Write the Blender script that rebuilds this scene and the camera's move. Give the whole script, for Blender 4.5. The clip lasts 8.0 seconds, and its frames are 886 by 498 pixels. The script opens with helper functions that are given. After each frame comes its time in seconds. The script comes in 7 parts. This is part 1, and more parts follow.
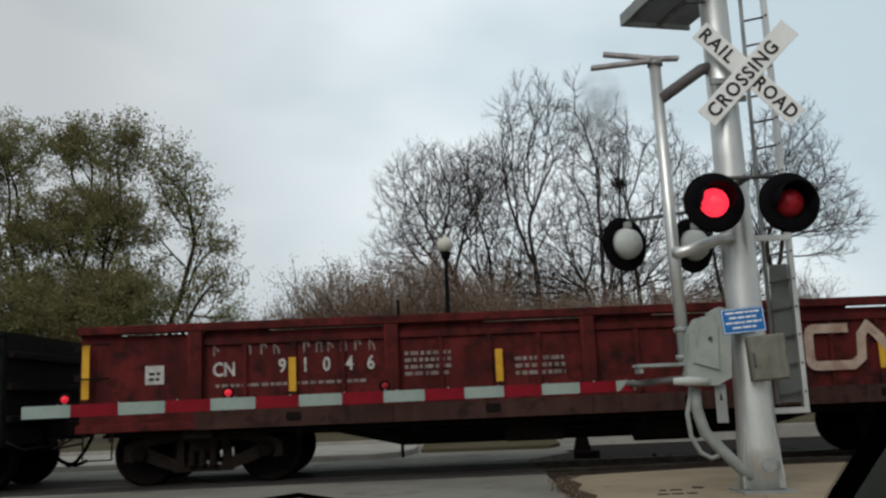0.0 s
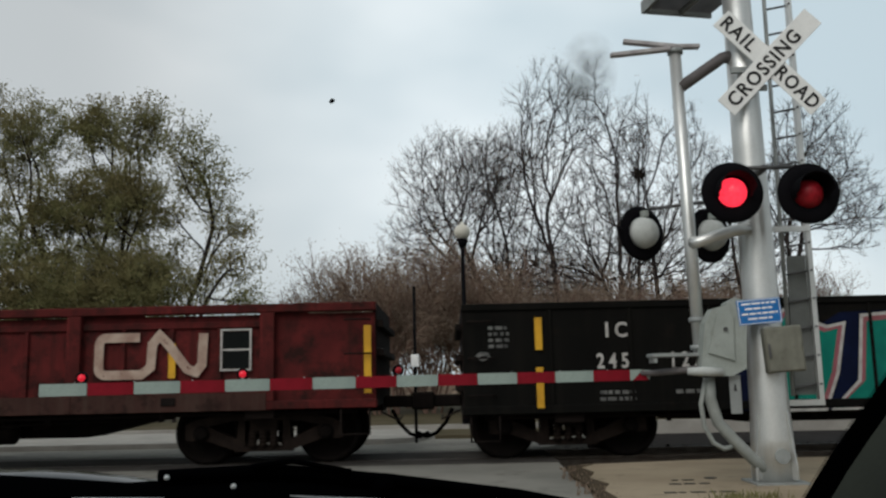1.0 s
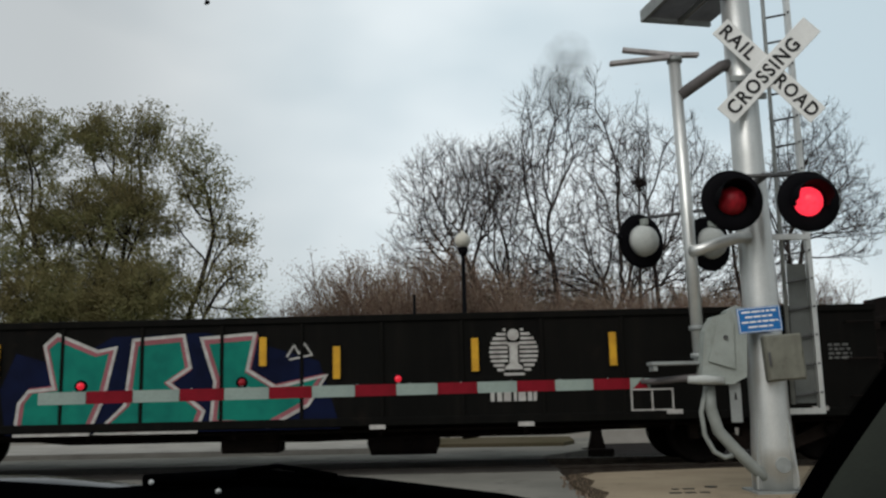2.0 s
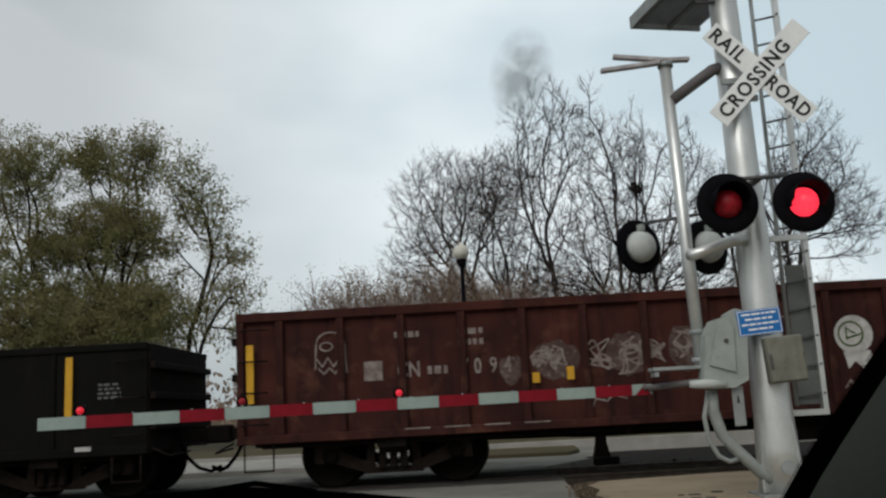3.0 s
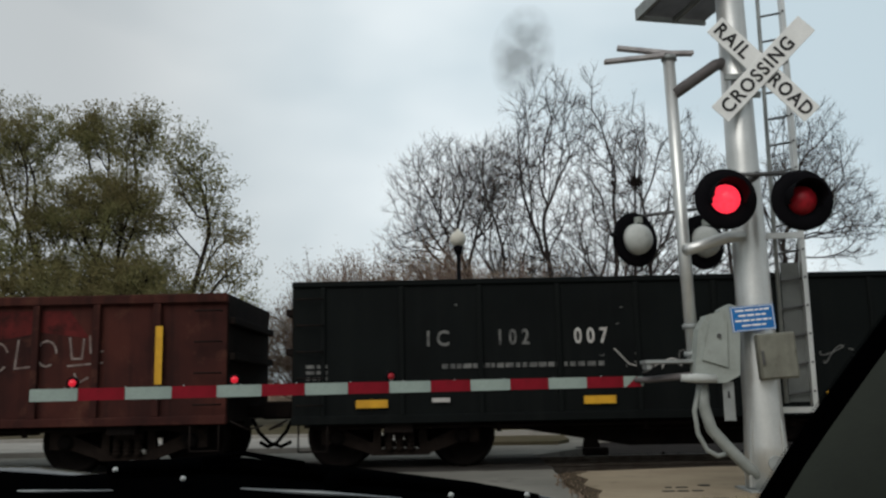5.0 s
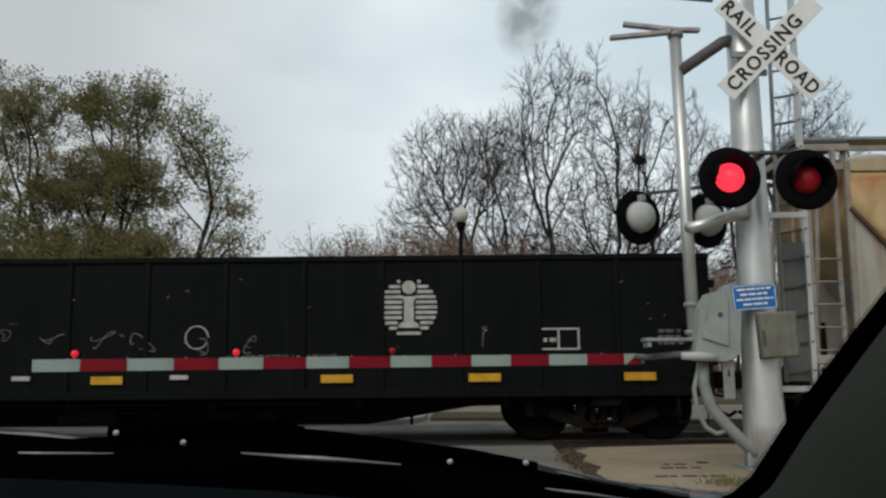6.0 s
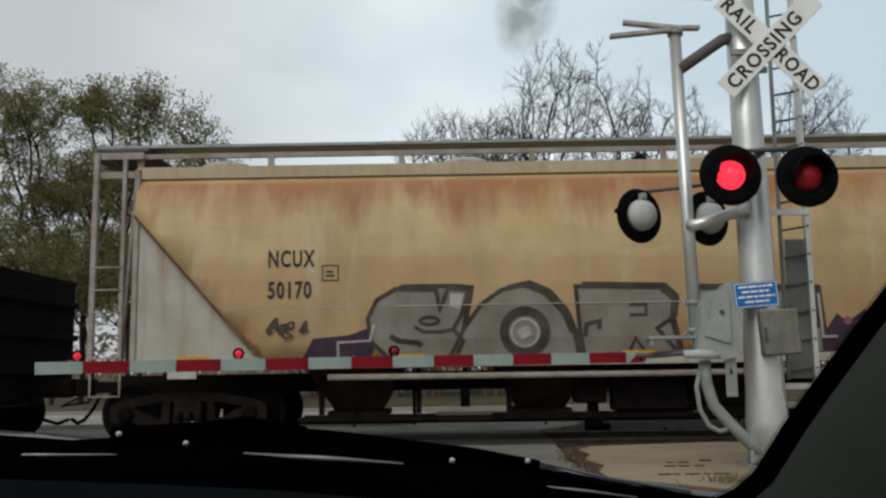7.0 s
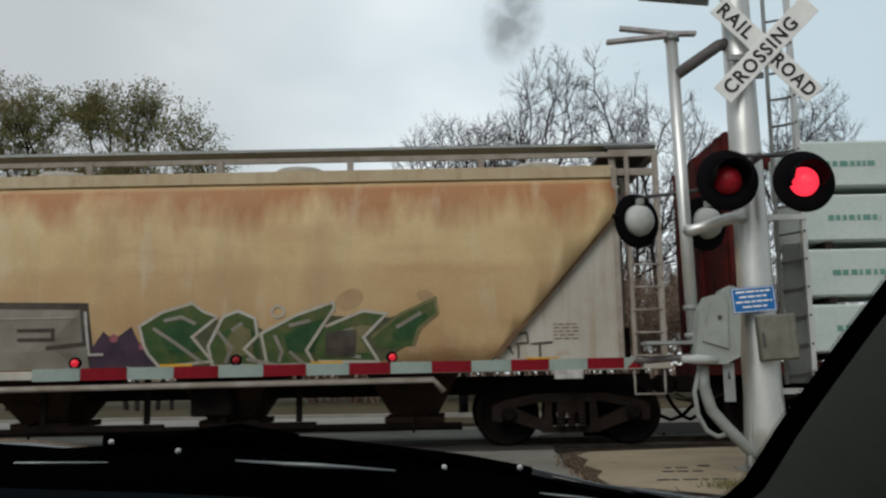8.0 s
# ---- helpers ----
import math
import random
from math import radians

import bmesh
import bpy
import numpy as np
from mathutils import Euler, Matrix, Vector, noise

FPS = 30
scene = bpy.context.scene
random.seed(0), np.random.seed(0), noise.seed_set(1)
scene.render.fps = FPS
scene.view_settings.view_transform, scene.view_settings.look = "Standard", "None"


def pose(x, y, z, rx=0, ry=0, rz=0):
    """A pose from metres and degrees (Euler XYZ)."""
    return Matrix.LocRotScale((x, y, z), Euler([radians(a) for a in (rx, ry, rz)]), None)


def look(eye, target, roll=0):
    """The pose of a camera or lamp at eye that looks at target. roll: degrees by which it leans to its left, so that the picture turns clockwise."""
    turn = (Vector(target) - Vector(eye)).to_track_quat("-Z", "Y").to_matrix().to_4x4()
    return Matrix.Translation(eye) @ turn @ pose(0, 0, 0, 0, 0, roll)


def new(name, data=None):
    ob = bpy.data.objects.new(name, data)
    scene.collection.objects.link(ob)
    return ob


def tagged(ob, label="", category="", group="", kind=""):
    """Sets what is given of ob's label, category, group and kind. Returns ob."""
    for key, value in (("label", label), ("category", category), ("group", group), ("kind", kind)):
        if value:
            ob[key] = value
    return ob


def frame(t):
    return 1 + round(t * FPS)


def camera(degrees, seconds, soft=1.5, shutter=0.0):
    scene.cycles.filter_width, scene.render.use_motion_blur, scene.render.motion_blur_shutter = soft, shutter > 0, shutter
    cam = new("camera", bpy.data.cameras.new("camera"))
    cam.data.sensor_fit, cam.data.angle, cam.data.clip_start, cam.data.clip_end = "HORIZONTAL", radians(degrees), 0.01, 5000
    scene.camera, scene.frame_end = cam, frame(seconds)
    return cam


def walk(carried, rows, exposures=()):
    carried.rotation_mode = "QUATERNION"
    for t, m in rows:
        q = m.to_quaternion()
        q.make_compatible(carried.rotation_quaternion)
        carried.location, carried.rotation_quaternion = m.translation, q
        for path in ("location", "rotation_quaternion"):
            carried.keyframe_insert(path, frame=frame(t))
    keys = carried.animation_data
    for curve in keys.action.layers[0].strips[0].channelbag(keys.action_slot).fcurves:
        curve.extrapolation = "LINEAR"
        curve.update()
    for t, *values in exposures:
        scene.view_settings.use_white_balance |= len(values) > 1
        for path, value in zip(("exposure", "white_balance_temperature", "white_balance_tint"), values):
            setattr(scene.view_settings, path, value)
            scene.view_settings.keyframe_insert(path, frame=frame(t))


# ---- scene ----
cam = camera(53.2, 8.0, soft=2.4, shutter=0.06)
PATH = [
    (0.0, pose(-0.055, -0.019, 1.085, 99.50, 2.34, 0.48)),
    (0.1, pose(-0.055, -0.019, 1.082, 99.97, 1.86, 0.89)),
    (0.2, pose(-0.054, -0.018, 1.079, 99.86, 0.95, 1.25)),
    (0.3, pose(-0.054, -0.018, 1.076, 99.25, 0.53, 1.71)),
    (0.4, pose(-0.053, -0.017, 1.073, 98.88, -1.12, 0.05)),
    (0.5, pose(-0.053, -0.017, 1.070, 98.43, -0.55, 0.33)),
    (0.6, pose(-0.049, -0.017, 1.069, 97.84, 1.13, 0.61)),
    (0.7, pose(-0.045, -0.017, 1.068, 97.83, 1.98, 0.69)),
    (0.8, pose(-0.040, -0.016, 1.067, 97.86, 1.05, 0.48)),
    (0.9, pose(-0.036, -0.016, 1.066, 98.35, 1.09, 0.72)),
    (1.0, pose(-0.032, -0.016, 1.065, 98.74, 1.27, 1.47)),
    (1.1, pose(-0.035, -0.013, 1.062, 98.92, 1.10, 1.67)),
    (1.2, pose(-0.037, -0.010, 1.060, 99.02, 0.48, 1.87)),
    (2.3, pose(-0.003, -0.011, 1.059, 99.44, 1.70, 1.77)),
    (2.4, pose(0.002, -0.001, 1.058, 99.51, 1.96, 2.85)),
    (2.5, pose(0.008, 0.008, 1.057, 99.12, 2.47, 2.21)),
    (2.6, pose(0.009, 0.008, 1.057, 98.82, 2.81, 1.65)),
    (2.7, pose(0.009, 0.008, 1.056, 99.25, 3.24, 1.67)),
    (2.8, pose(0.010, 0.007, 1.056, 99.47, 3.39, 1.73)),
    (3.0, pose(0.011, 0.007, 1.055, 100.14, 3.08, 1.83)),
    (3.2, pose(0.011, 0.001, 1.055, 99.70, 1.84, 1.03)),
    (3.3, pose(0.011, -0.001, 1.054, 99.75, 1.87, 1.67)),
    (3.5, pose(0.011, -0.007, 1.054, 99.75, 1.63, 1.68)),
    (3.8, pose(0.015, -0.002, 1.048, 99.23, 0.86, 1.47)),
    (4.0, pose(0.017, 0.002, 1.044, 99.31, 1.46, 1.57)),
    (4.2, pose(0.006, 0.023, 1.047, 99.48, 1.32, 1.40)),
    (5.3, pose(0.014, 0.001, 1.044, 98.87, 1.04, 1.38)),
    (5.4, pose(0.011, 0.004, 1.042, 98.03, 0.75, 2.02)),
    (5.5, pose(0.008, 0.007, 1.041, 97.75, 0.68, 1.49)),
    (6.0, pose(0.013, 0.010, 1.037, 97.72, 0.47, 1.36)),
    (6.5, pose(0.009, 0.007, 1.036, 97.70, 0.57, 1.65)),
    (7.0, pose(0.014, 0.008, 1.036, 97.71, 0.88, 1.51)),
    (7.5, pose(0.022, 0.007, 1.038, 98.04, 1.25, 1.46)),
    (8.0, pose(0.021, 0.006, 1.037, 98.08, 1.05, 1.42)),
]
walk(cam, PATH)

# ---- light: an even, bright overcast ----
SPEED = 10.2          # metres a second, towards -x
TRACK_Y = 13.9
LINE = pose(0, TRACK_Y, 0, 0, 0, 1.0)      # the track: x along it, its middle at y = 0


THIN_WAY = Vector((0.22, 0.90, 0.36)).normalized()[:]      # where the cloud is thinnest


def make_world():
    w = bpy.data.worlds.new("overcast")
    scene.world = w
    w.use_nodes = True
    n, l = w.node_tree.nodes, w.node_tree.links
    n.clear()
    out, bg = n.new("ShaderNodeOutputWorld"), n.new("ShaderNodeBackground")
    sky = n.new("ShaderNodeTexSky")
    sky.sky_type, sky.sun_disc = "NISHITA", False
    sky.sun_elevation, sky.sun_rotation = radians(40), radians(205)
    sky.dust_density, sky.air_density = 3.0, 1.0
    dim = n.new("ShaderNodeMix")
    dim.data_type, dim.blend_type = "RGBA", "MULTIPLY"
    dim.inputs[0].default_value = 1.0
    dim.inputs[7].default_value = (0.10, 0.10, 0.10, 1)
    l.new(sky.outputs[0], dim.inputs[6])
    tc, mp = n.new("ShaderNodeTexCoord"), n.new("ShaderNodeMapping")
    mp.inputs["Scale"].default_value = (1.0, 1.0, 1.9)
    mp.inputs["Location"].default_value = (0.35, 0.1, 0.2)
    l.new(tc.outputs["Generated"], mp.inputs[0])
    nz = n.new("ShaderNodeTexNoise")
    nz.inputs["Scale"].default_value, nz.inputs["Detail"].default_value = 1.7, 4.0
    nz.inputs["Roughness"].default_value = 0.42
    l.new(mp.outputs[0], nz.inputs[0])
    ramp = n.new("ShaderNodeValToRGB")
    e = ramp.color_ramp.elements
    e[0].position, e[0].color = 0.38, (0.505, 0.605, 0.652, 1)
    e[1].position, e[1].color = 0.60, (0.885, 0.937, 0.948, 1)
    l.new(nz.outputs[0], ramp.inputs[0])
    # the cloud is a little brighter where it is thinnest
    dot = n.new("ShaderNodeVectorMath")
    dot.operation = "DOT_PRODUCT"
    l.new(tc.outputs["Generated"], dot.inputs[0])
    dot.inputs[1].default_value = THIN_WAY
    near = n.new("ShaderNodeMapRange")
    near.interpolation_type = "SMOOTHSTEP"
    near.inputs["From Min"].default_value, near.inputs["From Max"].default_value = 0.80, 1.0
    near.inputs["To Min"].default_value, near.inputs["To Max"].default_value = 0.64, 1.17
    l.new(dot.outputs["Value"], near.inputs[0])
    lit = n.new("ShaderNodeVectorMath")
    lit.operation = "SCALE"
    l.new(ramp.outputs[0], lit.inputs[0])
    l.new(near.outputs[0], lit.inputs["Scale"])
    mix = n.new("ShaderNodeMix")
    mix.data_type = "RGBA"
    mix.inputs[0].default_value = 0.9
    l.new(dim.outputs[2], mix.inputs[6])
    l.new(lit.outputs[0], mix.inputs[7])
    l.new(mix.outputs[2], bg.inputs[0])
    bg.inputs[1].default_value = 0.95
    l.new(bg.outputs[0], out.inputs[0])


make_world()
sun_data = bpy.data.lights.new("sun", "SUN")
sun_data.energy, sun_data.angle, sun_data.color = 1.35, radians(40), (1.0, 0.97, 0.93)
sun_ob = new("sun", sun_data)
sun_ob.matrix_world = look((-12, -22, 22), (0, 0, 0))
scene.view_settings.exposure = 0.1


# ---- materials ----
def node_mat(name):
    m = bpy.data.materials.new(name)
    m.use_nodes = True
    return m, m.node_tree.nodes, m.node_tree.links, m.node_tree.nodes["Principled BSDF"]


def noise_node(n, l, vec, scale, detail=4.0, rough=0.55):
    t = n.new("ShaderNodeTexNoise")
    t.inputs["Scale"].default_value, t.inputs["Detail"].default_value = scale, detail
    t.inputs["Roughness"].default_value = rough
    l.new(vec, t.inputs[0])
    return t.outputs[0]


def ramp_node(n, l, fac, lo, hi, a=(0, 0, 0, 1), b=(1, 1, 1, 1)):
    r = n.new("ShaderNodeValToRGB")
    e = r.color_ramp.elements
    e[0].position, e[0].color, e[1].position, e[1].color = lo, a, hi, b
    l.new(fac, r.inputs[0])
    return r.outputs[0]


def mix_node(n, l, fac, a, b, how="MIX"):
    x = n.new("ShaderNodeMix")
    x.data_type, x.blend_type = "RGBA", how
    for sock, v in ((x.inputs[0], fac), (x.inputs[6], a), (x.inputs[7], b)):
        if isinstance(v, (int, float, tuple)):
            sock.default_value = v if not isinstance(v, tuple) or len(v) == 4 else (*v, 1)
        else:
            l.new(v, sock)
    return x.outputs[2]


def rough_surface(name, base, second, scale=3.0, fine=40.0, rough=0.6, metal=0.0, bump=0.15, spots=None, spot_at=(0.58, 0.7), stretch=(1, 1, 1), streak=None, spec=0.22):
    """Two-scale variation, grain and optional spots (rust, dirt) and vertical streaks, in object space."""
    m, n, l, p = node_mat(name)
    tc = n.new("ShaderNodeTexCoord")
    mp = n.new("ShaderNodeMapping")
    mp.inputs["Scale"].default_value = stretch
    l.new(tc.outputs["Object"], mp.inputs[0])
    v = mp.outputs[0]
    big, small = noise_node(n, l, v, scale), noise_node(n, l, v, fine, 6.0, 0.65)
    col = mix_node(n, l, ramp_node(n, l, big, 0.35, 0.68), base, second)
    if streak:
        sm = n.new("ShaderNodeMapping")
        sm.inputs["Scale"].default_value = (7, 7, 0.5)
        l.new(tc.outputs["Object"], sm.inputs[0])
        col = mix_node(n, l, ramp_node(n, l, noise_node(n, l, sm.outputs[0], 1.0, 5), 0.5, 0.78), col, streak)
    if spots:
        col = mix_node(n, l, ramp_node(n, l, noise_node(n, l, v, scale * 2.3, 8.0, 0.68), *spot_at), col, spots)
    col = mix_node(n, l, 0.35, col, ramp_node(n, l, small, 0.2, 0.8, (0.45, 0.45, 0.45, 1), (1, 1, 1, 1)), "MULTIPLY")
    l.new(col, p.inputs["Base Color"])
    p.inputs["Metallic"].default_value = metal
    p.inputs["Specular IOR Level"].default_value = spec
    l.new(ramp_node(n, l, small, 0.2, 0.8, (rough * 0.8,) * 3 + (1,), (min(1, rough * 1.2),) * 3 + (1,)), p.inputs["Roughness"])
    b = n.new("ShaderNodeBump")
    b.inputs["Strength"].default_value, b.inputs["Distance"].default_value = bump, 0.01
    l.new(small, b.inputs["Height"])
    l.new(b.outputs[0], p.inputs["Normal"])
    return m


def glow(name, colour, strength, base):
    m, n, l, p = node_mat(name)
    tc = n.new("ShaderNodeTexCoord")
    k = noise_node(n, l, tc.outputs["Object"], 30.0, 2)
    l.new(ramp_node(n, l, k, 0.35, 0.6, (*[c * 0.75 for c in colour], 1), (*colour, 1)), p.inputs["Emission Color"])
    p.inputs["Emission Strength"].default_value = strength
    p.inputs["Base Color"].default_value = (*base, 1)
    p.inputs["Roughness"].default_value = 0.35
    return m


M = {
    "green_deep": rough_surface("deep_green_spray", (0.018, 0.06, 0.022), (0.035, 0.085, 0.03), 6, 50, 0.7, 0, 0.03),
    "olive_spray": rough_surface("olive_spray", (0.14, 0.13, 0.06), (0.20, 0.175, 0.09), 5, 50, 0.7, 0, 0.03),
    "mauve_spray": rough_surface("faded_mauve_spray", (0.36, 0.24, 0.13), (0.42, 0.29, 0.155), 5, 40, 0.7, 0, 0.03),
    "conduit": rough_surface("dull_grey_conduit", (0.30, 0.32, 0.30), (0.22, 0.235, 0.22), 5, 60, 0.6, 0.1, 0.06, (0.13, 0.13, 0.11), (0.6, 0.78), spec=0.15),
    "olive_box": rough_surface("dirty_olive_grey_box", (0.20, 0.20, 0.165), (0.14, 0.14, 0.115), 4, 60, 0.7, 0.0, 0.08, (0.09, 0.085, 0.065), (0.56, 0.74), streak=(0.11, 0.105, 0.085), spec=0.12),
    "dull_strut": rough_surface("brown_grey_strut", (0.15, 0.14, 0.14), (0.10, 0.09, 0.09), 5, 60, 0.6, 0.2, 0.1, spec=0.15),
    "earth": rough_surface("dark_crumbled_earth", (0.085, 0.062, 0.040), (0.045, 0.034, 0.024), 6, 40, 0.95, 0, 0.8, (0.15, 0.12, 0.08), (0.55, 0.7), spec=0.05),
    "smoky_green": rough_surface("dull_smoky_green_spray", (0.10, 0.105, 0.055), (0.055, 0.065, 0.035), 4, 40, 0.75, 0, 0.03, (0.17, 0.125, 0.07), (0.56, 0.7)),
    "eave_cream": rough_surface("dusty_cream_eave", (0.52, 0.43, 0.29), (0.44, 0.34, 0.21), 1.4, 30, 0.7, 0, 0.08, (0.34, 0.20, 0.10), (0.62, 0.8), streak=(0.40, 0.30, 0.18)),
    "sill_brown": rough_surface("worn_brown_sill", (0.056, 0.028, 0.023), (0.034, 0.018, 0.015), 1.6, 30, 0.9, 0, 0.2, (0.020, 0.012, 0.010), (0.52, 0.68), streak=(0.066, 0.043, 0.034), spec=0.06),
    "haze_spray": rough_surface("thin_grey_spray", (0.105, 0.072, 0.064), (0.050, 0.026, 0.022), 6, 40, 0.85, 0, 0.1, (0.17, 0.14, 0.125), (0.54, 0.66), spec=0.06),
    "red_paint": rough_surface("oxide_red_paint", (0.118, 0.0185, 0.0175), (0.060, 0.0115, 0.011), 1.3, 30, 0.8, 0, 0.12, (0.026, 0.010, 0.0085), (0.47, 0.64), streak=(0.040, 0.012, 0.010), spec=0.08),
    "brown_paint": rough_surface("brown_paint", (0.066, 0.021, 0.016), (0.026, 0.011, 0.010), 1.1, 28, 0.85, 0, 0.15, (0.095, 0.038, 0.026), (0.54, 0.72), streak=(0.018, 0.0095, 0.0085), spec=0.08),
    "black_paint": rough_surface("black_paint", (0.0062, 0.006, 0.0052), (0.004, 0.004, 0.0035), 1.0, 30, 0.8, 0, 0.1, (0.013, 0.010, 0.008), (0.60, 0.76), streak=(0.0095, 0.0085, 0.007), spec=0.06),
    "dark_paint": rough_surface("dark_weathered_paint", (0.0048, 0.0066, 0.0064), (0.003, 0.004, 0.004), 1.0, 30, 0.7, 0, 0.1, (0.008, 0.008, 0.007), (0.64, 0.8), streak=(0.007, 0.0085, 0.008), spec=0.08),
    "steel": rough_surface("dirty_steel", (0.014, 0.010, 0.0085), (0.007, 0.0055, 0.005), 4, 50, 0.9, 0.0, 0.3, (0.03, 0.015, 0.010), (0.6, 0.75), spec=0.08),
    "truck_steel": rough_surface("rust_dusted_cast_steel", (0.025, 0.018, 0.0145), (0.013, 0.0095, 0.008), 5, 50, 0.9, 0, 0.3, (0.042, 0.025, 0.017), (0.58, 0.75), spec=0.06),
    "guard_sheet": rough_surface("dull_grey_sheet", (0.17, 0.18, 0.172), (0.12, 0.128, 0.122), 3, 50, 0.7, 0.1, 0.06),
    "wheel": rough_surface("worn_wheel_steel", (0.0085, 0.0062, 0.0052), (0.0045, 0.0035, 0.003), 5, 60, 0.8, 0.0, 0.2, spec=0.08),
    "rail": rough_surface("rail_steel", (0.10, 0.085, 0.07), (0.06, 0.045, 0.035), 6, 60, 0.45, 0.7, 0.2),
    "cream_dirty": rough_surface("dusty_offwhite_paint", (0.47, 0.45, 0.40), (0.38, 0.35, 0.29), 1.3, 30, 0.7, 0, 0.08, (0.36, 0.22, 0.11), (0.62, 0.8), streak=(0.34, 0.27, 0.19)),
    "post": rough_surface("grey_white_post", (0.36, 0.33, 0.29), (0.25, 0.21, 0.17), 4, 40, 0.7, 0, 0.1, (0.2, 0.1, 0.05), (0.6, 0.75)),
    "aluminium": rough_surface("dull_aluminium", (0.70, 0.71, 0.69), (0.60, 0.61, 0.59), 3, 60, 0.38, 0.7, 0.04, streak=(0.52, 0.53, 0.51), spec=0.3),
    "galvanised": rough_surface("galvanised_steel", (0.33, 0.35, 0.34), (0.25, 0.265, 0.26), 6, 70, 0.55, 0.35, 0.08, (0.2, 0.2, 0.19), (0.62, 0.8)),
    "grey_box": rough_surface("grey_painted_metal", (0.33, 0.36, 0.335), (0.26, 0.285, 0.26), 4, 60, 0.7, 0.0, 0.06, (0.20, 0.20, 0.175), (0.60, 0.78), streak=(0.23, 0.24, 0.215), spec=0.15),
    "dark_grate": rough_surface("dark_grating", (0.12, 0.12, 0.12), (0.08, 0.08, 0.08), 6, 60, 0.6, 0.5, 0.1),
    "board": rough_surface("weathered_board", (0.50, 0.48, 0.48), (0.34, 0.32, 0.32), 6, 60, 0.85, 0, 0.2),
    "black_plate": rough_surface("matt_black_plate", (0.0045, 0.0042, 0.0055), (0.003, 0.003, 0.004), 5, 60, 0.8, 0, 0.04, spec=0.06),
    "pale_back": rough_surface("pale_grey_housing", (0.50, 0.52, 0.50), (0.40, 0.42, 0.40), 5, 50, 0.6, 0, 0.05),
    "white_sheet": rough_surface("white_reflective_sheet", (0.88, 0.89, 0.87), (0.78, 0.79, 0.77), 4, 60, 0.5, 0, 0.03),
    "arm_white": rough_surface("pale_green_white_sheet", (0.33, 0.40, 0.36), (0.27, 0.33, 0.30), 4, 50, 0.5, 0, 0.04, spec=0.1),
    "arm_red": rough_surface("red_reflective_sheet", (0.25, 0.011, 0.022), (0.18, 0.009, 0.016), 4, 50, 0.6, 0, 0.04, (0.12, 0.01, 0.015), (0.62, 0.8), spec=0.08),
    "panel_dark": rough_surface("dark_crossing_panel", (0.060, 0.055, 0.050), (0.034, 0.031, 0.028), 1.2, 35, 0.9, 0, 0.3, (0.10, 0.09, 0.08), (0.62, 0.76), spec=0.08),
    "print_teal": rough_surface("faint_teal_print", (0.13, 0.30, 0.25), (0.20, 0.36, 0.31), 6, 50, 0.6, 0, 0.02),
    "bay_rust": rough_surface("rusty_brown_steel", (0.050, 0.032, 0.021), (0.026, 0.017, 0.012), 3, 40, 0.9, 0, 0.3, (0.085, 0.045, 0.024), (0.56, 0.72), spec=0.06),
    "shade_and_print_brown": rough_surface("brown_edge_shade_and_print", (0.17, 0.105, 0.06), (0.11, 0.065, 0.04), 4, 40, 0.8, 0, 0.1, spec=0.1),
    "strip": rough_surface("pale_glint_strip", (0.45, 0.47, 0.48), (0.30, 0.32, 0.33), 20, 90, 0.35, 0.6, 0.02),
    "letter_black": rough_surface("black_lettering", (0.02, 0.02, 0.02), (0.03, 0.03, 0.03), 8, 60, 0.6, 0, 0.03),
    "blue_sign": rough_surface("blue_sign_sheet", (0.012, 0.16, 0.46), (0.016, 0.13, 0.38), 5, 60, 0.45, 0, 0.02),
    "yellow": rough_surface("yellow_reflector", (0.66, 0.36, 0.025), (0.50, 0.26, 0.02), 5, 50, 0.6, 0, 0.04, (0.25, 0.13, 0.03), (0.62, 0.8)),
    "white_paint": rough_surface("faded_white_paint", (0.52, 0.51, 0.48), (0.34, 0.32, 0.30), 8, 60, 0.75, 0, 0.05),
    "faint_paint": rough_surface("worn_white_paint", (0.26, 0.22, 0.20), (0.13, 0.09, 0.08), 9, 60, 0.8, 0, 0.05),
    "faint_dark": rough_surface("worn_white_on_black", (0.17, 0.17, 0.16), (0.05, 0.05, 0.05), 9, 60, 0.8, 0, 0.05),
    "cream_logo": rough_surface("cream_lettering", (0.46, 0.36, 0.29), (0.30, 0.20, 0.16), 5, 50, 0.8, 0, 0.05, (0.13, 0.05, 0.04), (0.60, 0.70), spec=0.08),
    "teal": rough_surface("teal_spray", (0.010, 0.20, 0.145), (0.008, 0.14, 0.11), 3, 50, 0.7, 0, 0.03, spec=0.06),
    "navy": rough_surface("navy_spray", (0.005, 0.009, 0.034), (0.004, 0.006, 0.02), 3, 50, 0.7, 0, 0.03, spec=0.06),
    "pink": rough_surface("dull_pink_spray", (0.32, 0.10, 0.12), (0.24, 0.08, 0.09), 3, 50, 0.6, 0, 0.03),
    "silver_spray": rough_surface("silver_spray", (0.28, 0.26, 0.22), (0.20, 0.18, 0.145), 2.5, 50, 0.55, 0.1, 0.03),
    "dark_spray": rough_surface("dark_spray", (0.045, 0.038, 0.032), (0.09, 0.075, 0.06), 4, 50, 0.7, 0, 0.03),
    "green_spray": rough_surface("green_spray", (0.035, 0.085, 0.025), (0.10, 0.11, 0.04), 5, 50, 0.7, 0, 0.03),
    "purple_spray": rough_surface("purple_spray", (0.07, 0.04, 0.06), (0.035, 0.025, 0.045), 4, 50, 0.7, 0, 0.03),
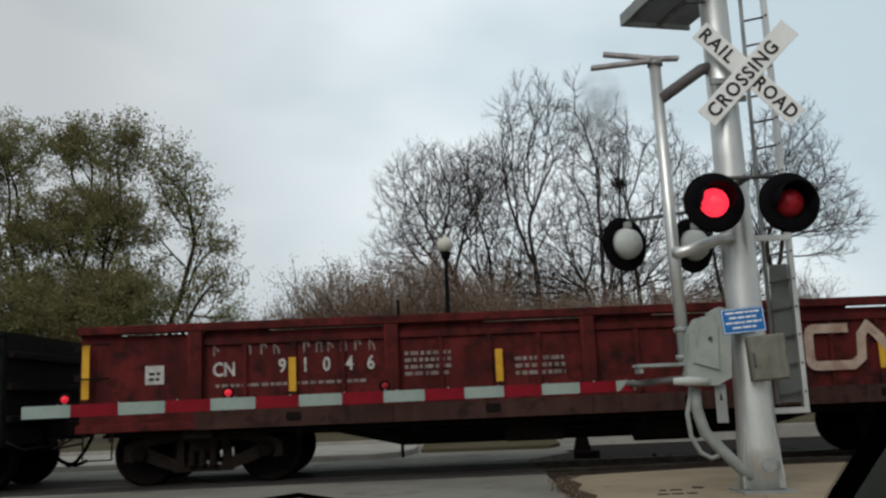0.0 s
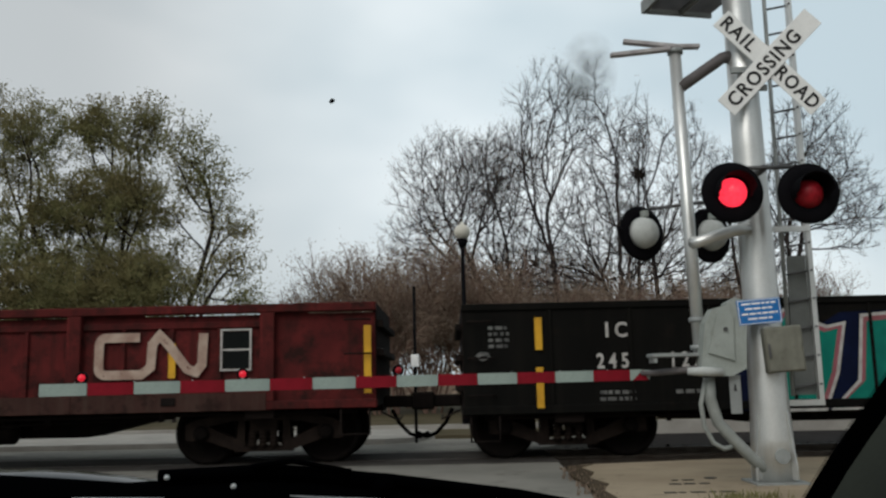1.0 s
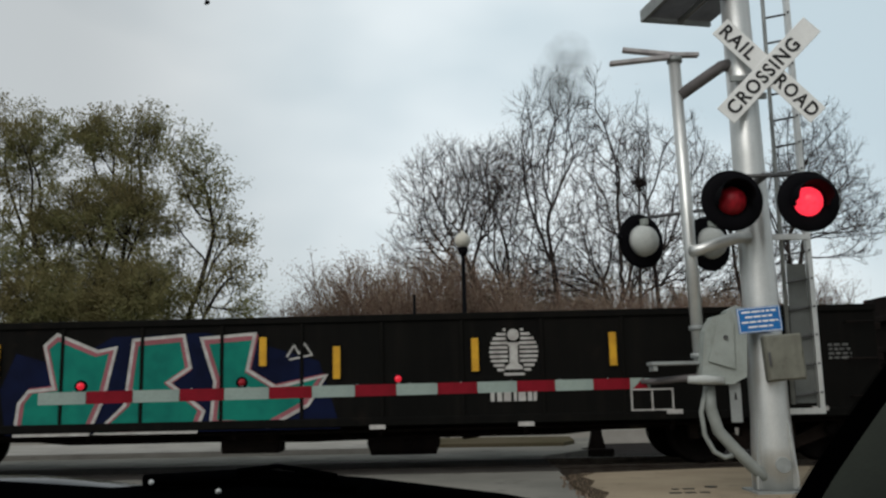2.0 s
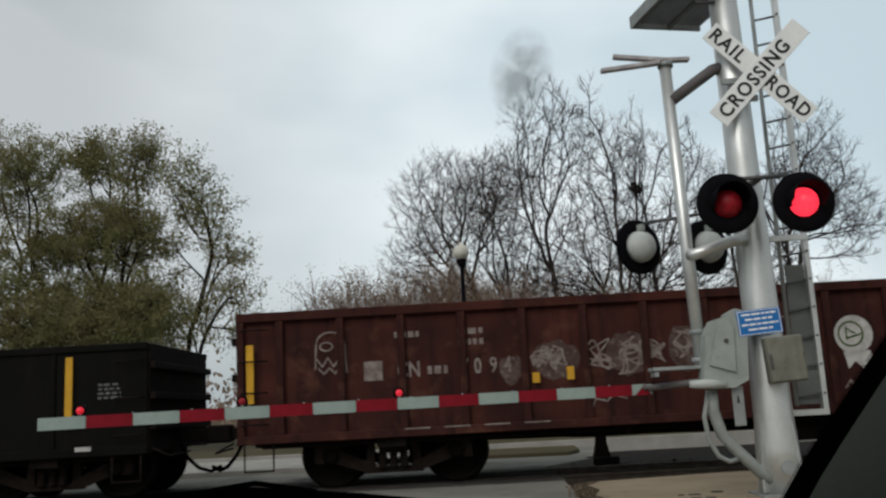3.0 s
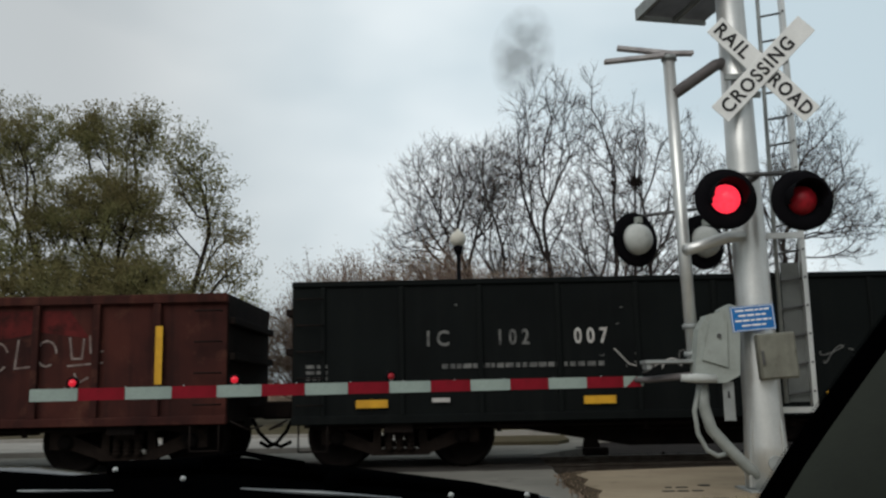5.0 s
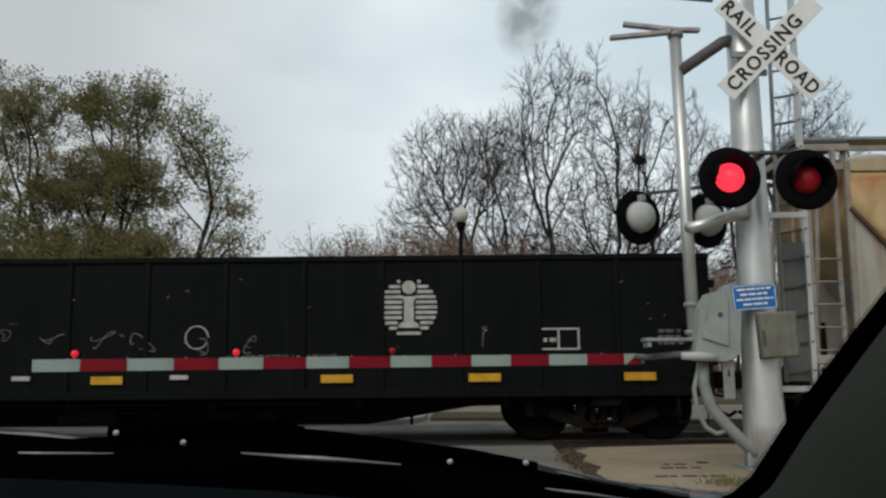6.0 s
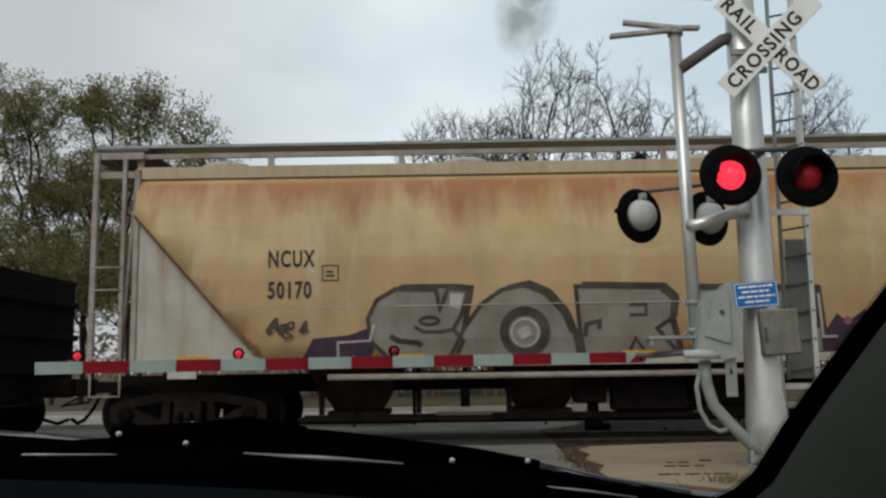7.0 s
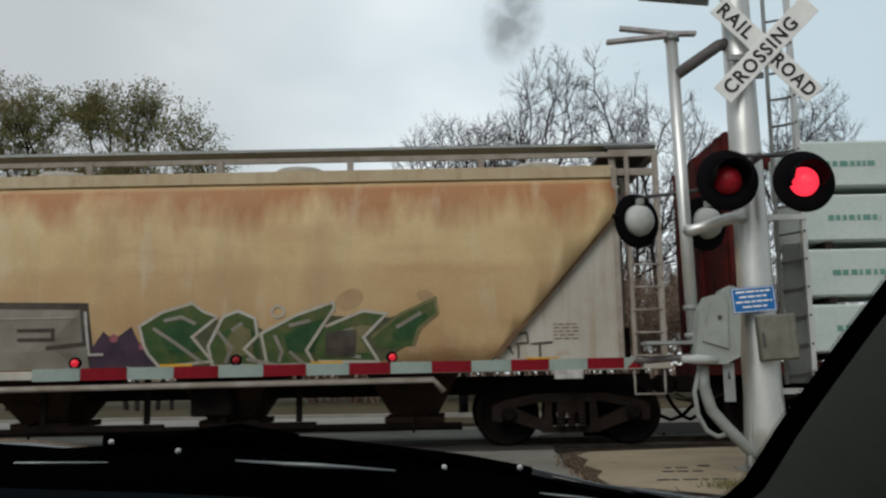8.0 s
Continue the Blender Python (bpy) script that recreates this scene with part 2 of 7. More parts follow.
    "lens_dark": rough_surface("unlit_red_lens", (0.36, 0.012, 0.022), (0.22, 0.008, 0.014), 20, 60, 0.4, 0, 0.05),
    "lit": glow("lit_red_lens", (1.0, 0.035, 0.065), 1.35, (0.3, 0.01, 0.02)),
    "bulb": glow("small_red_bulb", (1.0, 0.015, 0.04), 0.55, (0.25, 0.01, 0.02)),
    "globe": rough_surface("frosted_globe", (0.62, 0.60, 0.52), (0.54, 0.52, 0.45), 6, 60, 0.35, 0, 0.02),
    "asphalt": rough_surface("worn_pale_road", (0.245, 0.235, 0.205), (0.155, 0.15, 0.132), 0.55, 35, 0.9, 0, 0.3, (0.075, 0.07, 0.062), (0.56, 0.72), spec=0.1),
    "concrete": rough_surface("sandy_concrete", (0.335, 0.275, 0.195), (0.25, 0.20, 0.14), 0.9, 40, 0.9, 0, 0.25, (0.135, 0.11, 0.078), (0.58, 0.75), spec=0.06),
    "kerb": rough_surface("kerb_concrete", (0.36, 0.345, 0.31), (0.27, 0.255, 0.23), 1.5, 40, 0.9, 0, 0.2),
    "ballast": rough_surface("dark_ballast", (0.026, 0.022, 0.020), (0.012, 0.010, 0.009), 3, 22, 0.95, 0, 0.8, spec=0.08),
    "tie": rough_surface("old_timber_tie", (0.04, 0.03, 0.024), (0.02, 0.016, 0.013), 5, 40, 0.9, 0, 0.4),
    "grass": rough_surface("dull_grass", (0.070, 0.062, 0.034), (0.105, 0.085, 0.055), 0.5, 18, 0.95, 0, 0.7, (0.04, 0.032, 0.022), (0.58, 0.74), spec=0.05),
    "bark": rough_surface("dark_bark", (0.038, 0.030, 0.028), (0.022, 0.018, 0.017), 4, 40, 0.9, 0, 0.4, spec=0.1),
    "twig": rough_surface("red_brown_twigs", (0.20, 0.125, 0.095), (0.135, 0.085, 0.066), 2, 30, 0.9, 0, 0.2),
    "lumber_wrap": rough_surface("pale_green_wrap", (0.60, 0.68, 0.64), (0.52, 0.60, 0.57), 1.2, 20, 0.45, 0, 0.25),
    "car_black": rough_surface("black_car_plastic", (0.0012, 0.0013, 0.0016), (0.0008, 0.001, 0.0012), 4, 80, 0.95, 0, 0.1, spec=0.0),
    "car_paint": rough_surface("black_car_paint", (0.003, 0.004, 0.005), (0.003, 0.004, 0.005), 4, 80, 0.12, 0, 0.0, spec=0.5),
    "trim": rough_surface("grey_pillar_trim", (0.052, 0.058, 0.046), (0.042, 0.046, 0.038), 8, 160, 0.9, 0, 0.12, spec=0.1),
    "dash": rough_surface("dark_grey_dash", (0.0115, 0.0155, 0.018), (0.009, 0.012, 0.0145), 6, 160, 0.95, 0, 0.15, spec=0.0),
    "chrome": rough_surface("bright_bolt", (0.8, 0.8, 0.82), (0.75, 0.75, 0.78), 6, 60, 0.2, 0.9, 0.0),
}


def leaf_material(name, a, b, c):
    """Leaves that let light through; each leaf has a tone of its own and whole boughs differ."""
    m, n, l, p = node_mat(name)
    g, tc = n.new("ShaderNodeNewGeometry"), n.new("ShaderNodeTexCoord")
    col = ramp_node(n, l, g.outputs["Random Per Island"], 0.0, 1.0, (*a, 1), (*b, 1))
    col = mix_node(n, l, ramp_node(n, l, noise_node(n, l, tc.outputs["Object"], 0.45, 3), 0.42, 0.62), col, c)
    l.new(col, p.inputs["Base Color"])
    p.inputs["Roughness"].default_value = 0.8
    p.inputs["Specular IOR Level"].default_value = 0.15
    t, mx = n.new("ShaderNodeBsdfTranslucent"), n.new("ShaderNodeMixShader")
    l.new(col, t.inputs[0])
    mx.inputs[0].default_value = 0.45
    l.new(p.outputs[0], mx.inputs[1])
    l.new(t.outputs[0], mx.inputs[2])
    l.new(mx.outputs[0], n["Material Output"].inputs[0])
    return m


M["leaf"] = leaf_material("olive_leaves", (0.12, 0.13, 0.05), (0.265, 0.255, 0.12), (0.20, 0.17, 0.08))
M["leaf_dry"] = leaf_material("dry_leaves", (0.20, 0.15, 0.11), (0.34, 0.265, 0.20), (0.25, 0.185, 0.14))


def hopper_paint():
    """Faded tan car paint with a rust-stained band and runs below the eave."""
    m, n, l, p = node_mat("faded_tan_paint")
    tc = n.new("ShaderNodeTexCoord")
    sep = n.new("ShaderNodeSeparateXYZ")
    l.new(tc.outputs["Object"], sep.inputs[0])
    v = tc.outputs["Object"]
    big, small = noise_node(n, l, v, 0.9, 5), noise_node(n, l, v, 35, 6)
    col = mix_node(n, l, ramp_node(n, l, big, 0.35, 0.68), (0.60, 0.445, 0.23), (0.48, 0.325, 0.15))
    runs = n.new("ShaderNodeMapping")
    runs.inputs["Scale"].default_value = (2.1, 2.1, 0.42)
    l.new(v, runs.inputs[0])
    run = noise_node(n, l, runs.outputs[0], 1.0, 6, 0.6)
    # where the rust sits: a ragged band near the eave whose lower rim follows the runs
    h = n.new("ShaderNodeMath")
    h.operation = "MULTIPLY_ADD"
    l.new(run, h.inputs[0])
    h.inputs[1].default_value = 1.7
    l.new(sep.outputs[2], h.inputs[2])
    rim = n.new("ShaderNodeMapRange")
    rim.inputs["From Min"].default_value, rim.inputs["From Max"].default_value = 3.98, 4.50
    l.new(h.outputs[0], rim.inputs[0])
    top = n.new("ShaderNodeMapRange")
    top.inputs["From Min"].default_value, top.inputs["From Max"].default_value = 3.78, 3.70
    l.new(sep.outputs[2], top.inputs[0])
    both = n.new("ShaderNodeMath")
    both.operation = "MULTIPLY"
    l.new(rim.outputs[0], both.inputs[0])
    l.new(top.outputs[0], both.inputs[1])
    half = n.new("ShaderNodeMath")
    half.operation = "MULTIPLY"
    half.inputs[1].default_value = 0.95
    l.new(both.outputs[0], half.inputs[0])
    col = mix_node(n, l, half.outputs[0], col, (0.35, 0.142, 0.046))
    # the side turns browner below about z 2.6
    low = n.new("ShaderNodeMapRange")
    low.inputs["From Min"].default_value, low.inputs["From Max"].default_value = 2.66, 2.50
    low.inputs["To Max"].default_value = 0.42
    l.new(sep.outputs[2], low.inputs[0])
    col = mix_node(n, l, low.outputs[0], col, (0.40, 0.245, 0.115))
    col = mix_node(n, l, ramp_node(n, l, noise_node(n, l, runs.outputs[0], 0.8, 4), 0.45, 0.8, (0, 0, 0, 1), (0.5, 0.5, 0.5, 1)), col, (0.30, 0.20, 0.11))
    col = mix_node(n, l, ramp_node(n, l, noise_node(n, l, runs.outputs[0], 1.3, 6, 0.6), 0.56, 0.72, (0, 0, 0, 1), (0.55, 0.55, 0.55, 1)), col, (0.58, 0.50, 0.36))
    wide_map = n.new("ShaderNodeMapping")
    wide_map.inputs["Scale"].default_value = (0.5, 0.5, 2.6)
    l.new(v, wide_map.inputs[0])
    col = mix_node(n, l, ramp_node(n, l, noise_node(n, l, wide_map.outputs[0], 1.0, 5), 0.54, 0.76, (0, 0, 0, 1), (0.5, 0.5, 0.5, 1)), col, (0.40, 0.235, 0.11))
    stains = n.new("ShaderNodeMapRange")
    stains.inputs["From Min"].default_value, stains.inputs["From Max"].default_value = 2.1, 1.3
    l.new(sep.outputs[2], stains.inputs[0])
    sm = n.new("ShaderNodeMath")
    sm.operation = "MULTIPLY"
    l.new(stains.outputs[0], sm.inputs[0])
    l.new(ramp_node(n, l, noise_node(n, l, v, 1.6, 5), 0.35, 0.7), sm.inputs[1])
    col = mix_node(n, l, sm.outputs[0], col, (0.28, 0.135, 0.06))
    col = mix_node(n, l, 0.3, col, ramp_node(n, l, small, 0.2, 0.8, (0.5, 0.5, 0.5, 1), (1, 1, 1, 1)), "MULTIPLY")
    l.new(col, p.inputs["Base Color"])
    p.inputs["Roughness"].default_value = 0.65
    b = n.new("ShaderNodeBump")
    b.inputs["Strength"].default_value, b.inputs["Distance"].default_value = 0.08, 0.01
    l.new(small, b.inputs["Height"])
    l.new(b.outputs[0], p.inputs["Normal"])
    return m


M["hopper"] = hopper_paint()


def smear_material():
    m, n, l, p = node_mat("dried_smear")
    out = n["Material Output"]
    tr, mx = n.new("ShaderNodeBsdfTransparent"), n.new("ShaderNodeMixShader")
    tc = n.new("ShaderNodeTexCoord")
    g = n.new("ShaderNodeTexGradient")
    g.gradient_type = "SPHERICAL"
    mp = n.new("ShaderNodeMapping")
    mp.inputs["Scale"].default_value = (42, 42, 27)
    l.new(tc.outputs["Object"], mp.inputs[0])
    l.new(mp.outputs[0], g.inputs[0])
    k = n.new("ShaderNodeMath")
    k.operation = "MULTIPLY"
    l.new(g.outputs[1], k.inputs[0])
    l.new(ramp_node(n, l, noise_node(n, l, tc.outputs["Object"], 62, 3, 0.5), 0.22, 0.70), k.inputs[1])
    r = ramp_node(n, l, k.outputs[0], 0.0, 0.55, (0, 0, 0, 1), (0.36, 0.36, 0.36, 1))
    p.inputs["Base Color"].default_value = (0.55, 0.57, 0.55, 1)
    p.inputs["Roughness"].default_value = 0.9
    l.new(r, mx.inputs[0])
    l.new(tr.outputs[0], mx.inputs[1])
    l.new(p.outputs[0], mx.inputs[2])
    l.new(mx.outputs[0], out.inputs[0])
    return m


M["smear"] = smear_material()


# ---- mesh helpers ----
def box(bm, x0, x1, y0, y1, z0, z1, bevel=0.0):
    vs = [bm.verts.new((x, y, z)) for x in (x0, x1) for y in (y0, y1) for z in (z0, z1)]
    fs = [bm.faces.new([vs[i] for i in f]) for f in ((0, 1, 3, 2), (4, 6, 7, 5), (0, 4, 5, 1), (2, 3, 7, 6), (0, 2, 6, 4), (1, 5, 7, 3))]
    if bevel:
        es = list({e for f in fs for e in f.edges})
        bmesh.ops.bevel(bm, geom=es, offset=bevel, segments=1, affect="EDGES")
    return bm


def tube(bm, pts, radii, seg=8, cap=True):
    """A round bar along points; radii one number or one for each point."""
    pts = [Vector(p) for p in pts]
    if isinstance(radii, (int, float)):
        radii = [radii] * len(pts)
    rings = []
    for i, p in enumerate(pts):
        d = (pts[min(i + 1, len(pts) - 1)] - pts[max(i - 1, 0)]).normalized()
        a = d.orthogonal().normalized() if i == 0 else (prev - d * prev.dot(d)).normalized()
        prev = a
        b = d.cross(a)
        rings.append([bm.verts.new(p + (a * math.cos(q) + b * math.sin(q)) * radii[i]) for q in [2 * math.pi * k / seg for k in range(seg)]])
    for r0, r1 in zip(rings, rings[1:]):
        for k in range(seg):
            f = bm.faces.new((r0[k], r0[(k + 1) % seg], r1[(k + 1) % seg], r1[k]))
            f.smooth = True
    if cap:
        bm.faces.new(rings[0][::-1])
        bm.faces.new(rings[-1])
    return bm


def prism(bm, poly, axis, a, b):
    """A polygon in two axes, pushed along the third from a to b. axis 'y': poly in (x, z); 'x': (y, z); 'z': (x, y)."""
    put = {"y": lambda p, k: (p[0], k, p[1]), "x": lambda p, k: (k, p[0], p[1]), "z": lambda p, k: (p[0], p[1], k)}[axis]
    lo, hi = [bm.verts.new(put(p, a)) for p in poly], [bm.verts.new(put(p, b)) for p in poly]
    bm.faces.new(lo)
    bm.faces.new(hi[::-1])
    for i in range(len(poly)):
        j = (i + 1) % len(poly)
        bm.faces.new((lo[j], lo[i], hi[i], hi[j]))
    return bm


def lathe(bm, profile, centre, axis="y", seg=24):
    """profile: (radius, along) pairs turned round an axis through centre."""
    c = Vector(centre)
    rings = []
    for r, h in profile:
        ring = []
        for k in range(seg):
            q = 2 * math.pi * k / seg
            u, v = r * math.cos(q), r * math.sin(q)
            ring.append(bm.verts.new(c + Vector({"y": (u, h, v), "z": (u, v, h), "x": (h, u, v)}[axis])))
        rings.append(ring)
    for r0, r1 in zip(rings, rings[1:]):
        for k in range(seg):
            f = bm.faces.new((r0[k], r0[(k + 1) % seg], r1[(k + 1) % seg], r1[k]))
            f.smooth = True
    bm.faces.new(rings[0][::-1])
    bm.faces.new(rings[-1])
    return bm


def mesh_of(bm, name, material):
    bmesh.ops.recalc_face_normals(bm, faces=bm.faces)
    me = bpy.data.meshes.new(name)
    bm.to_mesh(me)
    bm.free()
    me.materials.append(M[material])
    return me


def part(name, bm, material, parent, label=""):
    ob = new(name, mesh_of(bm, name, material))
    ob.parent = parent
    if name in ("small_writing", "writing", "printing"):
        tagged(ob, label, kind="stuff")
    elif label:
        tagged(ob, label)
    return ob


def thing(name, label, category, group="", kind="", at=None):
    ob = new(name)
    ob.empty_display_size = 0.2
    tagged(ob, label, category, group, kind)
    if at:
        ob.matrix_basis = at
    return ob


def B():
    return bmesh.new()


def writing(text, size, material, parent, m, name="lettering", wide=1.0, depth=0.002, spacing=1.0, label=""):
    """Flat letters of the built-in font as one mesh part; m places the text's left foot, letters in its xy plane."""
    cu = bpy.data.curves.new("text", "FONT")
    cu.body, cu.size, cu.extrude, cu.resolution_u = text, size, depth, 3
    cu.space_character, cu.offset = spacing, size * 0.022
    tmp = bpy.data.objects.new("text", cu)
    me = bpy.data.meshes.new_from_object(tmp)
    bpy.data.objects.remove(tmp)
    me.transform(m @ Matrix.Diagonal((wide, 1, 1, 1)))
    me.materials.clear()
    me.materials.append(M[material])
    ob = new(name, me)
    ob.parent = parent
    if label:
        tagged(ob, label)
    return ob


def on_side(x, z, y=-1.5):
    """The pose of letters on a car's near side, in the car's space."""
    return pose(x, y - 0.004, z, 90)


def bars(bm, x0, x1, z0, z1, rows, y, rnd, gap=0.45):
    """Unreadable small writing: rows of short bars."""
    h = (z1 - z0) / rows
    for r in range(rows):
        x = x0
        while x < x1 - 0.01:
            w = min(rnd.uniform(0.04, 0.12), x1 - x)
            z = z0 + r * h
            box(bm, x, x + w, y - 0.004, y, z, z + h * (1 - gap))
            x += w + rnd.uniform(0.02, 0.04)
    return bm


def sides(pts, w):
    """For each point of a line, the two points beside it at half the width w; a closed line joins up."""
    pts = [Vector((p[0], p[1])) for p in pts]
    pts = [p for i, p in enumerate(pts) if i == 0 or (p - pts[i - 1]).length > 1e-4]
    n, shut = len(pts), (pts[0] - pts[-1]).length < 1e-4
    out = []
    for i, p in enumerate(pts):
        before = pts[i - 1] if i else (pts[n - 2] if shut else None)
        after = pts[i + 1] if i < n - 1 else (pts[1] if shut else None)
        a = (p - before).normalized() if before is not None else (after - p).normalized()
        b = (after - p).normalized() if after is not None else a
        na, nb = Vector((-a.y, a.x)), Vector((-b.y, b.x))
        m = na + nb
        m = m.normalized() if m.length > 0.2 else na
        m *= w / 2 / max(0.62, m.dot(na))
        out.append((p - m, p + m))
    return out


def stroke(bm, pts, w, y, thick=0.005):
    """A painted line of width w in the plane of a car's side, as one flat ribbon."""
    rows = []
    for i, (a, b) in enumerate(sides(pts, w)):
        f = y - thick - 0.0001 * i
        rows.append([bm.verts.new(q) for q in ((a.x, f, a.y), (b.x, f, b.y), (b.x, y, b.y), (a.x, y, a.y))])
    for r0, r1 in zip(rows, rows[1:]):
        for k in range(4):
            bm.faces.new((r0[k], r0[(k + 1) % 4], r1[(k + 1) % 4], r1[k]))
    bm.faces.new(rows[0])
    bm.faces.new(rows[-1][::-1])
    return bm


def arc(cx, cz, rx, rz, a0, a1, n=14):
    return [(cx + rx * math.cos(radians(a0 + (a1 - a0) * i / n)), cz + rz * math.sin(radians(a0 + (a1 - a0) * i / n))) for i in range(n + 1)]


def scribble(bm, x0, x1, z0, z1, w, y, rnd, n=9):
    p = [(rnd.uniform(x0, x1), rnd.uniform(z0, z1)) for _ in range(n)]
    out = []
    for i in range(len(p) - 2):
        a, b, c = [Vector(q) for q in p[i:i + 3]]
        for k in range(5):
            t = k / 5
            out.append((((a + b) / 2) * (1 - t) ** 2 + b * 2 * t * (1 - t) + ((b + c) / 2) * t * t)[:])
    return stroke(bm, out, w, y)


# ---- ground, roads and track ----
def flat(name, poly, z0, z1, material, label, category):
    """A slab from z0 up to z1."""
    ob = new(name, mesh_of(prism(B(), poly, "z", z0, z1), name, material))
    if name.startswith("crossing"):
        ob.matrix_basis = LINE @ pose(0, -TRACK_Y, 0)
    return tagged(ob, label, category, kind="structure")


def make_ground():
    flat("ground", [(-1500, -600), (1500, -600), (1500, 2500), (-1500, 2500)], -0.9, -0.42, "grass", "dull autumn grass reaching to the horizon", "ground")
    flat("road", [(-9.0, -30), (1.15, -30), (1.15, 10.3), (1.2, 12.35), (-9.0, 12.35)], -0.42, -0.005, "asphalt", "worn pale grey road leading to the crossing", "road")
    flat("road_far", [(-60, 15.45), (1.2, 15.45), (2.3, 17.2), (2.9, 21.3), (-60, 22.6)], -0.42, -0.03, "asphalt", "pale worn street beyond the track", "road")
    flat("crossing_panel", [(-9.0, 12.38), (1.2, 12.38), (1.2, 13.09), (-9.0, 13.09)], -0.40, 0.0, "panel_dark", "dark crossing panel beside the rail", "crossing panel")
    flat("crossing_panel_middle", [(-9.0, 13.27), (1.2, 13.27), (1.2, 14.53), (-9.0, 14.53)], -0.40, 0.0, "panel_dark", "dark crossing panel between the rails", "crossing panel")
    flat("crossing_panel_far", [(-9.0, 14.71), (1.2, 14.71), (1.2, 15.42), (-9.0, 15.42)], -0.40, 0.0, "asphalt", "worn crossing panel beyond the rail", "crossing panel")
    flat("pavement", [(1.19, -30), (6.2, -30), (6.2, 11.9), (3.3, 11.95), (1.42, 11.55), (1.19, 11.2)], -0.42, 0.03, "concrete", "sandy concrete pavement at the roadside", "pavement")
    flat("verge", [(6.25, -30), (60, -30), (60, 11.4), (6.25, 11.9)], -0.42, 0.0, "grass", "dull grass verge beside the pavement", "verge")
    rim = [(-60, 17.6), (-1.6, 17.2), (-1.15, 17.5), (-0.85, 18.3), (-0.80, 19.6), (-0.95, 20.6), (-1.4, 21.2), (-60, 22.4)]
    flat("pavement_far", rim, -0.42, 0.07, "kerb", "pale concrete footway beyond the track", "pavement")
    flat("verge_far", [(-0.7, 18.6), (1.9, 18.3), (2.2, 19.0), (2.3, 20.8), (-0.7, 21.2)], -0.42, 0.04, "grass", "scruffy brown grass beside the footway", "verge")
    flat("kerb", [(-60, 22.62), (60, 20.22), (60, 20.52), (-60, 22.92)], -0.42, 0.13, "kerb", "pale concrete kerb along the far street", "kerb")
    flat("lawn", [(-200, 27.5), (-60, 22.94), (60, 20.54), (200, 17.0), (300, 600), (-300, 600)], -0.42, 0.10, "grass", "dull grass lawn behind the kerb", "lawn")
    flat("track_bed", [(-70, 12.0), (-9.05, 12.0), (-9.05, 15.5), (-70, 15.5)], -0.42, -0.17, "ballast", "dark ballast of the track bed", "track bed")
    flat("track_bed_east", [(1.22, 11.6), (70, 11.6), (70, 20.0), (2.93, 21.25), (2.33, 17.2), (1.22, 15.4)], -0.42, -0.17, "ballast", "dark ballast of the track bed", "track bed")
    # weeds and dark grit along the broken edge between road and pavement
    rnd = random.Random(5)
    bm = B()
    for _ in range(170):
        k = rnd.random()
        x, y = 1.2 + rnd.gauss(0, 0.07) + 0.5 * max(0, k - 0.85), 8.2 + 3.3 * k
        h, a = rnd.uniform(0.02, 0.07), rnd.uniform(0, 6.28)
        dx, dy = 0.02 * math.cos(a), 0.02 * math.sin(a)
        v = [bm.verts.new(q) for q in ((x - dx, y - dy, 0), (x + dx, y + dy, 0), (x + rnd.gauss(0, .02), y + rnd.gauss(0, .02), h))]
        bm.faces.new(v)
    ob = new("weeds", mesh_of(bm, "weeds", "leaf_dry"))
    tagged(ob, "low weeds along the broken pavement edge", "weeds", kind="stuff")
    bm = B()
    for _ in range(200):
        x, y = rnd.gauss(2.40, 0.20), rnd.gauss(7.95, 0.14)
        h, a = rnd.uniform(0.02, 0.09), rnd.uniform(0, 6.28)
        dx, dy = 0.008 * math.cos(a), 0.008 * math.sin(a)
        bm.faces.new([bm.verts.new(q) for q in ((x - dx, y - dy, 0.031), (x + dx, y + dy, 0.031), (x + rnd.gauss(0, .03), y + rnd.gauss(0, .03), 0.03 + h))])
    ob = new("grass_tuft", mesh_of(bm, "grass_tuft", "leaf"))
    tagged(ob, "short green grass tufts on the sandy pavement", "grass", kind="stuff")
    st = thing("stencil", "black stencilled marks on the concrete pavement", "ground marking", at=pose(1.78, 8.45, 0.0365))
    for row in (0, 2, 3):
        x = 0.1 * row
        while x < 0.52:
            w = rnd.uniform(0.05, 0.14)
            part("bar", box(B(), x, x + w, 0.34 * row, 0.34 * row + 0.06, -0.005, 0.001), "letter_black", st)
            x += w + rnd.uniform(0.02, 0.05)
    part("ring", lathe(B(), [(0.03, -0.004), (0.065, -0.004), (0.065, 0.001), (0.03, 0.001)], (0.74, 1.2, 0), "z", 18), "letter_black", st)
    edge_poly = [(1.14, 8.0), (1.30, 8.2), (1.26, 8.8), (1.40, 9.3), (1.28, 9.9), (1.42, 10.5), (1.34, 11.1), (1.55, 11.5), (1.20, 11.3), (1.12, 10.2), (1.18, 9.2)]
    ob = new("earth_strip", mesh_of(prism(B(), edge_poly, "z", 0.0, 0.036), "earth_strip", "earth"))
    tagged(ob, "strip of dark crumbled earth at the pavement edge", "earth", kind="structure")
    # stones of the ballast
    bm = B()
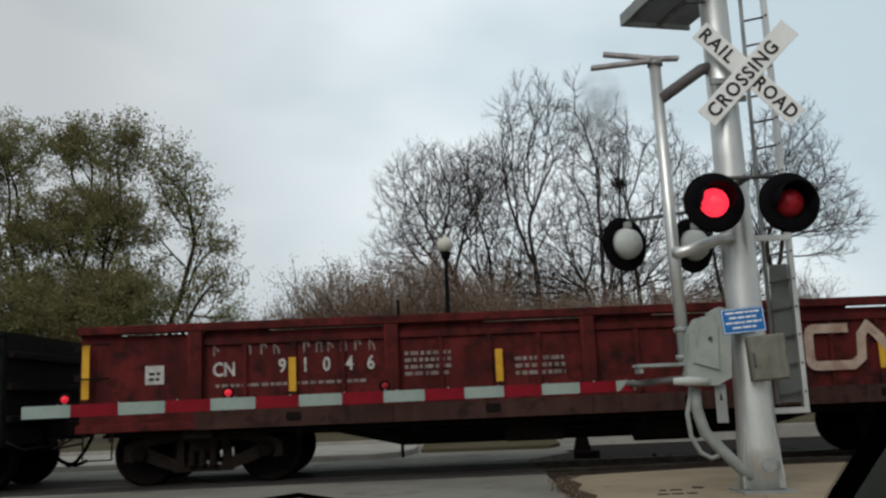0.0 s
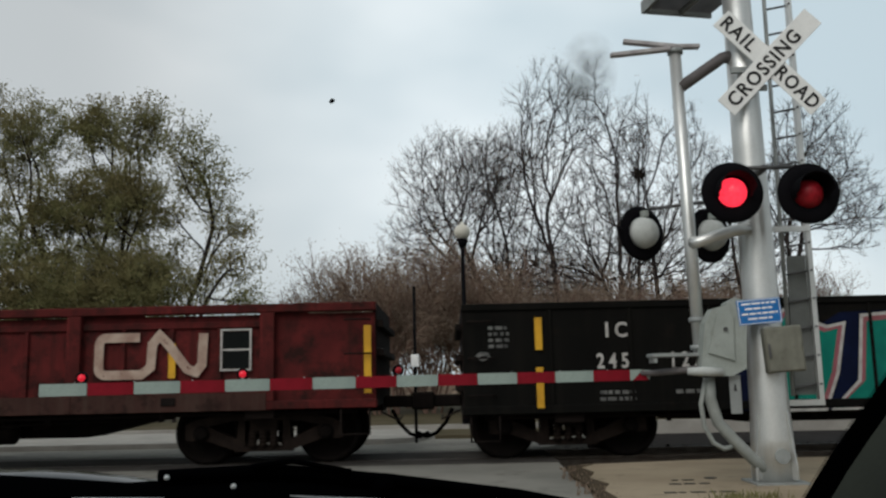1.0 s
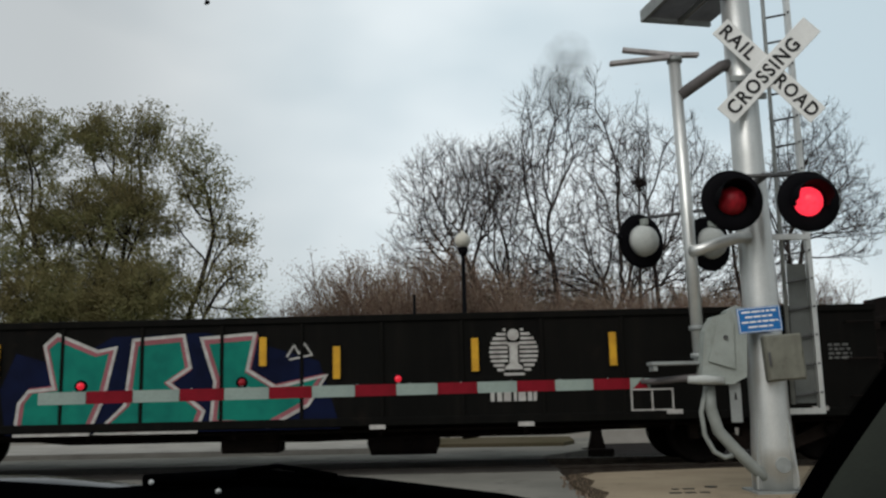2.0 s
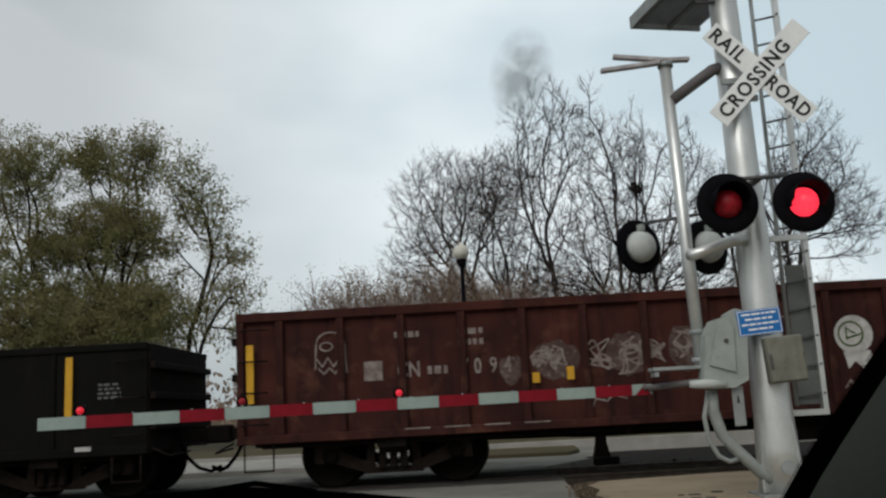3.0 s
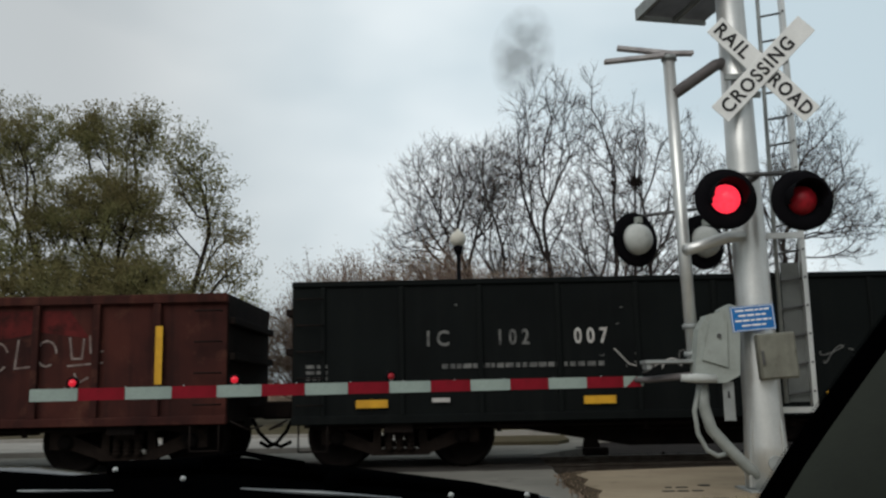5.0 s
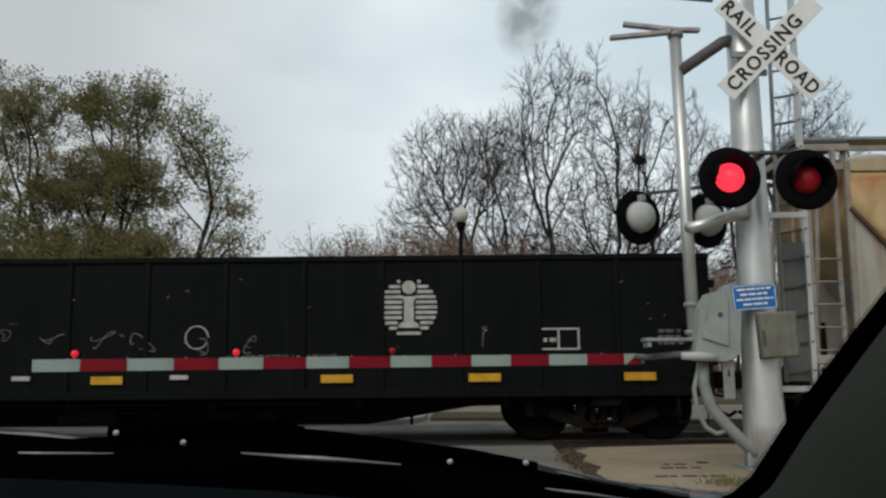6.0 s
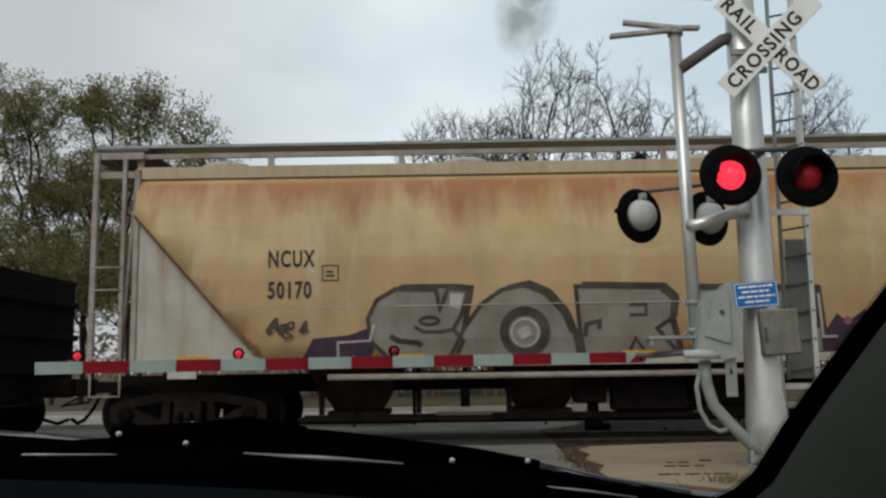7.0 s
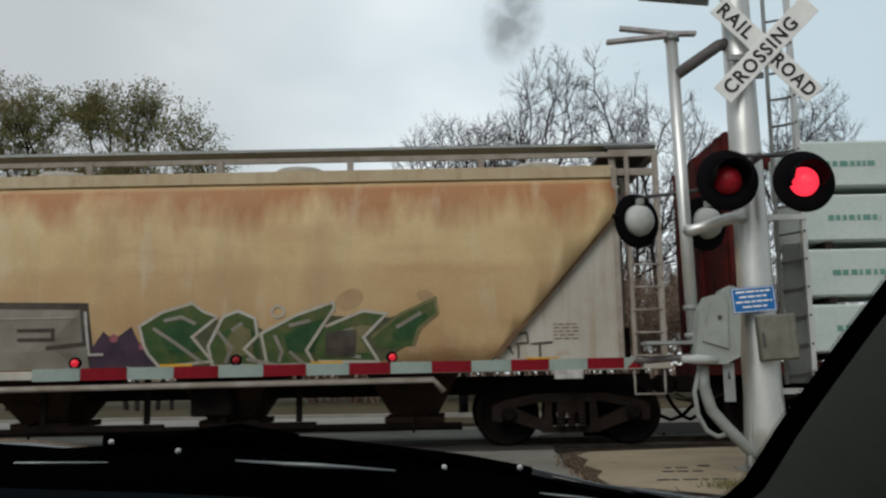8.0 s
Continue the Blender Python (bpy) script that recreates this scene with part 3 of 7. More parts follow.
    for _ in range(3400):
        x, y = rnd.uniform(1.3, 16), rnd.uniform(11.65, 17.0)
        r = rnd.uniform(0.02, 0.05)
        vs = [bm.verts.new((x + rnd.uniform(-r, r) * 1.4, y + rnd.uniform(-r, r) * 1.4, -0.18 + r * k)) for k in (0, 0.1, 0.2, 1.5)]
        for f in ((0, 1, 3), (1, 2, 3), (2, 0, 3)):
            bm.faces.new([vs[i] for i in f])
    ob = new("ballast_stones", mesh_of(bm, "ballast_stones", "ballast"))
    tagged(ob, "dark angular ballast stones beside the rails", "ballast", kind="stuff")


def make_track():
    for y in (TRACK_Y - 0.7175, TRACK_Y + 0.7175):
        prof = [(-0.07, -0.17), (0.07, -0.17), (0.07, -0.155), (0.012, -0.13), (0.012, -0.045), (0.036, -0.035), (0.036, -0.003), (0.028, 0.0), (-0.028, 0.0), (-0.036, -0.003), (-0.036, -0.035), (-0.012, -0.045), (-0.012, -0.13), (-0.07, -0.155)]
        ob = new("rail", mesh_of(prism(B(), [(p[0] + y - TRACK_Y, p[1]) for p in prof], "x", -70, 70), "rail", "rail"))
        ob.matrix_basis = LINE.copy()
        tagged(ob, "rusty steel rail with a worn bright head", "rail", "rails of the track")
    tie = mesh_of(box(B(), -0.11, 0.11, -1.3, 1.3, -0.2, -0.02, 0.01), "tie", "tie")
    for k in range(26):
        ob = new("tie", tie)
        ob.matrix_basis = LINE @ pose(1.55 + 0.53 * k, 0, -0.14)
        tagged(ob, "dark old timber tie half sunk in ballast", "railway tie", "ties under the track")


make_ground()
make_track()


# ---- trees ----
def grow(rnd, p, d, length, r, level, out, tips, spread, lift, kids, shrink, depth, bend=0.16):
    n = 4 if level < 2 else 3
    pts, rad = [p.copy()], [r]
    for i in range(n):
        d = (d + Vector((rnd.gauss(0, bend), rnd.gauss(0, bend), rnd.gauss(0, bend) + lift * 0.15))).normalized()
        p = p + d * length / n
        pts.append(p.copy())
        rad.append(r * (1 - 0.5 * (i + 1) / n))
    out.append((pts, rad, level))
    if level >= depth:
        tips.append((pts[-1].copy(), d))
        tips.append((pts[1].copy(), d))
        return
    for k in range(kids[min(level, len(kids) - 1)]):
        f = rnd.uniform(0.3, 1.0) if k else 1.0
        i = min(int(f * n), n - 1)
        q = pts[i].lerp(pts[i + 1], f * n - i if f < 1 else 1.0)
        side = Vector((rnd.gauss(0, 1), rnd.gauss(0, 1), rnd.gauss(0, 0.6))).normalized()
        nd = (d + side * (spread if k else spread * 0.45) + Vector((0, 0, lift * 0.3))).normalized()
        grow(rnd, q, nd, length * shrink * rnd.uniform(0.75, 1.2), max(rad[i] * 0.66, 0.006), level + 1, out, tips, spread, lift, kids, shrink, depth, bend)


def limb_mesh(name, limbs, material, thin=0.008):
    verts, faces = [], []
    for pts, rad, level in limbs:
        seg = 8 if level == 0 else (5 if level < 3 else 3)
        base = len(verts)
        for i, p in enumerate(pts):
            d = (pts[min(i + 1, len(pts) - 1)] - pts[max(i - 1, 0)]).normalized()
            a = d.orthogonal().normalized()
            b = d.cross(a)
            r = max(rad[i], thin)
            verts += [tuple(p + (a * math.cos(2 * math.pi * k / seg) + b * math.sin(2 * math.pi * k / seg)) * r) for k in range(seg)]
        for i in range(len(pts) - 1):
            for k in range(seg):
                o = base + i * seg
                faces.append((o + k, o + (k + 1) % seg, o + seg + (k + 1) % seg, o + seg + k))
    me = bpy.data.meshes.new(name)
    me.from_pydata(verts, [], faces)
    me.materials.append(M[material])
    me.shade_smooth()
    return me


def leaf_mesh(name, tips, rnd, each, size, spread, material):
    verts, faces = [], []
    for p, d in tips:
        for _ in range(each):
            c = p + Vector((rnd.gauss(0, spread), rnd.gauss(0, spread), rnd.gauss(0, spread * 0.8)))
            u = Vector((rnd.gauss(0, 1), rnd.gauss(0, 1), rnd.gauss(0, 1))).normalized()
            w = u.orthogonal().normalized() * size * rnd.uniform(0.25, 0.45)
            u = u * size * rnd.uniform(0.6, 1.3)
            o = len(verts)
            verts += [tuple(c - u), tuple(c + w), tuple(c + u), tuple(c - w)]
            faces.append((o, o + 1, o + 2, o + 3))
    me = bpy.data.meshes.new(name)
    me.from_pydata(verts, [], faces)
    me.materials.append(M[material])
    return me


def tree(seed, x, y, height, label, leafy=None, lean=(0, 0), r=0.2, spread=0.75, lift=0.3, kids=(5, 4, 4, 3), shrink=0.68, depth=4, stems=1, wood="bark", trunk_part=0.36, thin=0.010, each=4, leaf_size=0.11, leaf_spread=0.3, leaf="leaf", name="tree", category="tree", lowest=0.0, slim=1.0, bend=0.16):
    rnd = random.Random(seed)
    ob = thing(name, label, category, "trees behind the track", at=pose(x, y, 0.06))
    limbs, tips = [], []
    for s in range(stems):
        a = rnd.uniform(0, 6.28)
        o = Vector((0.4 * math.cos(a), 0.4 * math.sin(a), 0)) * (stems > 1) * rnd.uniform(0.2, 1.4)
        d = Vector((lean[0] + rnd.gauss(0, 0.12) + 0.5 * o.x, lean[1] + rnd.gauss(0, 0.1) + 0.3 * o.y, 1)).normalized()
        grow(rnd, o, d, height * trunk_part, r * rnd.uniform(0.75, 1.1), 0, limbs, tips, spread, lift, kids, shrink, depth, bend)
    top = max(p.z for pts, _, _ in limbs for p in pts)
    k = height / top
    for pts, _, _ in limbs:
        for p in pts:
            p.xyz = p.x * k * slim, p.y * k * slim, p.z * k
    tips = [(Vector((p.x * k * slim, p.y * k * slim, p.z * k)), d) for p, d in tips]
    for nm, keep in (("trunk", lambda v: v == 0), ("bough", lambda v: 0 < v < depth), ("brushwood", lambda v: v >= depth)):
        got = [q for q in limbs if keep(q[2])]
        if got:
            o = new(nm, limb_mesh(nm, got, wood, thin))
            o.parent = ob
            if nm != "trunk":
                tagged(o, kind="stuff")
    if leafy:
        tips = [t for t in tips if t[0].z > lowest]
        o = new("crown", leaf_mesh("crown", tips, rnd, each, leaf_size, leaf_spread, leaf))
        o.parent = ob
        tagged(o, kind="stuff")
    return ob


def branching(rnd, base, lumps, trunk, reach=0.42):
    """Nodes and parents of a tree that reaches scattered points of its lumps by short, economical ways."""
    pts = []
    for cx, cz, rx, ry, rz, n in lumps:
        for _ in range(n):
            u = Vector((rnd.gauss(0, 1), rnd.gauss(0, 1), rnd.gauss(0, 1))).normalized() * rnd.random() ** 0.42
            u *= 1 + 0.25 * noise.noise((u.x * 2.1 + cx, u.y * 2.1, u.z * 2.1 + cz))
            pts.append((cx + u.x * rx, base[1] + u.y * ry, cz + u.z * rz))
    stem = []
    way = Vector((sum(q[0] for q in lumps) / len(lumps) - base[0], 0, 0)) * 0.35
    for k in range(7):
        f = k / 6
        stem.append((base[0] + way.x * f * f + rnd.gauss(0, 0.05), base[1] + rnd.gauss(0, 0.05), 0.06 + (trunk - 0.06) * f))
    at = np.array(stem + pts)
    n, m = len(at), len(stem)
    parent, path = [-1] * n, np.zeros(n)
    for k in range(1, m):
        parent[k] = k - 1
        path[k] = path[k - 1] + 0.6 * np.linalg.norm(at[k] - at[k - 1])
    best, frm = np.full(n, 1e9), np.zeros(n, int)

    def offer(k):
        d = np.linalg.norm(at - at[k], axis=1)
        cost = d + reach * (path[k] + d) + np.where(at[:, 2] < at[k, 2] - 0.2, 0.35, 0.0) * d
        got = cost < best
        best[got], frm[got] = cost[got], k
    for k in range(2, m):
        offer(k)
    done = np.zeros(n, bool)
    done[:m] = True
    for _ in range(n - m):
        k = int(np.argmin(np.where(done, 1e9, best)))
        done[k] = True
        parent[k] = int(frm[k])
        path[k] = path[parent[k]] + np.linalg.norm(at[k] - at[parent[k]])
        offer(k)
    return [Vector(p) for p in at], parent


def crown_tree(seed, base, lumps, label, trunk=2.5, thin=0.009, leaf="", each=0, leaf_size=0.06, leaf_spread=0.2, twigs=2, twig_len=0.5, power=0.46, wood="bark", reach=0.42):
    """A tree whose limbs fork out to its lumps, with twigs at the ends and, where it is in leaf, a crown of leaves."""
    rnd = random.Random(seed)
    at, parent = branching(rnd, base, lumps, trunk, reach)
    ob = thing("tree", label, "tree", "trees behind the track", at=pose(base[0], base[1], 0.06))
    home = Vector((base[0], base[1], 0.06))
    at = [p - home for p in at]
    kids = [[] for _ in at]
    for k, p in enumerate(parent):
        if p >= 0:
            kids[p].append(k)
    ends = [0] * len(at)
    order = [0]
    for k in order:
        order += kids[k]
    for k in reversed(order):
        ends[k] = max(1, sum(ends[q] for q in kids[k]))
    for k in order:
        kids[k].sort(key=lambda q: -ends[q])
    # straighten the boughs
    for _ in range(3):
        for k in order[1:]:
            if kids[k] and parent[k] >= 0:
                at[k] = at[k] * 0.4 + (at[parent[k]] + at[kids[k][0]]) * 0.3
    rad = [thin * ends[k] ** power for k in range(len(at))]
    limbs, tips = [], []
    todo = [(0, None)]
    while todo:
        k, before = todo.pop()
        pts, rr, top = [], [], rad[k]
        if before is not None:
            pts, rr = [at[before]], [min(rad[before], rad[k] * 1.25)]
        while True:
            if pts and (at[k] - pts[-1]).length > 0.6:
                gap = (at[k] - pts[-1]).length * 0.07
                pts.append((at[k] + pts[-1]) / 2 + Vector((rnd.gauss(0, gap), rnd.gauss(0, gap), rnd.gauss(0, gap))))
                rr.append((rr[-1] + rad[k]) / 2)
            pts.append(at[k])
            rr.append(rad[k])
            for q in kids[k][1:]:
                todo.append((q, k))
            if not kids[k]:
                break
            k = kids[k][0]
        if len(pts) > 1:
            rr[-1] = thin * 0.8
            limbs.append((pts, rr, 0 if before is None else 1 if top > thin * 3 else 3))
    for k in order[8:]:
        d0 = (at[k] - at[parent[k]]).normalized()
        if not kids[k]:
            tips.append((at[k], d0))
        for _ in range(twigs if not kids[k] else 1 if twigs > 1 else 0):
            d = (d0 + Vector((rnd.gauss(0, 0.5), rnd.gauss(0, 0.5), rnd.gauss(0.3, 0.4)))).normalized()
            ln = twig_len * rnd.uniform(0.5, 1.25)
            mid = at[k] + d * ln * 0.5
            end = mid + (d + Vector((rnd.gauss(0, 0.25), rnd.gauss(0, 0.25), 0.25))).normalized() * ln * 0.5
            limbs.append(([at[k], mid, end], [thin * 0.8, thin * 0.65, thin * 0.45], 4))
            if rnd.random() < 0.7:
                e2 = mid + (d + Vector((rnd.gauss(0, 0.6), rnd.gauss(0, 0.6), rnd.gauss(0.1, 0.5)))).normalized() * ln * 0.4
                limbs.append(([mid, e2], [thin * 0.6, thin * 0.45], 4))
            tips.append((end, d))
    for nm, keep in (("trunk", (0,)), ("bough", (1, 2)), ("brushwood", (3, 4))):
        got = [q for q in limbs if q[2] in keep]
        if got:
            o = new(nm, limb_mesh(nm, got, wood, thin * 0.4))
            o.parent = ob
            if nm != "trunk":
                tagged(o, kind="stuff")
    if leaf:
        o = new("crown", leaf_mesh("crown", tips, rnd, each, leaf_size, leaf_spread, leaf))
        o.parent = ob
        tagged(o, kind="stuff")
    return ob


def make_trees():
    olive = "tall willow-like tree with thinning olive leaves"
    for seed, base, lumps, each in (
            (9, (-15.2, 29.5), ((-15.3, 9.6, 1.6, 1.5, 1.7, 240), (-14.7, 6.6, 1.7, 1.5, 1.6, 200), (-14.4, 3.8, 1.8, 1.4, 1.5, 140)), 58),
            (3, (-12.6, 29.0), ((-12.45, 9.8, 0.78, 0.8, 0.95, 120), (-12.7, 7.2, 1.8, 1.5, 1.4, 240), (-12.8, 4.4, 1.5, 1.2, 1.6, 130)), 58),
            (14, (-10.9, 28.5), ((-10.8, 9.55, 0.74, 0.8, 1.05, 120), (-11.0, 7.1, 1.5, 1.4, 1.2, 220), (-11.2, 4.6, 1.3, 1.2, 1.4, 100)), 58),
            (8, (-9.7, 28.0), ((-8.9, 8.5, 0.82, 0.8, 1.2, 120), (-8.1, 7.3, 0.8, 0.7, 0.75, 70), (-7.7, 6.2, 0.75, 0.6, 0.4, 40), (-9.3, 6.6, 0.6, 0.6, 0.5, 26)), 30),
            (25, (-10.1, 27.5), ((-10.1, 4.2, 1.05, 0.9, 1.2, 170), (-11.1, 3.6, 1.2, 0.9, 1.1, 130)), 64),
            (21, (-9.2, 27.8), ((-7.5, 4.9, 0.85, 0.7, 0.6, 80), (-8.4, 4.0, 0.8, 0.7, 0.6, 60), (-7.2, 3.9, 0.6, 0.5, 0.55, 44)), 26),
            (26, (-12.9, 27.6), ((-12.9, 4.0, 1.8, 1.0, 1.2, 160), (-14.6, 4.4, 1.3, 1.0, 1.4, 140)), 64),
            (29, (-13.6, 32.0), ((-13.4, 6.2, 2.6, 1.2, 2.0, 160), (-11.0, 5.2, 1.4, 1.2, 1.6, 70), (-14.4, 4.0, 2.0, 1.0, 1.6, 110)), 58)):
        crown_tree(seed, base, lumps, olive, trunk=1.6, thin=0.011, leaf="leaf", each=each, leaf_size=0.060, leaf_spread=0.155, twigs=1, twig_len=0.5, power=0.42)
    bare = "bare dark-barked tree with a spreading crown of fine twigs"
    for seed, base, lumps in (
            (31, (4.3, 34.0), ((3.6, 11.1, 1.7, 1.6, 2.5, 380), (2.5, 9.6, 1.6, 1.4, 1.5, 200), (3.7, 8.0, 1.2, 1.2, 1.8, 130))),
            (32, (5.4, 34.6), ((6.0, 9.9, 1.8, 1.7, 2.4, 360), (5.4, 12.6, 0.45, 0.45, 1.5, 34), (6.4, 7.4, 1.6, 1.2, 2.0, 220))),
            (33, (3.2, 33.2), ((-0.5, 8.6, 2.1, 1.8, 2.1, 620), (-1.2, 6.4, 1.9, 1.4, 1.4, 320), (1.2, 8.6, 1.5, 1.4, 2.2, 320))),
            (34, (2.4, 36.0), ((1.6, 9.2, 1.8, 1.5, 2.3, 340), (1.6, 6.4, 2.3, 1.5, 2.0, 380))),
            (35, (7.8, 35.2), ((7.2, 10.6, 1.0, 1.2, 2.2, 140), (9.1, 9.8, 1.3, 1.2, 2.3, 220), (7.8, 6.9, 1.9, 1.4, 1.8, 260))),
            (36, (12.7, 36.0), ((14.5, 9.9, 1.9, 1.4, 2.7, 640), (15.9, 7.8, 1.5, 1.2, 2.0, 360), (13.0, 8.2, 1.4, 1.0, 2.3, 320))),
            (40, (11.2, 37.0), ((11.0, 8.6, 1.5, 1.2, 2.6, 320), (12.6, 6.4, 1.6, 1.2, 1.8, 220))),
            (37, (6.5, 37.4), ((6.0, 7.4, 2.2, 1.5, 2.6, 420), (9.6, 7.0, 2.2, 1.5, 2.4, 300), (3.6, 6.6, 2.2, 1.5, 2.2, 340))),
            (38, (8.8, 38.6), ((7.6, 5.6, 3.0, 1.5, 2.0, 420), (11.8, 5.8, 2.6, 1.5, 2.0, 320), (3.4, 5.2, 2.6, 1.4, 1.8, 320)))):
        crown_tree(seed, base, lumps, bare, trunk=2.3, thin=0.0100, leaf="leaf_dry", each=2, leaf_size=0.032, leaf_spread=0.16, twigs=4, twig_len=0.52, power=0.40, reach=0.5)
    shrub = "dense red-brown leafless shrub"
    for seed, x, y, h in ((51, -4.0, 32, 6.2), (52, -2.6, 31, 6.9), (53, -1.0, 31.5, 6.6), (54, 0.9, 30.5, 5.8), (55, 3.0, 30.5, 5.2), (56, 5.4, 31, 5.2), (57, -5.2, 33, 5.0), (58, 8.4, 31.5, 5.0), (61, -4.6, 38, 6.4), (62, -2.2, 39, 7.0), (63, 0.4, 38, 7.2), (64, 3.0, 40, 7.4), (65, 5.6, 39, 7.2), (66, 8.4, 40, 7.0), (67, 11.4, 39, 6.6), (68, 15.0, 40, 6.4)):
        tree(seed, x, y, h, shrub, leafy=True, stems=8, r=0.05, spread=0.75, lift=0.2, kids=(5, 4, 4), depth=3, wood="twig", thin=0.011, trunk_part=0.34, each=16, leaf_size=0.045, leaf_spread=0.20, bend=0.12, leaf="leaf_dry", name="shrub", category="shrub")
    nest = thing("bird_nest", "dark round nest of twigs in a bare tree", "bird nest", at=pose(7.05, 34.6, 9.2))
    rnd = random.Random(4)
    limbs = []
    for _ in range(160):
        c = Vector((rnd.gauss(0, 0.13), rnd.gauss(0, 0.13), rnd.gauss(0, 0.10)))
        d = Vector((rnd.gauss(0, 1), rnd.gauss(0, 1), rnd.gauss(0, 0.4))).normalized() * 0.16
        limbs.append(([c - d, c + d], [0.014, 0.012], 3))
    o = new("brushwood", limb_mesh("brushwood", limbs, "bark"))
    o.parent = nest
    limbs = []
    bm = B()
    tube(bm, [(-0.1, 0.2, -9.2), (-0.25, 0.15, -6), (-0.1, 0.1, -2.5), (0, 0.0, -0.05), (0.12, 0, 1.6)], [0.12, 0.09, 0.06, 0.04, 0.012], 6)
    part("branch", bm, "bark", nest)
    # far woods
    rnd = random.Random(9)
    verts, faces = [], []
    for _ in range(15000):
        x, y = rnd.uniform(-150, 150), rnd.uniform(90, 130)
        z = abs(rnd.gauss(0, 2.4 + 1.2 * math.sin(x * 0.11) + 0.8 * math.sin(x * 0.31)))
        s = rnd.uniform(0.3, 0.7)
        o = len(verts)
        a = Vector((rnd.gauss(0, 1), rnd.gauss(0, 1), rnd.gauss(0, 1))).normalized()
        b = a.orthogonal().normalized()
        c = Vector((x, y, z))
        verts += [tuple(c - a * s), tuple(c + b * s * 0.5), tuple(c + a * s), tuple(c - b * s * 0.5)]
        faces.append((o, o + 1, o + 2, o + 3))
    me = bpy.data.meshes.new("far_woods")
    me.from_pydata(verts, [], faces)
    me.materials.append(M["leaf_dry"])
    tagged(new("far_woods", me), "far low line of autumn woods", "woods", kind="stuff")


make_trees()


# ---- the street lamp beyond the track ----
def make_globe_lamp():
    ob = thing("street_lamp", "dark slender lamp post with a pale globe", "street lamp", at=pose(-0.03, 21.6, 0.10))
    bm = B()
    tube(bm, [(0, 0, 0), (0, 0, 0.5), (0, 0, 0.55), (0, 0, 4.4)], [0.12, 0.12, 0.07, 0.05], 12)
    part("post", bm, "black_plate", ob)
    part("collar", lathe(B(), [(0.06, 4.32), (0.11, 4.40), (0.13, 4.50), (0.10, 4.54)], (0, 0, 0), "z", 16), "black_plate", ob)
    prof = [(0.20 * math.cos(radians(a)), 4.70 + 0.20 * math.sin(radians(a))) for a in range(-70, 71, 14)]
    part("globe", lathe(B(), prof + [(0.05, 4.90), (0.03, 4.96)], (0, 0, 0), "z", 20), "globe", ob, "frosted pale globe")


make_globe_lamp()


def make_marker():
    """A slim post with a small white box, beyond the track."""
    ob = thing("marker_post", "slim dark post with a small white box", "marker post", at=pose(MARK[0], MARK[1], -0.03))
    part("post", tube(B(), [(0, 0, 0), (0, 0, 3.05)], 0.03, 8), "black_plate", ob)
    part("box", box(B(), -0.08, 0.08, -0.06, -0.02, 1.46, 1.70, 0.01), "white_sheet", ob, "small white box on the post")


MARK = (-1.02, 17.5)
make_marker()


def make_stub():
    """A stubby dark post on a broad foot, beyond the track."""
    ob = thing("track_stand", "stubby dark stand with a pale plate beyond the track", "track stand", at=pose(2.42, 17.3, -0.165))
    part("foot", box(B(), -0.30, 0.30, -0.22, 0.22, 0.0, 0.14, 0.02), "steel", ob)
    part("post", prism(B(), [(-0.16, 0.142), (0.16, 0.142), (0.10, 0.40), (0.08, 1.15), (-0.08, 1.15), (-0.10, 0.40)], "y", -0.09, 0.09), "steel", ob)
    part("plate", box(B(), -0.11, -0.03, -0.115, -0.095, 0.62, 0.86, 0.004), "pale_back", ob, "small pale plate")


make_stub()


# ---- the crossing signal ----
SPIN = []       # (part, its pose, lit first?) for the lamps that blink in turn


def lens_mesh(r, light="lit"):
    """A round lens unit that glows on its front half only; turned about the upright axis, it imitates blinking."""
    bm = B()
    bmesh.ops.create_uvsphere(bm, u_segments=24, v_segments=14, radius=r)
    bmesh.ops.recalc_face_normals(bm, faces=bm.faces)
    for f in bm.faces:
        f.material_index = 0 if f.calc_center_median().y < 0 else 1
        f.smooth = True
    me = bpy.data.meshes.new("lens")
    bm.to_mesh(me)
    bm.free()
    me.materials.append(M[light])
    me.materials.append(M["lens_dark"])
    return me


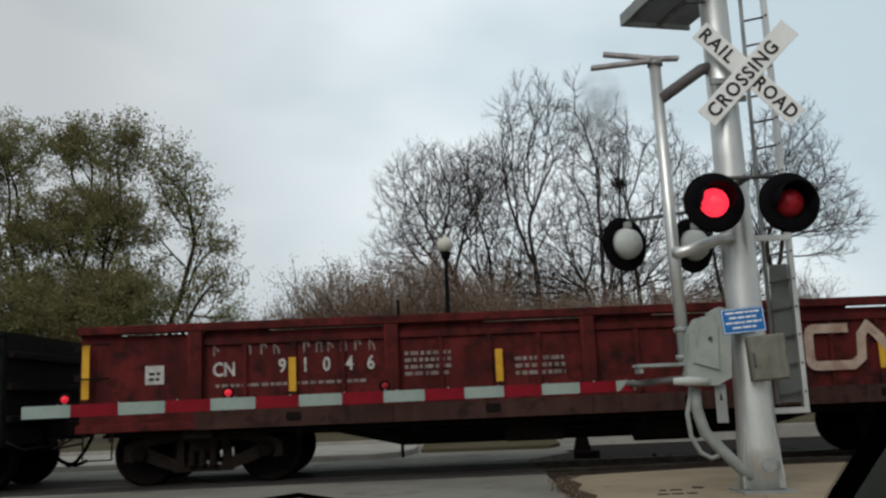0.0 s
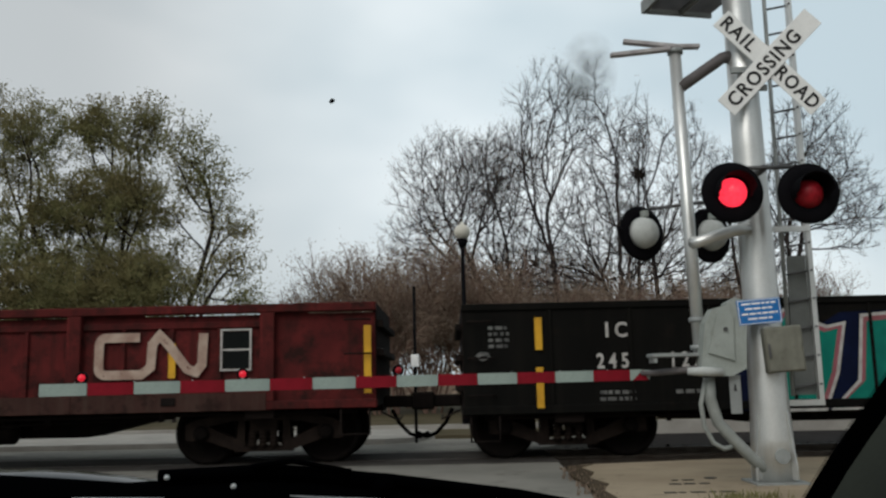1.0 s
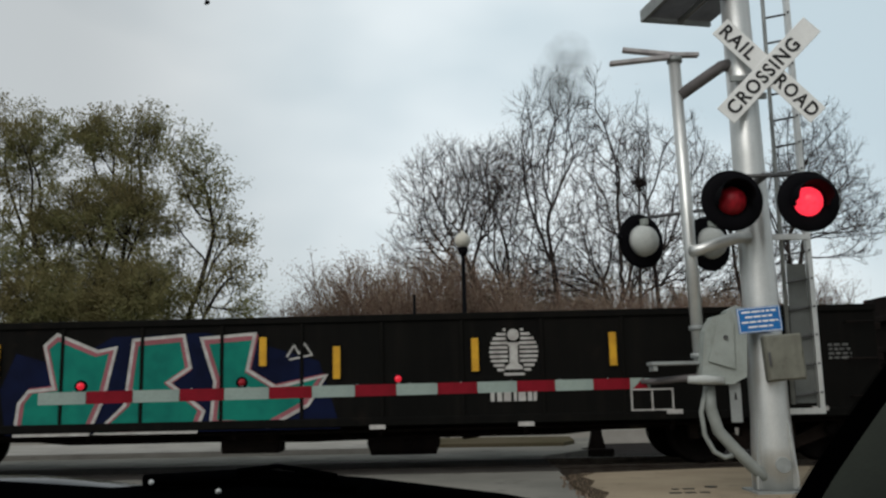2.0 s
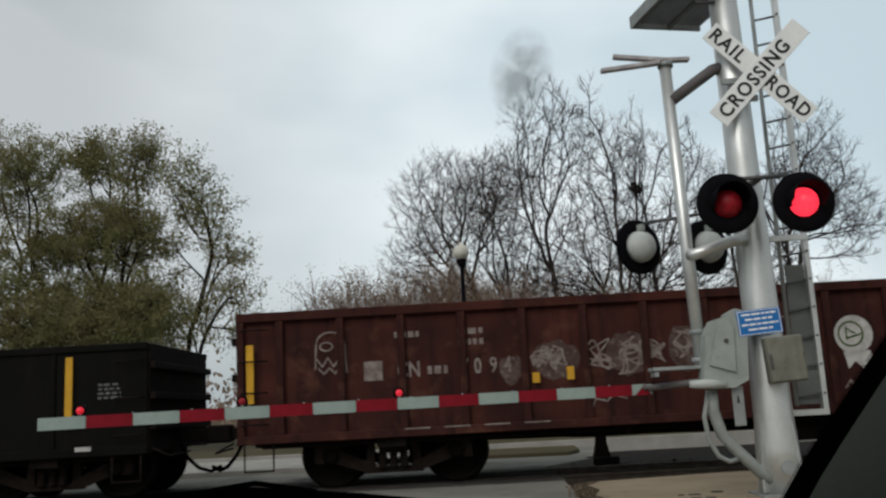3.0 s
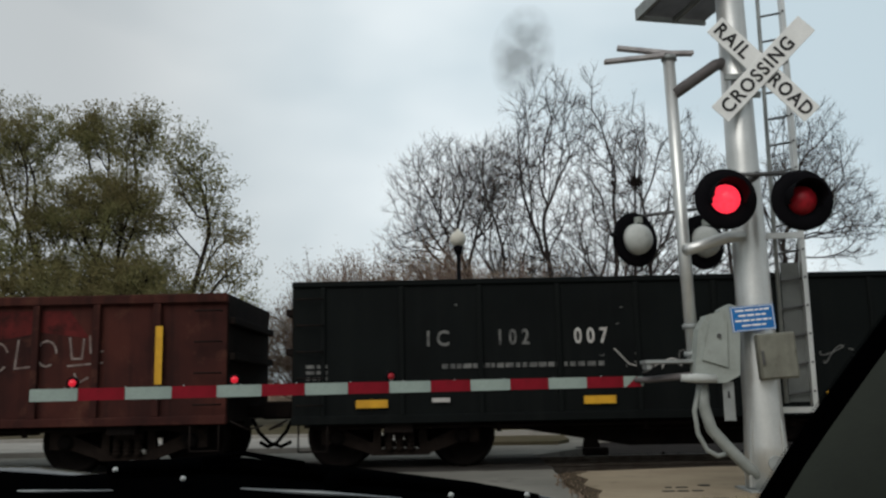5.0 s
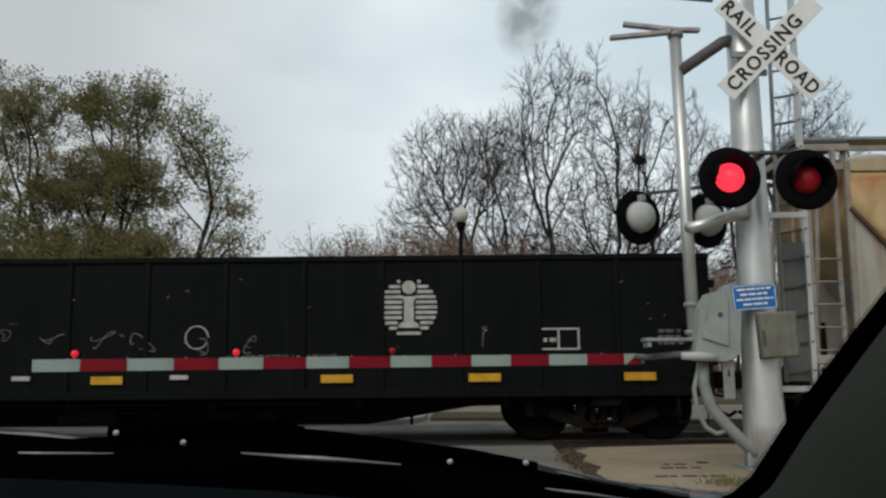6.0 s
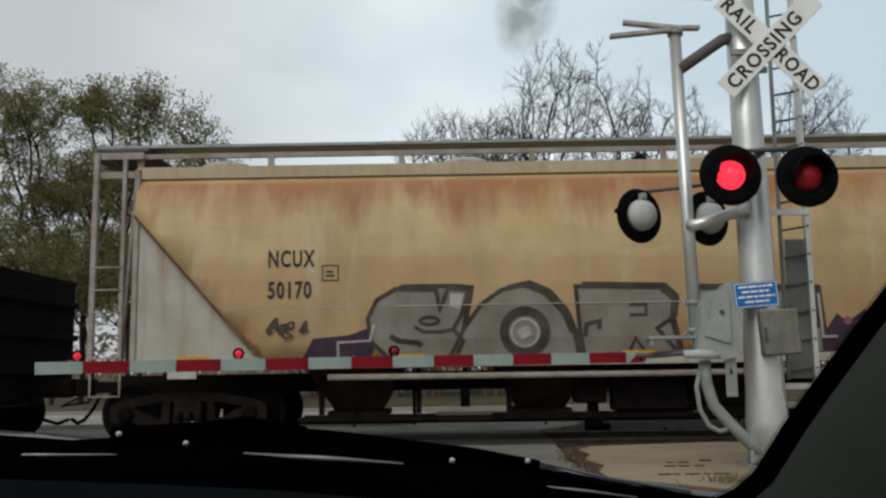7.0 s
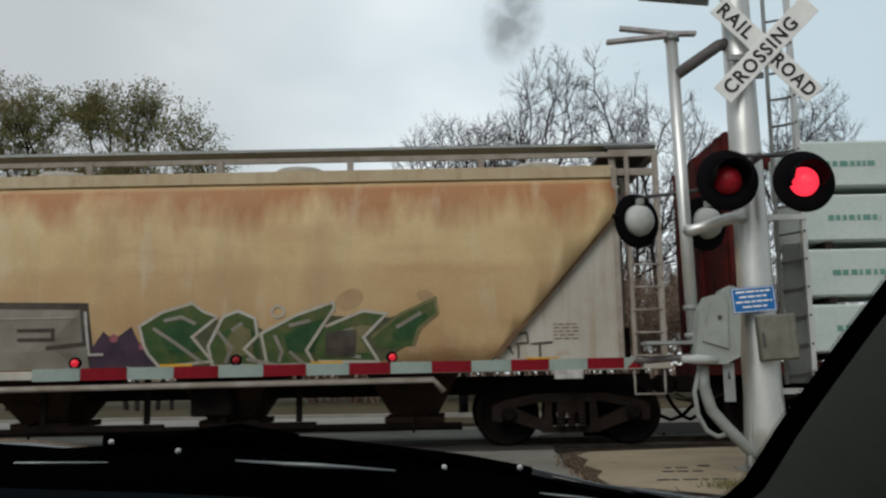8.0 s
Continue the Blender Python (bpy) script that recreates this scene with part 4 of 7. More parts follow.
def flasher(parent, x, y, z, first, back=False, turn=0):
    """One light: a round black background, a hood and a red lens. back: it faces away and shows its pale housing."""
    at = pose(x, y, z, 0, 0, turn)
    if not back:
        bm = lathe(B(), [(0.155, 0.0), (0.20, -0.008), (0.30, -0.002), (0.305, 0.006), (0.30, 0.014), (0.155, 0.014)], (0, 0, 0), "y", 36)
        bmesh.ops.delete(bm, geom=[f for f in bm.faces if len(f.verts) > 4], context="FACES")
        disc = part("background", bm, "black_plate", parent, "round matt black background")
        disc.matrix_basis = at
        part("housing", lathe(B(), [(0.16, 0.015), (0.17, 0.08), (0.13, 0.17), (0.05, 0.19)], (0, 0, 0), "y", 24), "black_plate", disc)
        bm = B()
        inner, outer = [], []
        for a in range(-20, 201, 10):
            q = radians(a)
            length = 0.23 if 0 <= a <= 180 else 0.12
            inner.append([bm.verts.new((0.168 * math.cos(q), k, 0.168 * math.sin(q))) for k in (-0.005, -length)])
            outer.append([bm.verts.new((0.174 * math.cos(q), k, 0.174 * math.sin(q))) for k in (-0.005, -length)])
        for i in range(len(inner) - 1):
            bm.faces.new((inner[i][0], inner[i][1], inner[i + 1][1], inner[i + 1][0]))
            bm.faces.new((outer[i][0], outer[i + 1][0], outer[i + 1][1], outer[i][1]))
            bm.faces.new((inner[i][1], outer[i][1], outer[i + 1][1], inner[i + 1][1]))
        part("hood", bm, "black_plate", disc)
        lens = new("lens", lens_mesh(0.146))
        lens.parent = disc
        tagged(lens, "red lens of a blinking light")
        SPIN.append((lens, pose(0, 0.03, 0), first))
    else:
        bm = lathe(B(), [(0.01, 0.0), (0.26, -0.004), (0.30, 0.0), (0.305, 0.01), (0.30, 0.02), (0.01, 0.02)], (0, 0, 0), "y", 36)
        disc = part("background", bm, "black_plate", parent, "round matt black background seen from behind")
        disc.matrix_basis = at
        prof = [(0.175, -0.006), (0.172, -0.05), (0.15, -0.11), (0.10, -0.155), (0.03, -0.175)]
        part("housing", lathe(B(), prof, (0, 0, 0), "y", 28), "pale_back", disc, "pale grey domed lamp housing")
        part("hinge", box(B(), -0.03, 0.03, -0.10, -0.02, 0.17, 0.24, 0.006), "grey_box", disc)
        tube(bm2 := B(), [(-0.30, -0.02, 0.02), (-0.35, -0.03, 0.03)], 0.025, 8)
        part("clamp", bm2, "black_plate", disc)
    return disc


def make_signal():
    ob = thing("crossing_signal", "tall aluminium railroad crossing signal mast with flashing lights", "crossing signal", at=pose(0, 0, 0.02))
    bm = tube(B(), [(3.03, 9.15, 0.0), (3.03, 9.15, 0.45), (3.03, 9.15, 0.75), (3.015, 9.15, 3.4), (3.0, 9.15, 6.4)], [0.215, 0.208, 0.192, 0.16, 0.14], 28)
    part("mast", bm, "aluminium", ob, "tapered brushed aluminium mast")
    bm = B()
    prism(bm, [(2.77, 0.0), (3.29, 0.0), (3.29, 0.03), (2.77, 0.03)], "y", 8.89, 9.41)
    part("base_plate", bm, "galvanised", ob)
    part("hand_hole", lathe(B(), [(0.075, -0.228), (0.075, -0.195)], (3.05, 9.15, 0.28), "y", 20), "galvanised", ob, "oval cover low on the mast")
    for q in (35, 125, 215, 305):
        fin = part("fin", prism(B(), [(0.19, 0.05), (0.27, 0.05), (0.27, 0.16), (0.205, 0.70), (0.18, 0.70)], "y", -0.012, 0.012), "aluminium", ob)
        fin.matrix_basis = pose(3.03, 9.15, 0, 0, 0, q)
    # crossbuck
    for turn, words in ((45, (("CROSSING", -0.625, 0.205, 1.30),)), (-47, (("RAIL", -0.655, 0.21, 1.25), ("ROAD", 0.115, 0.21, 1.14)))):
        y = 8.895 if turn > 0 else 8.912
        blade = part("blade", box(B(), -0.69, 0.69, 0.0, 0.010, -0.118, 0.118, 0.004), "white_sheet", ob, "white reflective crossbuck blade")
        blade.matrix_basis = pose(3.225, y, 4.305, 0, -turn, 0)
        for w, x, size, wide in words:
            writing(w, size, "letter_black", blade, pose(x, -0.003, -0.068, 90), wide=0.74 * wide, spacing=1.16)
    bm = B()
    tube(bm, [(3.20, 8.92, 4.29), (3.05, 9.05, 4.29)], 0.03, 8)
    box(bm, 2.84, 3.20, 8.96, 9.0, 4.22, 4.28)
    box(bm, 2.84, 3.20, 8.96, 9.0, 4.02, 4.08)
    part("bracket", bm, "galvanised", ob)
    # near lights
    bm = tube(B(), [(2.62, 8.72, 3.13), (3.40, 8.72, 3.13)], 0.022, 8)
    tube(bm, [(3.02, 8.74, 3.13), (3.02, 9.05, 3.13)], 0.04, 8)
    for x in (2.63, 3.37):
        tube(bm, [(x, 8.72, 3.13), (x, 8.72, 2.84)], 0.022, 8)
    part("cross_arm", bm, "dark_grate", ob, "thin dark arm that carries the lights")
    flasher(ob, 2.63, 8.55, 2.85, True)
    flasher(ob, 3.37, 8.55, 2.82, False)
    # lights for the far side
    bm = tube(B(), [(2.00, 9.75, 2.93), (2.75, 9.60, 2.98)], 0.02, 8)
    tube(bm, [(2.0, 9.75, 2.93), (1.97, 9.75, 2.80)], 0.02, 8)
    part("cross_arm", bm, "dark_grate", ob)
    flasher(ob, 1.95, 9.65, 2.65, False, True, 28)
    flasher(ob, 2.68, 9.62, 2.60, False, True, 28)
    # blue notice
    sign = part("notice", box(B(), -0.215, 0.215, -0.004, 0.004, -0.125, 0.125, 0.0), "blue_sign", ob, "small blue notice with white writing")
    sign.matrix_basis = pose(2.905, 8.86, 1.70, 0, -4, 0)
    part("border", stroke(B(), [(-0.205, -0.115), (0.205, -0.115), (0.205, 0.115), (-0.205, 0.115), (-0.205, -0.115)], 0.006, -0.004, 0.002), "white_sheet", sign)
    bm, rnd = B(), random.Random(2)
    for row, (xa, xb) in enumerate(((-0.17, 0.17), (-0.14, 0.13), (-0.18, 0.18), (-0.12, 0.12))):
        x = xa
        while x < xb:
            w = min(rnd.uniform(0.03, 0.09), xb - x)
            box(bm, x, x + w, -0.006, -0.004, 0.072 - 0.05 * row, 0.090 - 0.05 * row)
            x += w + 0.012
    part("writing", bm, "white_sheet", sign)
    # box on the mast
    cab = part("junction_box", box(B(), -0.18, 0.18, 0.0, 0.16, -0.225, 0.225, 0.012), "olive_box", ob, "grey metal junction box")
    cab.matrix_basis = pose(3.10, 8.78, 1.32, 0, -3, -6)
    part("door", box(B(), -0.165, 0.165, -0.014, -0.001, -0.21, 0.21, 0.005), "olive_box", cab)
    part("latch", box(B(), -0.16, -0.14, -0.04, -0.014, -0.08, 0.06, 0.004), "dark_grate", cab)
    # second pipe with its struts
    bm = tube(B(), [(2.36, 9.12, 1.31), (2.335, 9.12, 2.5), (2.30, 9.12, 4.55)], 0.064, 16)
    part("pipe_post", bm, "aluminium", ob, "slim aluminium pipe beside the mast")
    part("strut", tube(B(), [(2.33, 9.10, 4.12), (2.80, 9.12, 4.44), (2.92, 9.14, 4.46)], [0.062, 0.062, 0.08], 14), "dull_strut", ob)
    part("strut", tube(B(), [(2.34, 9.06, 2.44), (2.37, 9.0, 2.43), (2.48, 8.98, 2.46), (2.75, 8.98, 2.54), (2.92, 9.02, 2.56)], 0.06, 14), "aluminium", ob, "bent aluminium strut")
    for pts in (((1.60, 9.05, 4.48), (2.24, 9.08, 4.545)), ((1.76, 9.15, 4.67), (2.32, 9.10, 4.575)), ((2.20, 9.12, 4.585), (2.57, 9.14, 4.585))):
        a, b = Vector(pts[0]), Vector(pts[1])
        bm = box(B(), 0, (b - a).length, -0.04, 0.04, -0.022, 0.022, 0.006)
        o = part("board", bm, "board", ob, "weathered flat board on the pipe's top")
        d = (b - a).normalized()
        o.matrix_basis = Matrix.Translation(a) @ d.to_track_quat("X", "Z").to_matrix().to_4x4()
    for z in (1.34, 1.62, 4.50):
        part("clamp", lathe(B(), [(0.066, z), (0.082, z), (0.082, z + 0.05), (0.066, z + 0.05)], (2.35 if z < 3 else 2.305, 9.12, 0), "z", 16), "galvanised", ob)
    # grating platform of the cantilever above
    plat = part("platform", box(B(), 2.05, 2.09, 9.0, 9.9, 5.06, 5.20), "galvanised", ob, "steel grating platform high on the mast")
    plat.matrix_basis = pose(2.9, 9.15, 0.17, 0, 0, 13.6) @ pose(-2.69, -9.15, 0)
    bm = B()
    for a in ((2.09, 2.92, 9.0, 9.04), (2.09, 2.92, 9.86, 9.90), (2.50, 2.54, 9.04, 9.86)):
        box(bm, a[0], a[1], a[2], a[3], 5.06, 5.16)
    part("frame", bm, "galvanised", plat)
    for k in range(26):
        part("slat", box(B(), 2.10 + k * 0.032, 2.106 + k * 0.032, 9.04, 9.86, 5.10, 5.13), "dark_grate", plat)
    part("brace", tube(B(), [(2.42, 9.05, 5.06), (2.42, 9.05, 4.99), (2.9, 9.1, 5.05)], 0.02, 6), "dark_grate", plat)
    # ladder behind the mast
    lad = part("ladder", tube(B(), [(3.40, 9.50, 0.85), (3.44, 9.50, 6.2)], 0.022, 6), "galvanised", ob, "galvanised climbing ladder")
    bm = B()
    prism(bm, [(3.655, 0.78), (3.705, 0.78), (3.715, 6.2), (3.665, 6.2)], "y", 9.44, 9.52)
    part("stile", bm, "aluminium", lad)
    for k in range(18):
        z = 0.95 + 0.3 * k
        part("rung", tube(B(), [(3.42, 9.5, z - 0.02), (3.68, 9.49, z + 0.02)], 0.012, 6), "dark_grate", lad)
        part("bolt", lathe(B(), [(0.012, 9.425), (0.012, 9.44)], (3.68, 0, z + 0.02), "y", 8), "dark_grate", lad)
    guard = prism(B(), [(3.44, 0.86), (3.66, 0.86), (3.66, 2.34), (3.46, 2.34)], "y", 9.53, 9.54)
    part("guard", guard, "guard_sheet", lad, "sheet metal climbing guard")
    for z in (0.78, 2.62, 4.4):
        part("bracket", box(B(), 3.10, 3.70, 9.42, 9.46, z - 0.03, z + 0.03), "aluminium", lad)
    return ob


def make_gate():
    ob = thing("crossing_gate", "grey gate mechanism with a lowered red and white arm", "crossing gate", at=pose(0, 0, 0.02))
    bm = prism(B(), [(2.30, 1.15), (2.42, 1.07), (2.60, 1.07), (2.74, 1.14), (2.78, 1.70), (2.62, 1.78), (2.45, 1.74), (2.36, 1.60)], "y", 8.86, 9.08)
    part("mechanism_case", bm, "grey_box", ob, "grey cast gate mechanism case")
    part("case_cover", prism(B(), [(2.37, 1.30), (2.62, 1.22), (2.64, 1.68), (2.48, 1.69)], "y", 8.835, 8.858), "grey_box", ob)
    part("bolt", lathe(B(), [(0.022, 8.815), (0.022, 8.835)], (2.55, 0, 1.53), "y", 10), "dark_grate", ob)
    part("upper_case", prism(B(), [(2.60, 1.62), (2.80, 1.62), (2.80, 1.82), (2.70, 1.85), (2.60, 1.80)], "y", 8.92, 9.1), "grey_box", ob)
    bm = tube(B(), [(2.16, 8.86, 1.125), (2.30, 8.845, 1.12), (2.50, 8.85, 1.11)], [0.035, 0.048, 0.04], 12)
    part("shaft", bm, "pale_back", ob, "pale counterweight shaft cover")
    bm = box(B(), 1.84, 2.40, 8.98, 9.24, 1.275, 1.31, 0.004)
    box(bm, 1.86, 1.90, 9.0, 9.22, 1.22, 1.275)
    part("bracket", bm, "galvanised", ob, "channel bracket under the pipe")
    part("hub", tube(B(), [(1.80, 9.38, 1.12), (1.93, 9.33, 1.12), (2.16, 9.10, 1.14), (2.36, 8.98, 1.15)], [0.022, 0.032, 0.034, 0.04], 12), "dull_strut", ob)
    part("conduit", tube(B(), [(2.40, 9.0, 1.06), (2.40, 9.0, 0.85), (2.46, 9.0, 0.62), (2.60, 9.0, 0.45), (2.80, 9.02, 0.24), (2.95, 9.05, 0.12)], 0.058, 12), "conduit", ob, "bent grey pipe under the mechanism")
    part("conduit", tube(B(), [(2.36, 8.98, 1.04), (2.30, 8.98, 0.80), (2.32, 8.98, 0.58), (2.40, 8.98, 0.42), (2.50, 8.98, 0.36), (2.58, 8.99, 0.38)], 0.024, 8), "conduit", ob, "thin flexible grey cable")
    part("tag", box(B(), 2.58, 2.69, 8.93, 8.94, 0.70, 1.08), "galvanised", ob, "hanging grey metal plate")
    part("tag_mark", prism(B(), [(2.62, 0.92), (2.65, 0.92), (2.64, 0.99), (2.63, 0.99)], "y", 8.925, 8.93), "letter_black", ob)
    # the arm, tip to root
    tip, root = Vector((-3.90, 8.0, 1.075)), Vector((1.90, 9.40, 1.105))
    d = (root - tip)
    arm = part("arm", box(B(), 0, d.length, 0.0, 0.035, -0.05, 0.05, 0.004), "arm_white", ob, "long lowered barrier arm")
    arm.matrix_basis = Matrix.Translation(tip) @ d.to_track_quat("X", "Z").to_matrix().to_4x4()
    step = d.length / 14.55
    red, white = (mesh_of(box(B(), 0.004, step - 0.004, -0.006, -0.001, -0.056, 0.056), "stripe", k) for k in ("arm_red", "arm_white"))
    for k in range(14):
        o = new("stripe", red if k % 2 else white)
        o.parent = arm
        o.matrix_basis = pose(k * step, 0, 0)
    part("stripe", prism(B(), [(14 * step, -0.056), (14 * step + 0.02, -0.056), (14 * step + 0.14, 0.056), (14 * step, 0.056)], "y", -0.006, -0.001), "arm_white", arm)
    part("stripe", prism(B(), [(14 * step + 0.03, -0.056), (14 * step + 0.2, -0.056), (14 * step + 0.15, 0.05)], "y", -0.006, -0.001), "arm_red", arm)
    for x, first in ((0.36, None), (1.80, True), (3.30, False)):
        cup = part("arm_light", lathe(B(), [(0.052, 0.0), (0.056, 0.02), (0.056, 0.05), (0.02, 0.055)], (x, 0.0, 0.105), "y", 16), "black_plate", arm, "small red light on the arm")
        part("stem", box(B(), x - 0.015, x + 0.015, 0.0, 0.03, 0.05, 0.075), "galvanised", cup)
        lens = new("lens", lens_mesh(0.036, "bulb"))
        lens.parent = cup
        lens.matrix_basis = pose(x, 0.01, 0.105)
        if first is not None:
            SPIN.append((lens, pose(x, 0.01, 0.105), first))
    for k in range(11):
        part("screw", lathe(B(), [(0.008, 0.05), (0.008, 0.066)], (0.3 + k * 0.52, 0.015, 0), "z", 6), "galvanised", arm)
    return ob


make_signal()
make_gate()


# ---- rail cars; x along the car from its left end, near side at y = -1.5 ----
TRAIN, AXLES = [], []


def rail_car(name, label, s0, category):
    ob = thing(name, label, category, "cars of the freight train", at=LINE @ pose(s0, 0, 0))
    TRAIN.append((ob, s0))
    return ob


FRAME_PIECES = (
    [(-1.12, 0.36), (-1.12, 0.58), (-0.95, 0.65), (-0.50, 0.74), (0.50, 0.74), (0.95, 0.65), (1.12, 0.58), (1.12, 0.36), (0.99, 0.35), (0.95, 0.52), (0.45, 0.62), (-0.45, 0.62), (-0.95, 0.52), (-0.99, 0.35)],
    [(-0.97, 0.40), (-0.80, 0.55), (-0.24, 0.30), (-0.38, 0.20)],
    [(0.97, 0.40), (0.80, 0.55), (0.24, 0.30), (0.38, 0.20)],
    [(-0.42, 0.19), (0.42, 0.19), (0.38, 0.27), (-0.38, 0.27)],
    [(-0.40, 0.25), (-0.27, 0.25), (-0.27, 0.66), (-0.36, 0.66)],
    [(0.27, 0.25), (0.40, 0.25), (0.36, 0.66), (0.27, 0.66)])
SHARED = {}


def truck_meshes():
    for sy in (-1, 1):
        bm = B()
        a, b = sorted((sy * 0.93, sy * 1.08))
        for k, piece in enumerate(FRAME_PIECES):
            prism(bm, piece, "y", a + 0.003 * k, b - 0.003 * k)
        SHARED["side", sy] = mesh_of(bm, "side_frame", "truck_steel")
    SHARED["bolster"] = mesh_of(box(B(), -0.20, 0.20, -1.1, 1.1, 0.46, 0.70, 0.02), "truck", "truck_steel")
    bm = tube(B(), [(0, 0, 0.25), (0, 0, 0.49)], 0.05, 10)
    for z in (0.28, 0.33, 0.38, 0.43):
        lathe(bm, [(0.066, z), (0.07, z + 0.01), (0.066, z + 0.02)], (0, 0, 0), "z", 10)
    SHARED["spring"] = mesh_of(bm, "spring", "truck_steel")
    bm = B()
    for sy in (-1, 1):
        lathe(bm, [(0.03, sy * 0.80), (0.12, sy * 0.80), (0.14, sy * 0.76), (0.36, sy * 0.745), (0.38, sy * 0.79), (0.455, sy * 0.79), (0.455, sy * 0.69), (0.48, sy * 0.665), (0.36, sy * 0.665), (0.12, sy * 0.70)], (0, 0, 0), "y", 40)
        lathe(bm, [(0.09, sy * 1.0), (0.11, sy * 1.03), (0.11, sy * 1.12), (0.07, sy * 1.14)], (0, 0, 0), "y", 14)
        for k in range(3):
            q = 2 * math.pi * k / 3
            box(bm, 0.06 * math.cos(q) - 0.015, 0.06 * math.cos(q) + 0.015, min(sy * 1.13, sy * 1.155), max(sy * 1.13, sy * 1.155), 0.06 * math.sin(q) - 0.015, 0.06 * math.sin(q) + 0.015)
    tube(bm, [(0, -1.0, 0), (0, 1.0, 0)], 0.085, 12)
    SHARED["wheelset"] = mesh_of(bm, "wheelset", "wheel")


truck_meshes()


def truck(car, x):
    o = new("truck", SHARED["bolster"])
    o.parent = car
    o.matrix_basis = pose(x, 0, 0)
    for sy in (-1, 1):
        f = new("side_frame", SHARED["side", sy])
        f.parent = o
        for k in (-1, 0, 1):
            s = new("spring", SHARED["spring"])
            s.parent = o
            s.matrix_basis = pose(0.15 * k, sy * 1.10, 0)
    for k, dx in enumerate((-0.889, 0.889)):
        w = new("wheelset", SHARED["wheelset"])
        w.parent = o
        w.matrix_basis = pose(dx, 0, 0.455)
        AXLES.append((w, dx, 37.0 * len(AXLES)))


def coupler(car, x, way):
    bm = box(B(), min(x, x + way * 0.55), max(x, x + way * 0.55), -0.09, 0.09, 0.74, 0.92, 0.02)
    box(bm, min(x + way * 0.42, x + way * 0.68), max(x + way * 0.42, x + way * 0.68), -0.16, 0.14, 0.70, 0.97, 0.03)
    part("coupler", bm, "steel", car)
    hose = [(x + way * 0.15, -0.45, 0.72), (x + way * 0.25, -0.47, 0.52), (x + way * 0.40, -0.40, 0.36), (x + way * 0.55, -0.3, 0.30), (x + way * 0.68, -0.2, 0.36)]
    part("brake_hose", tube(B(), hose, 0.028, 8), "car_black", car)
    bm = tube(B(), [(x + way * 0.05, -1.45, 0.72), (x + way * 0.30, -1.45, 0.60), (x + way * 0.30, -0.5, 0.62)], 0.015, 6)
    part("cut_lever", bm, "steel", car)


def ladder_on(car, x, z0, z1, y=-1.53, w=0.40, material="steel", n=None):
    n = n or int((z1 - z0) / 0.36) + 1
    for k in range(n):
        z = z0 + (z1 - z0) * k / max(1, n - 1)
        part("grab_iron", tube(B(), [(x, y + 0.03, z), (x, y - 0.06, z), (x + w, y - 0.06, z), (x + w, y + 0.03, z)], 0.012, 6), material, car)


def stirrup(car, x, z, material="steel", w=0.40):
    part("step", tube(B(), [(x, -1.46, z), (x, -1.46, z - 0.38), (x + w, -1.46, z - 0.38), (x + w, -1.46, z)], 0.016, 6), material, car)


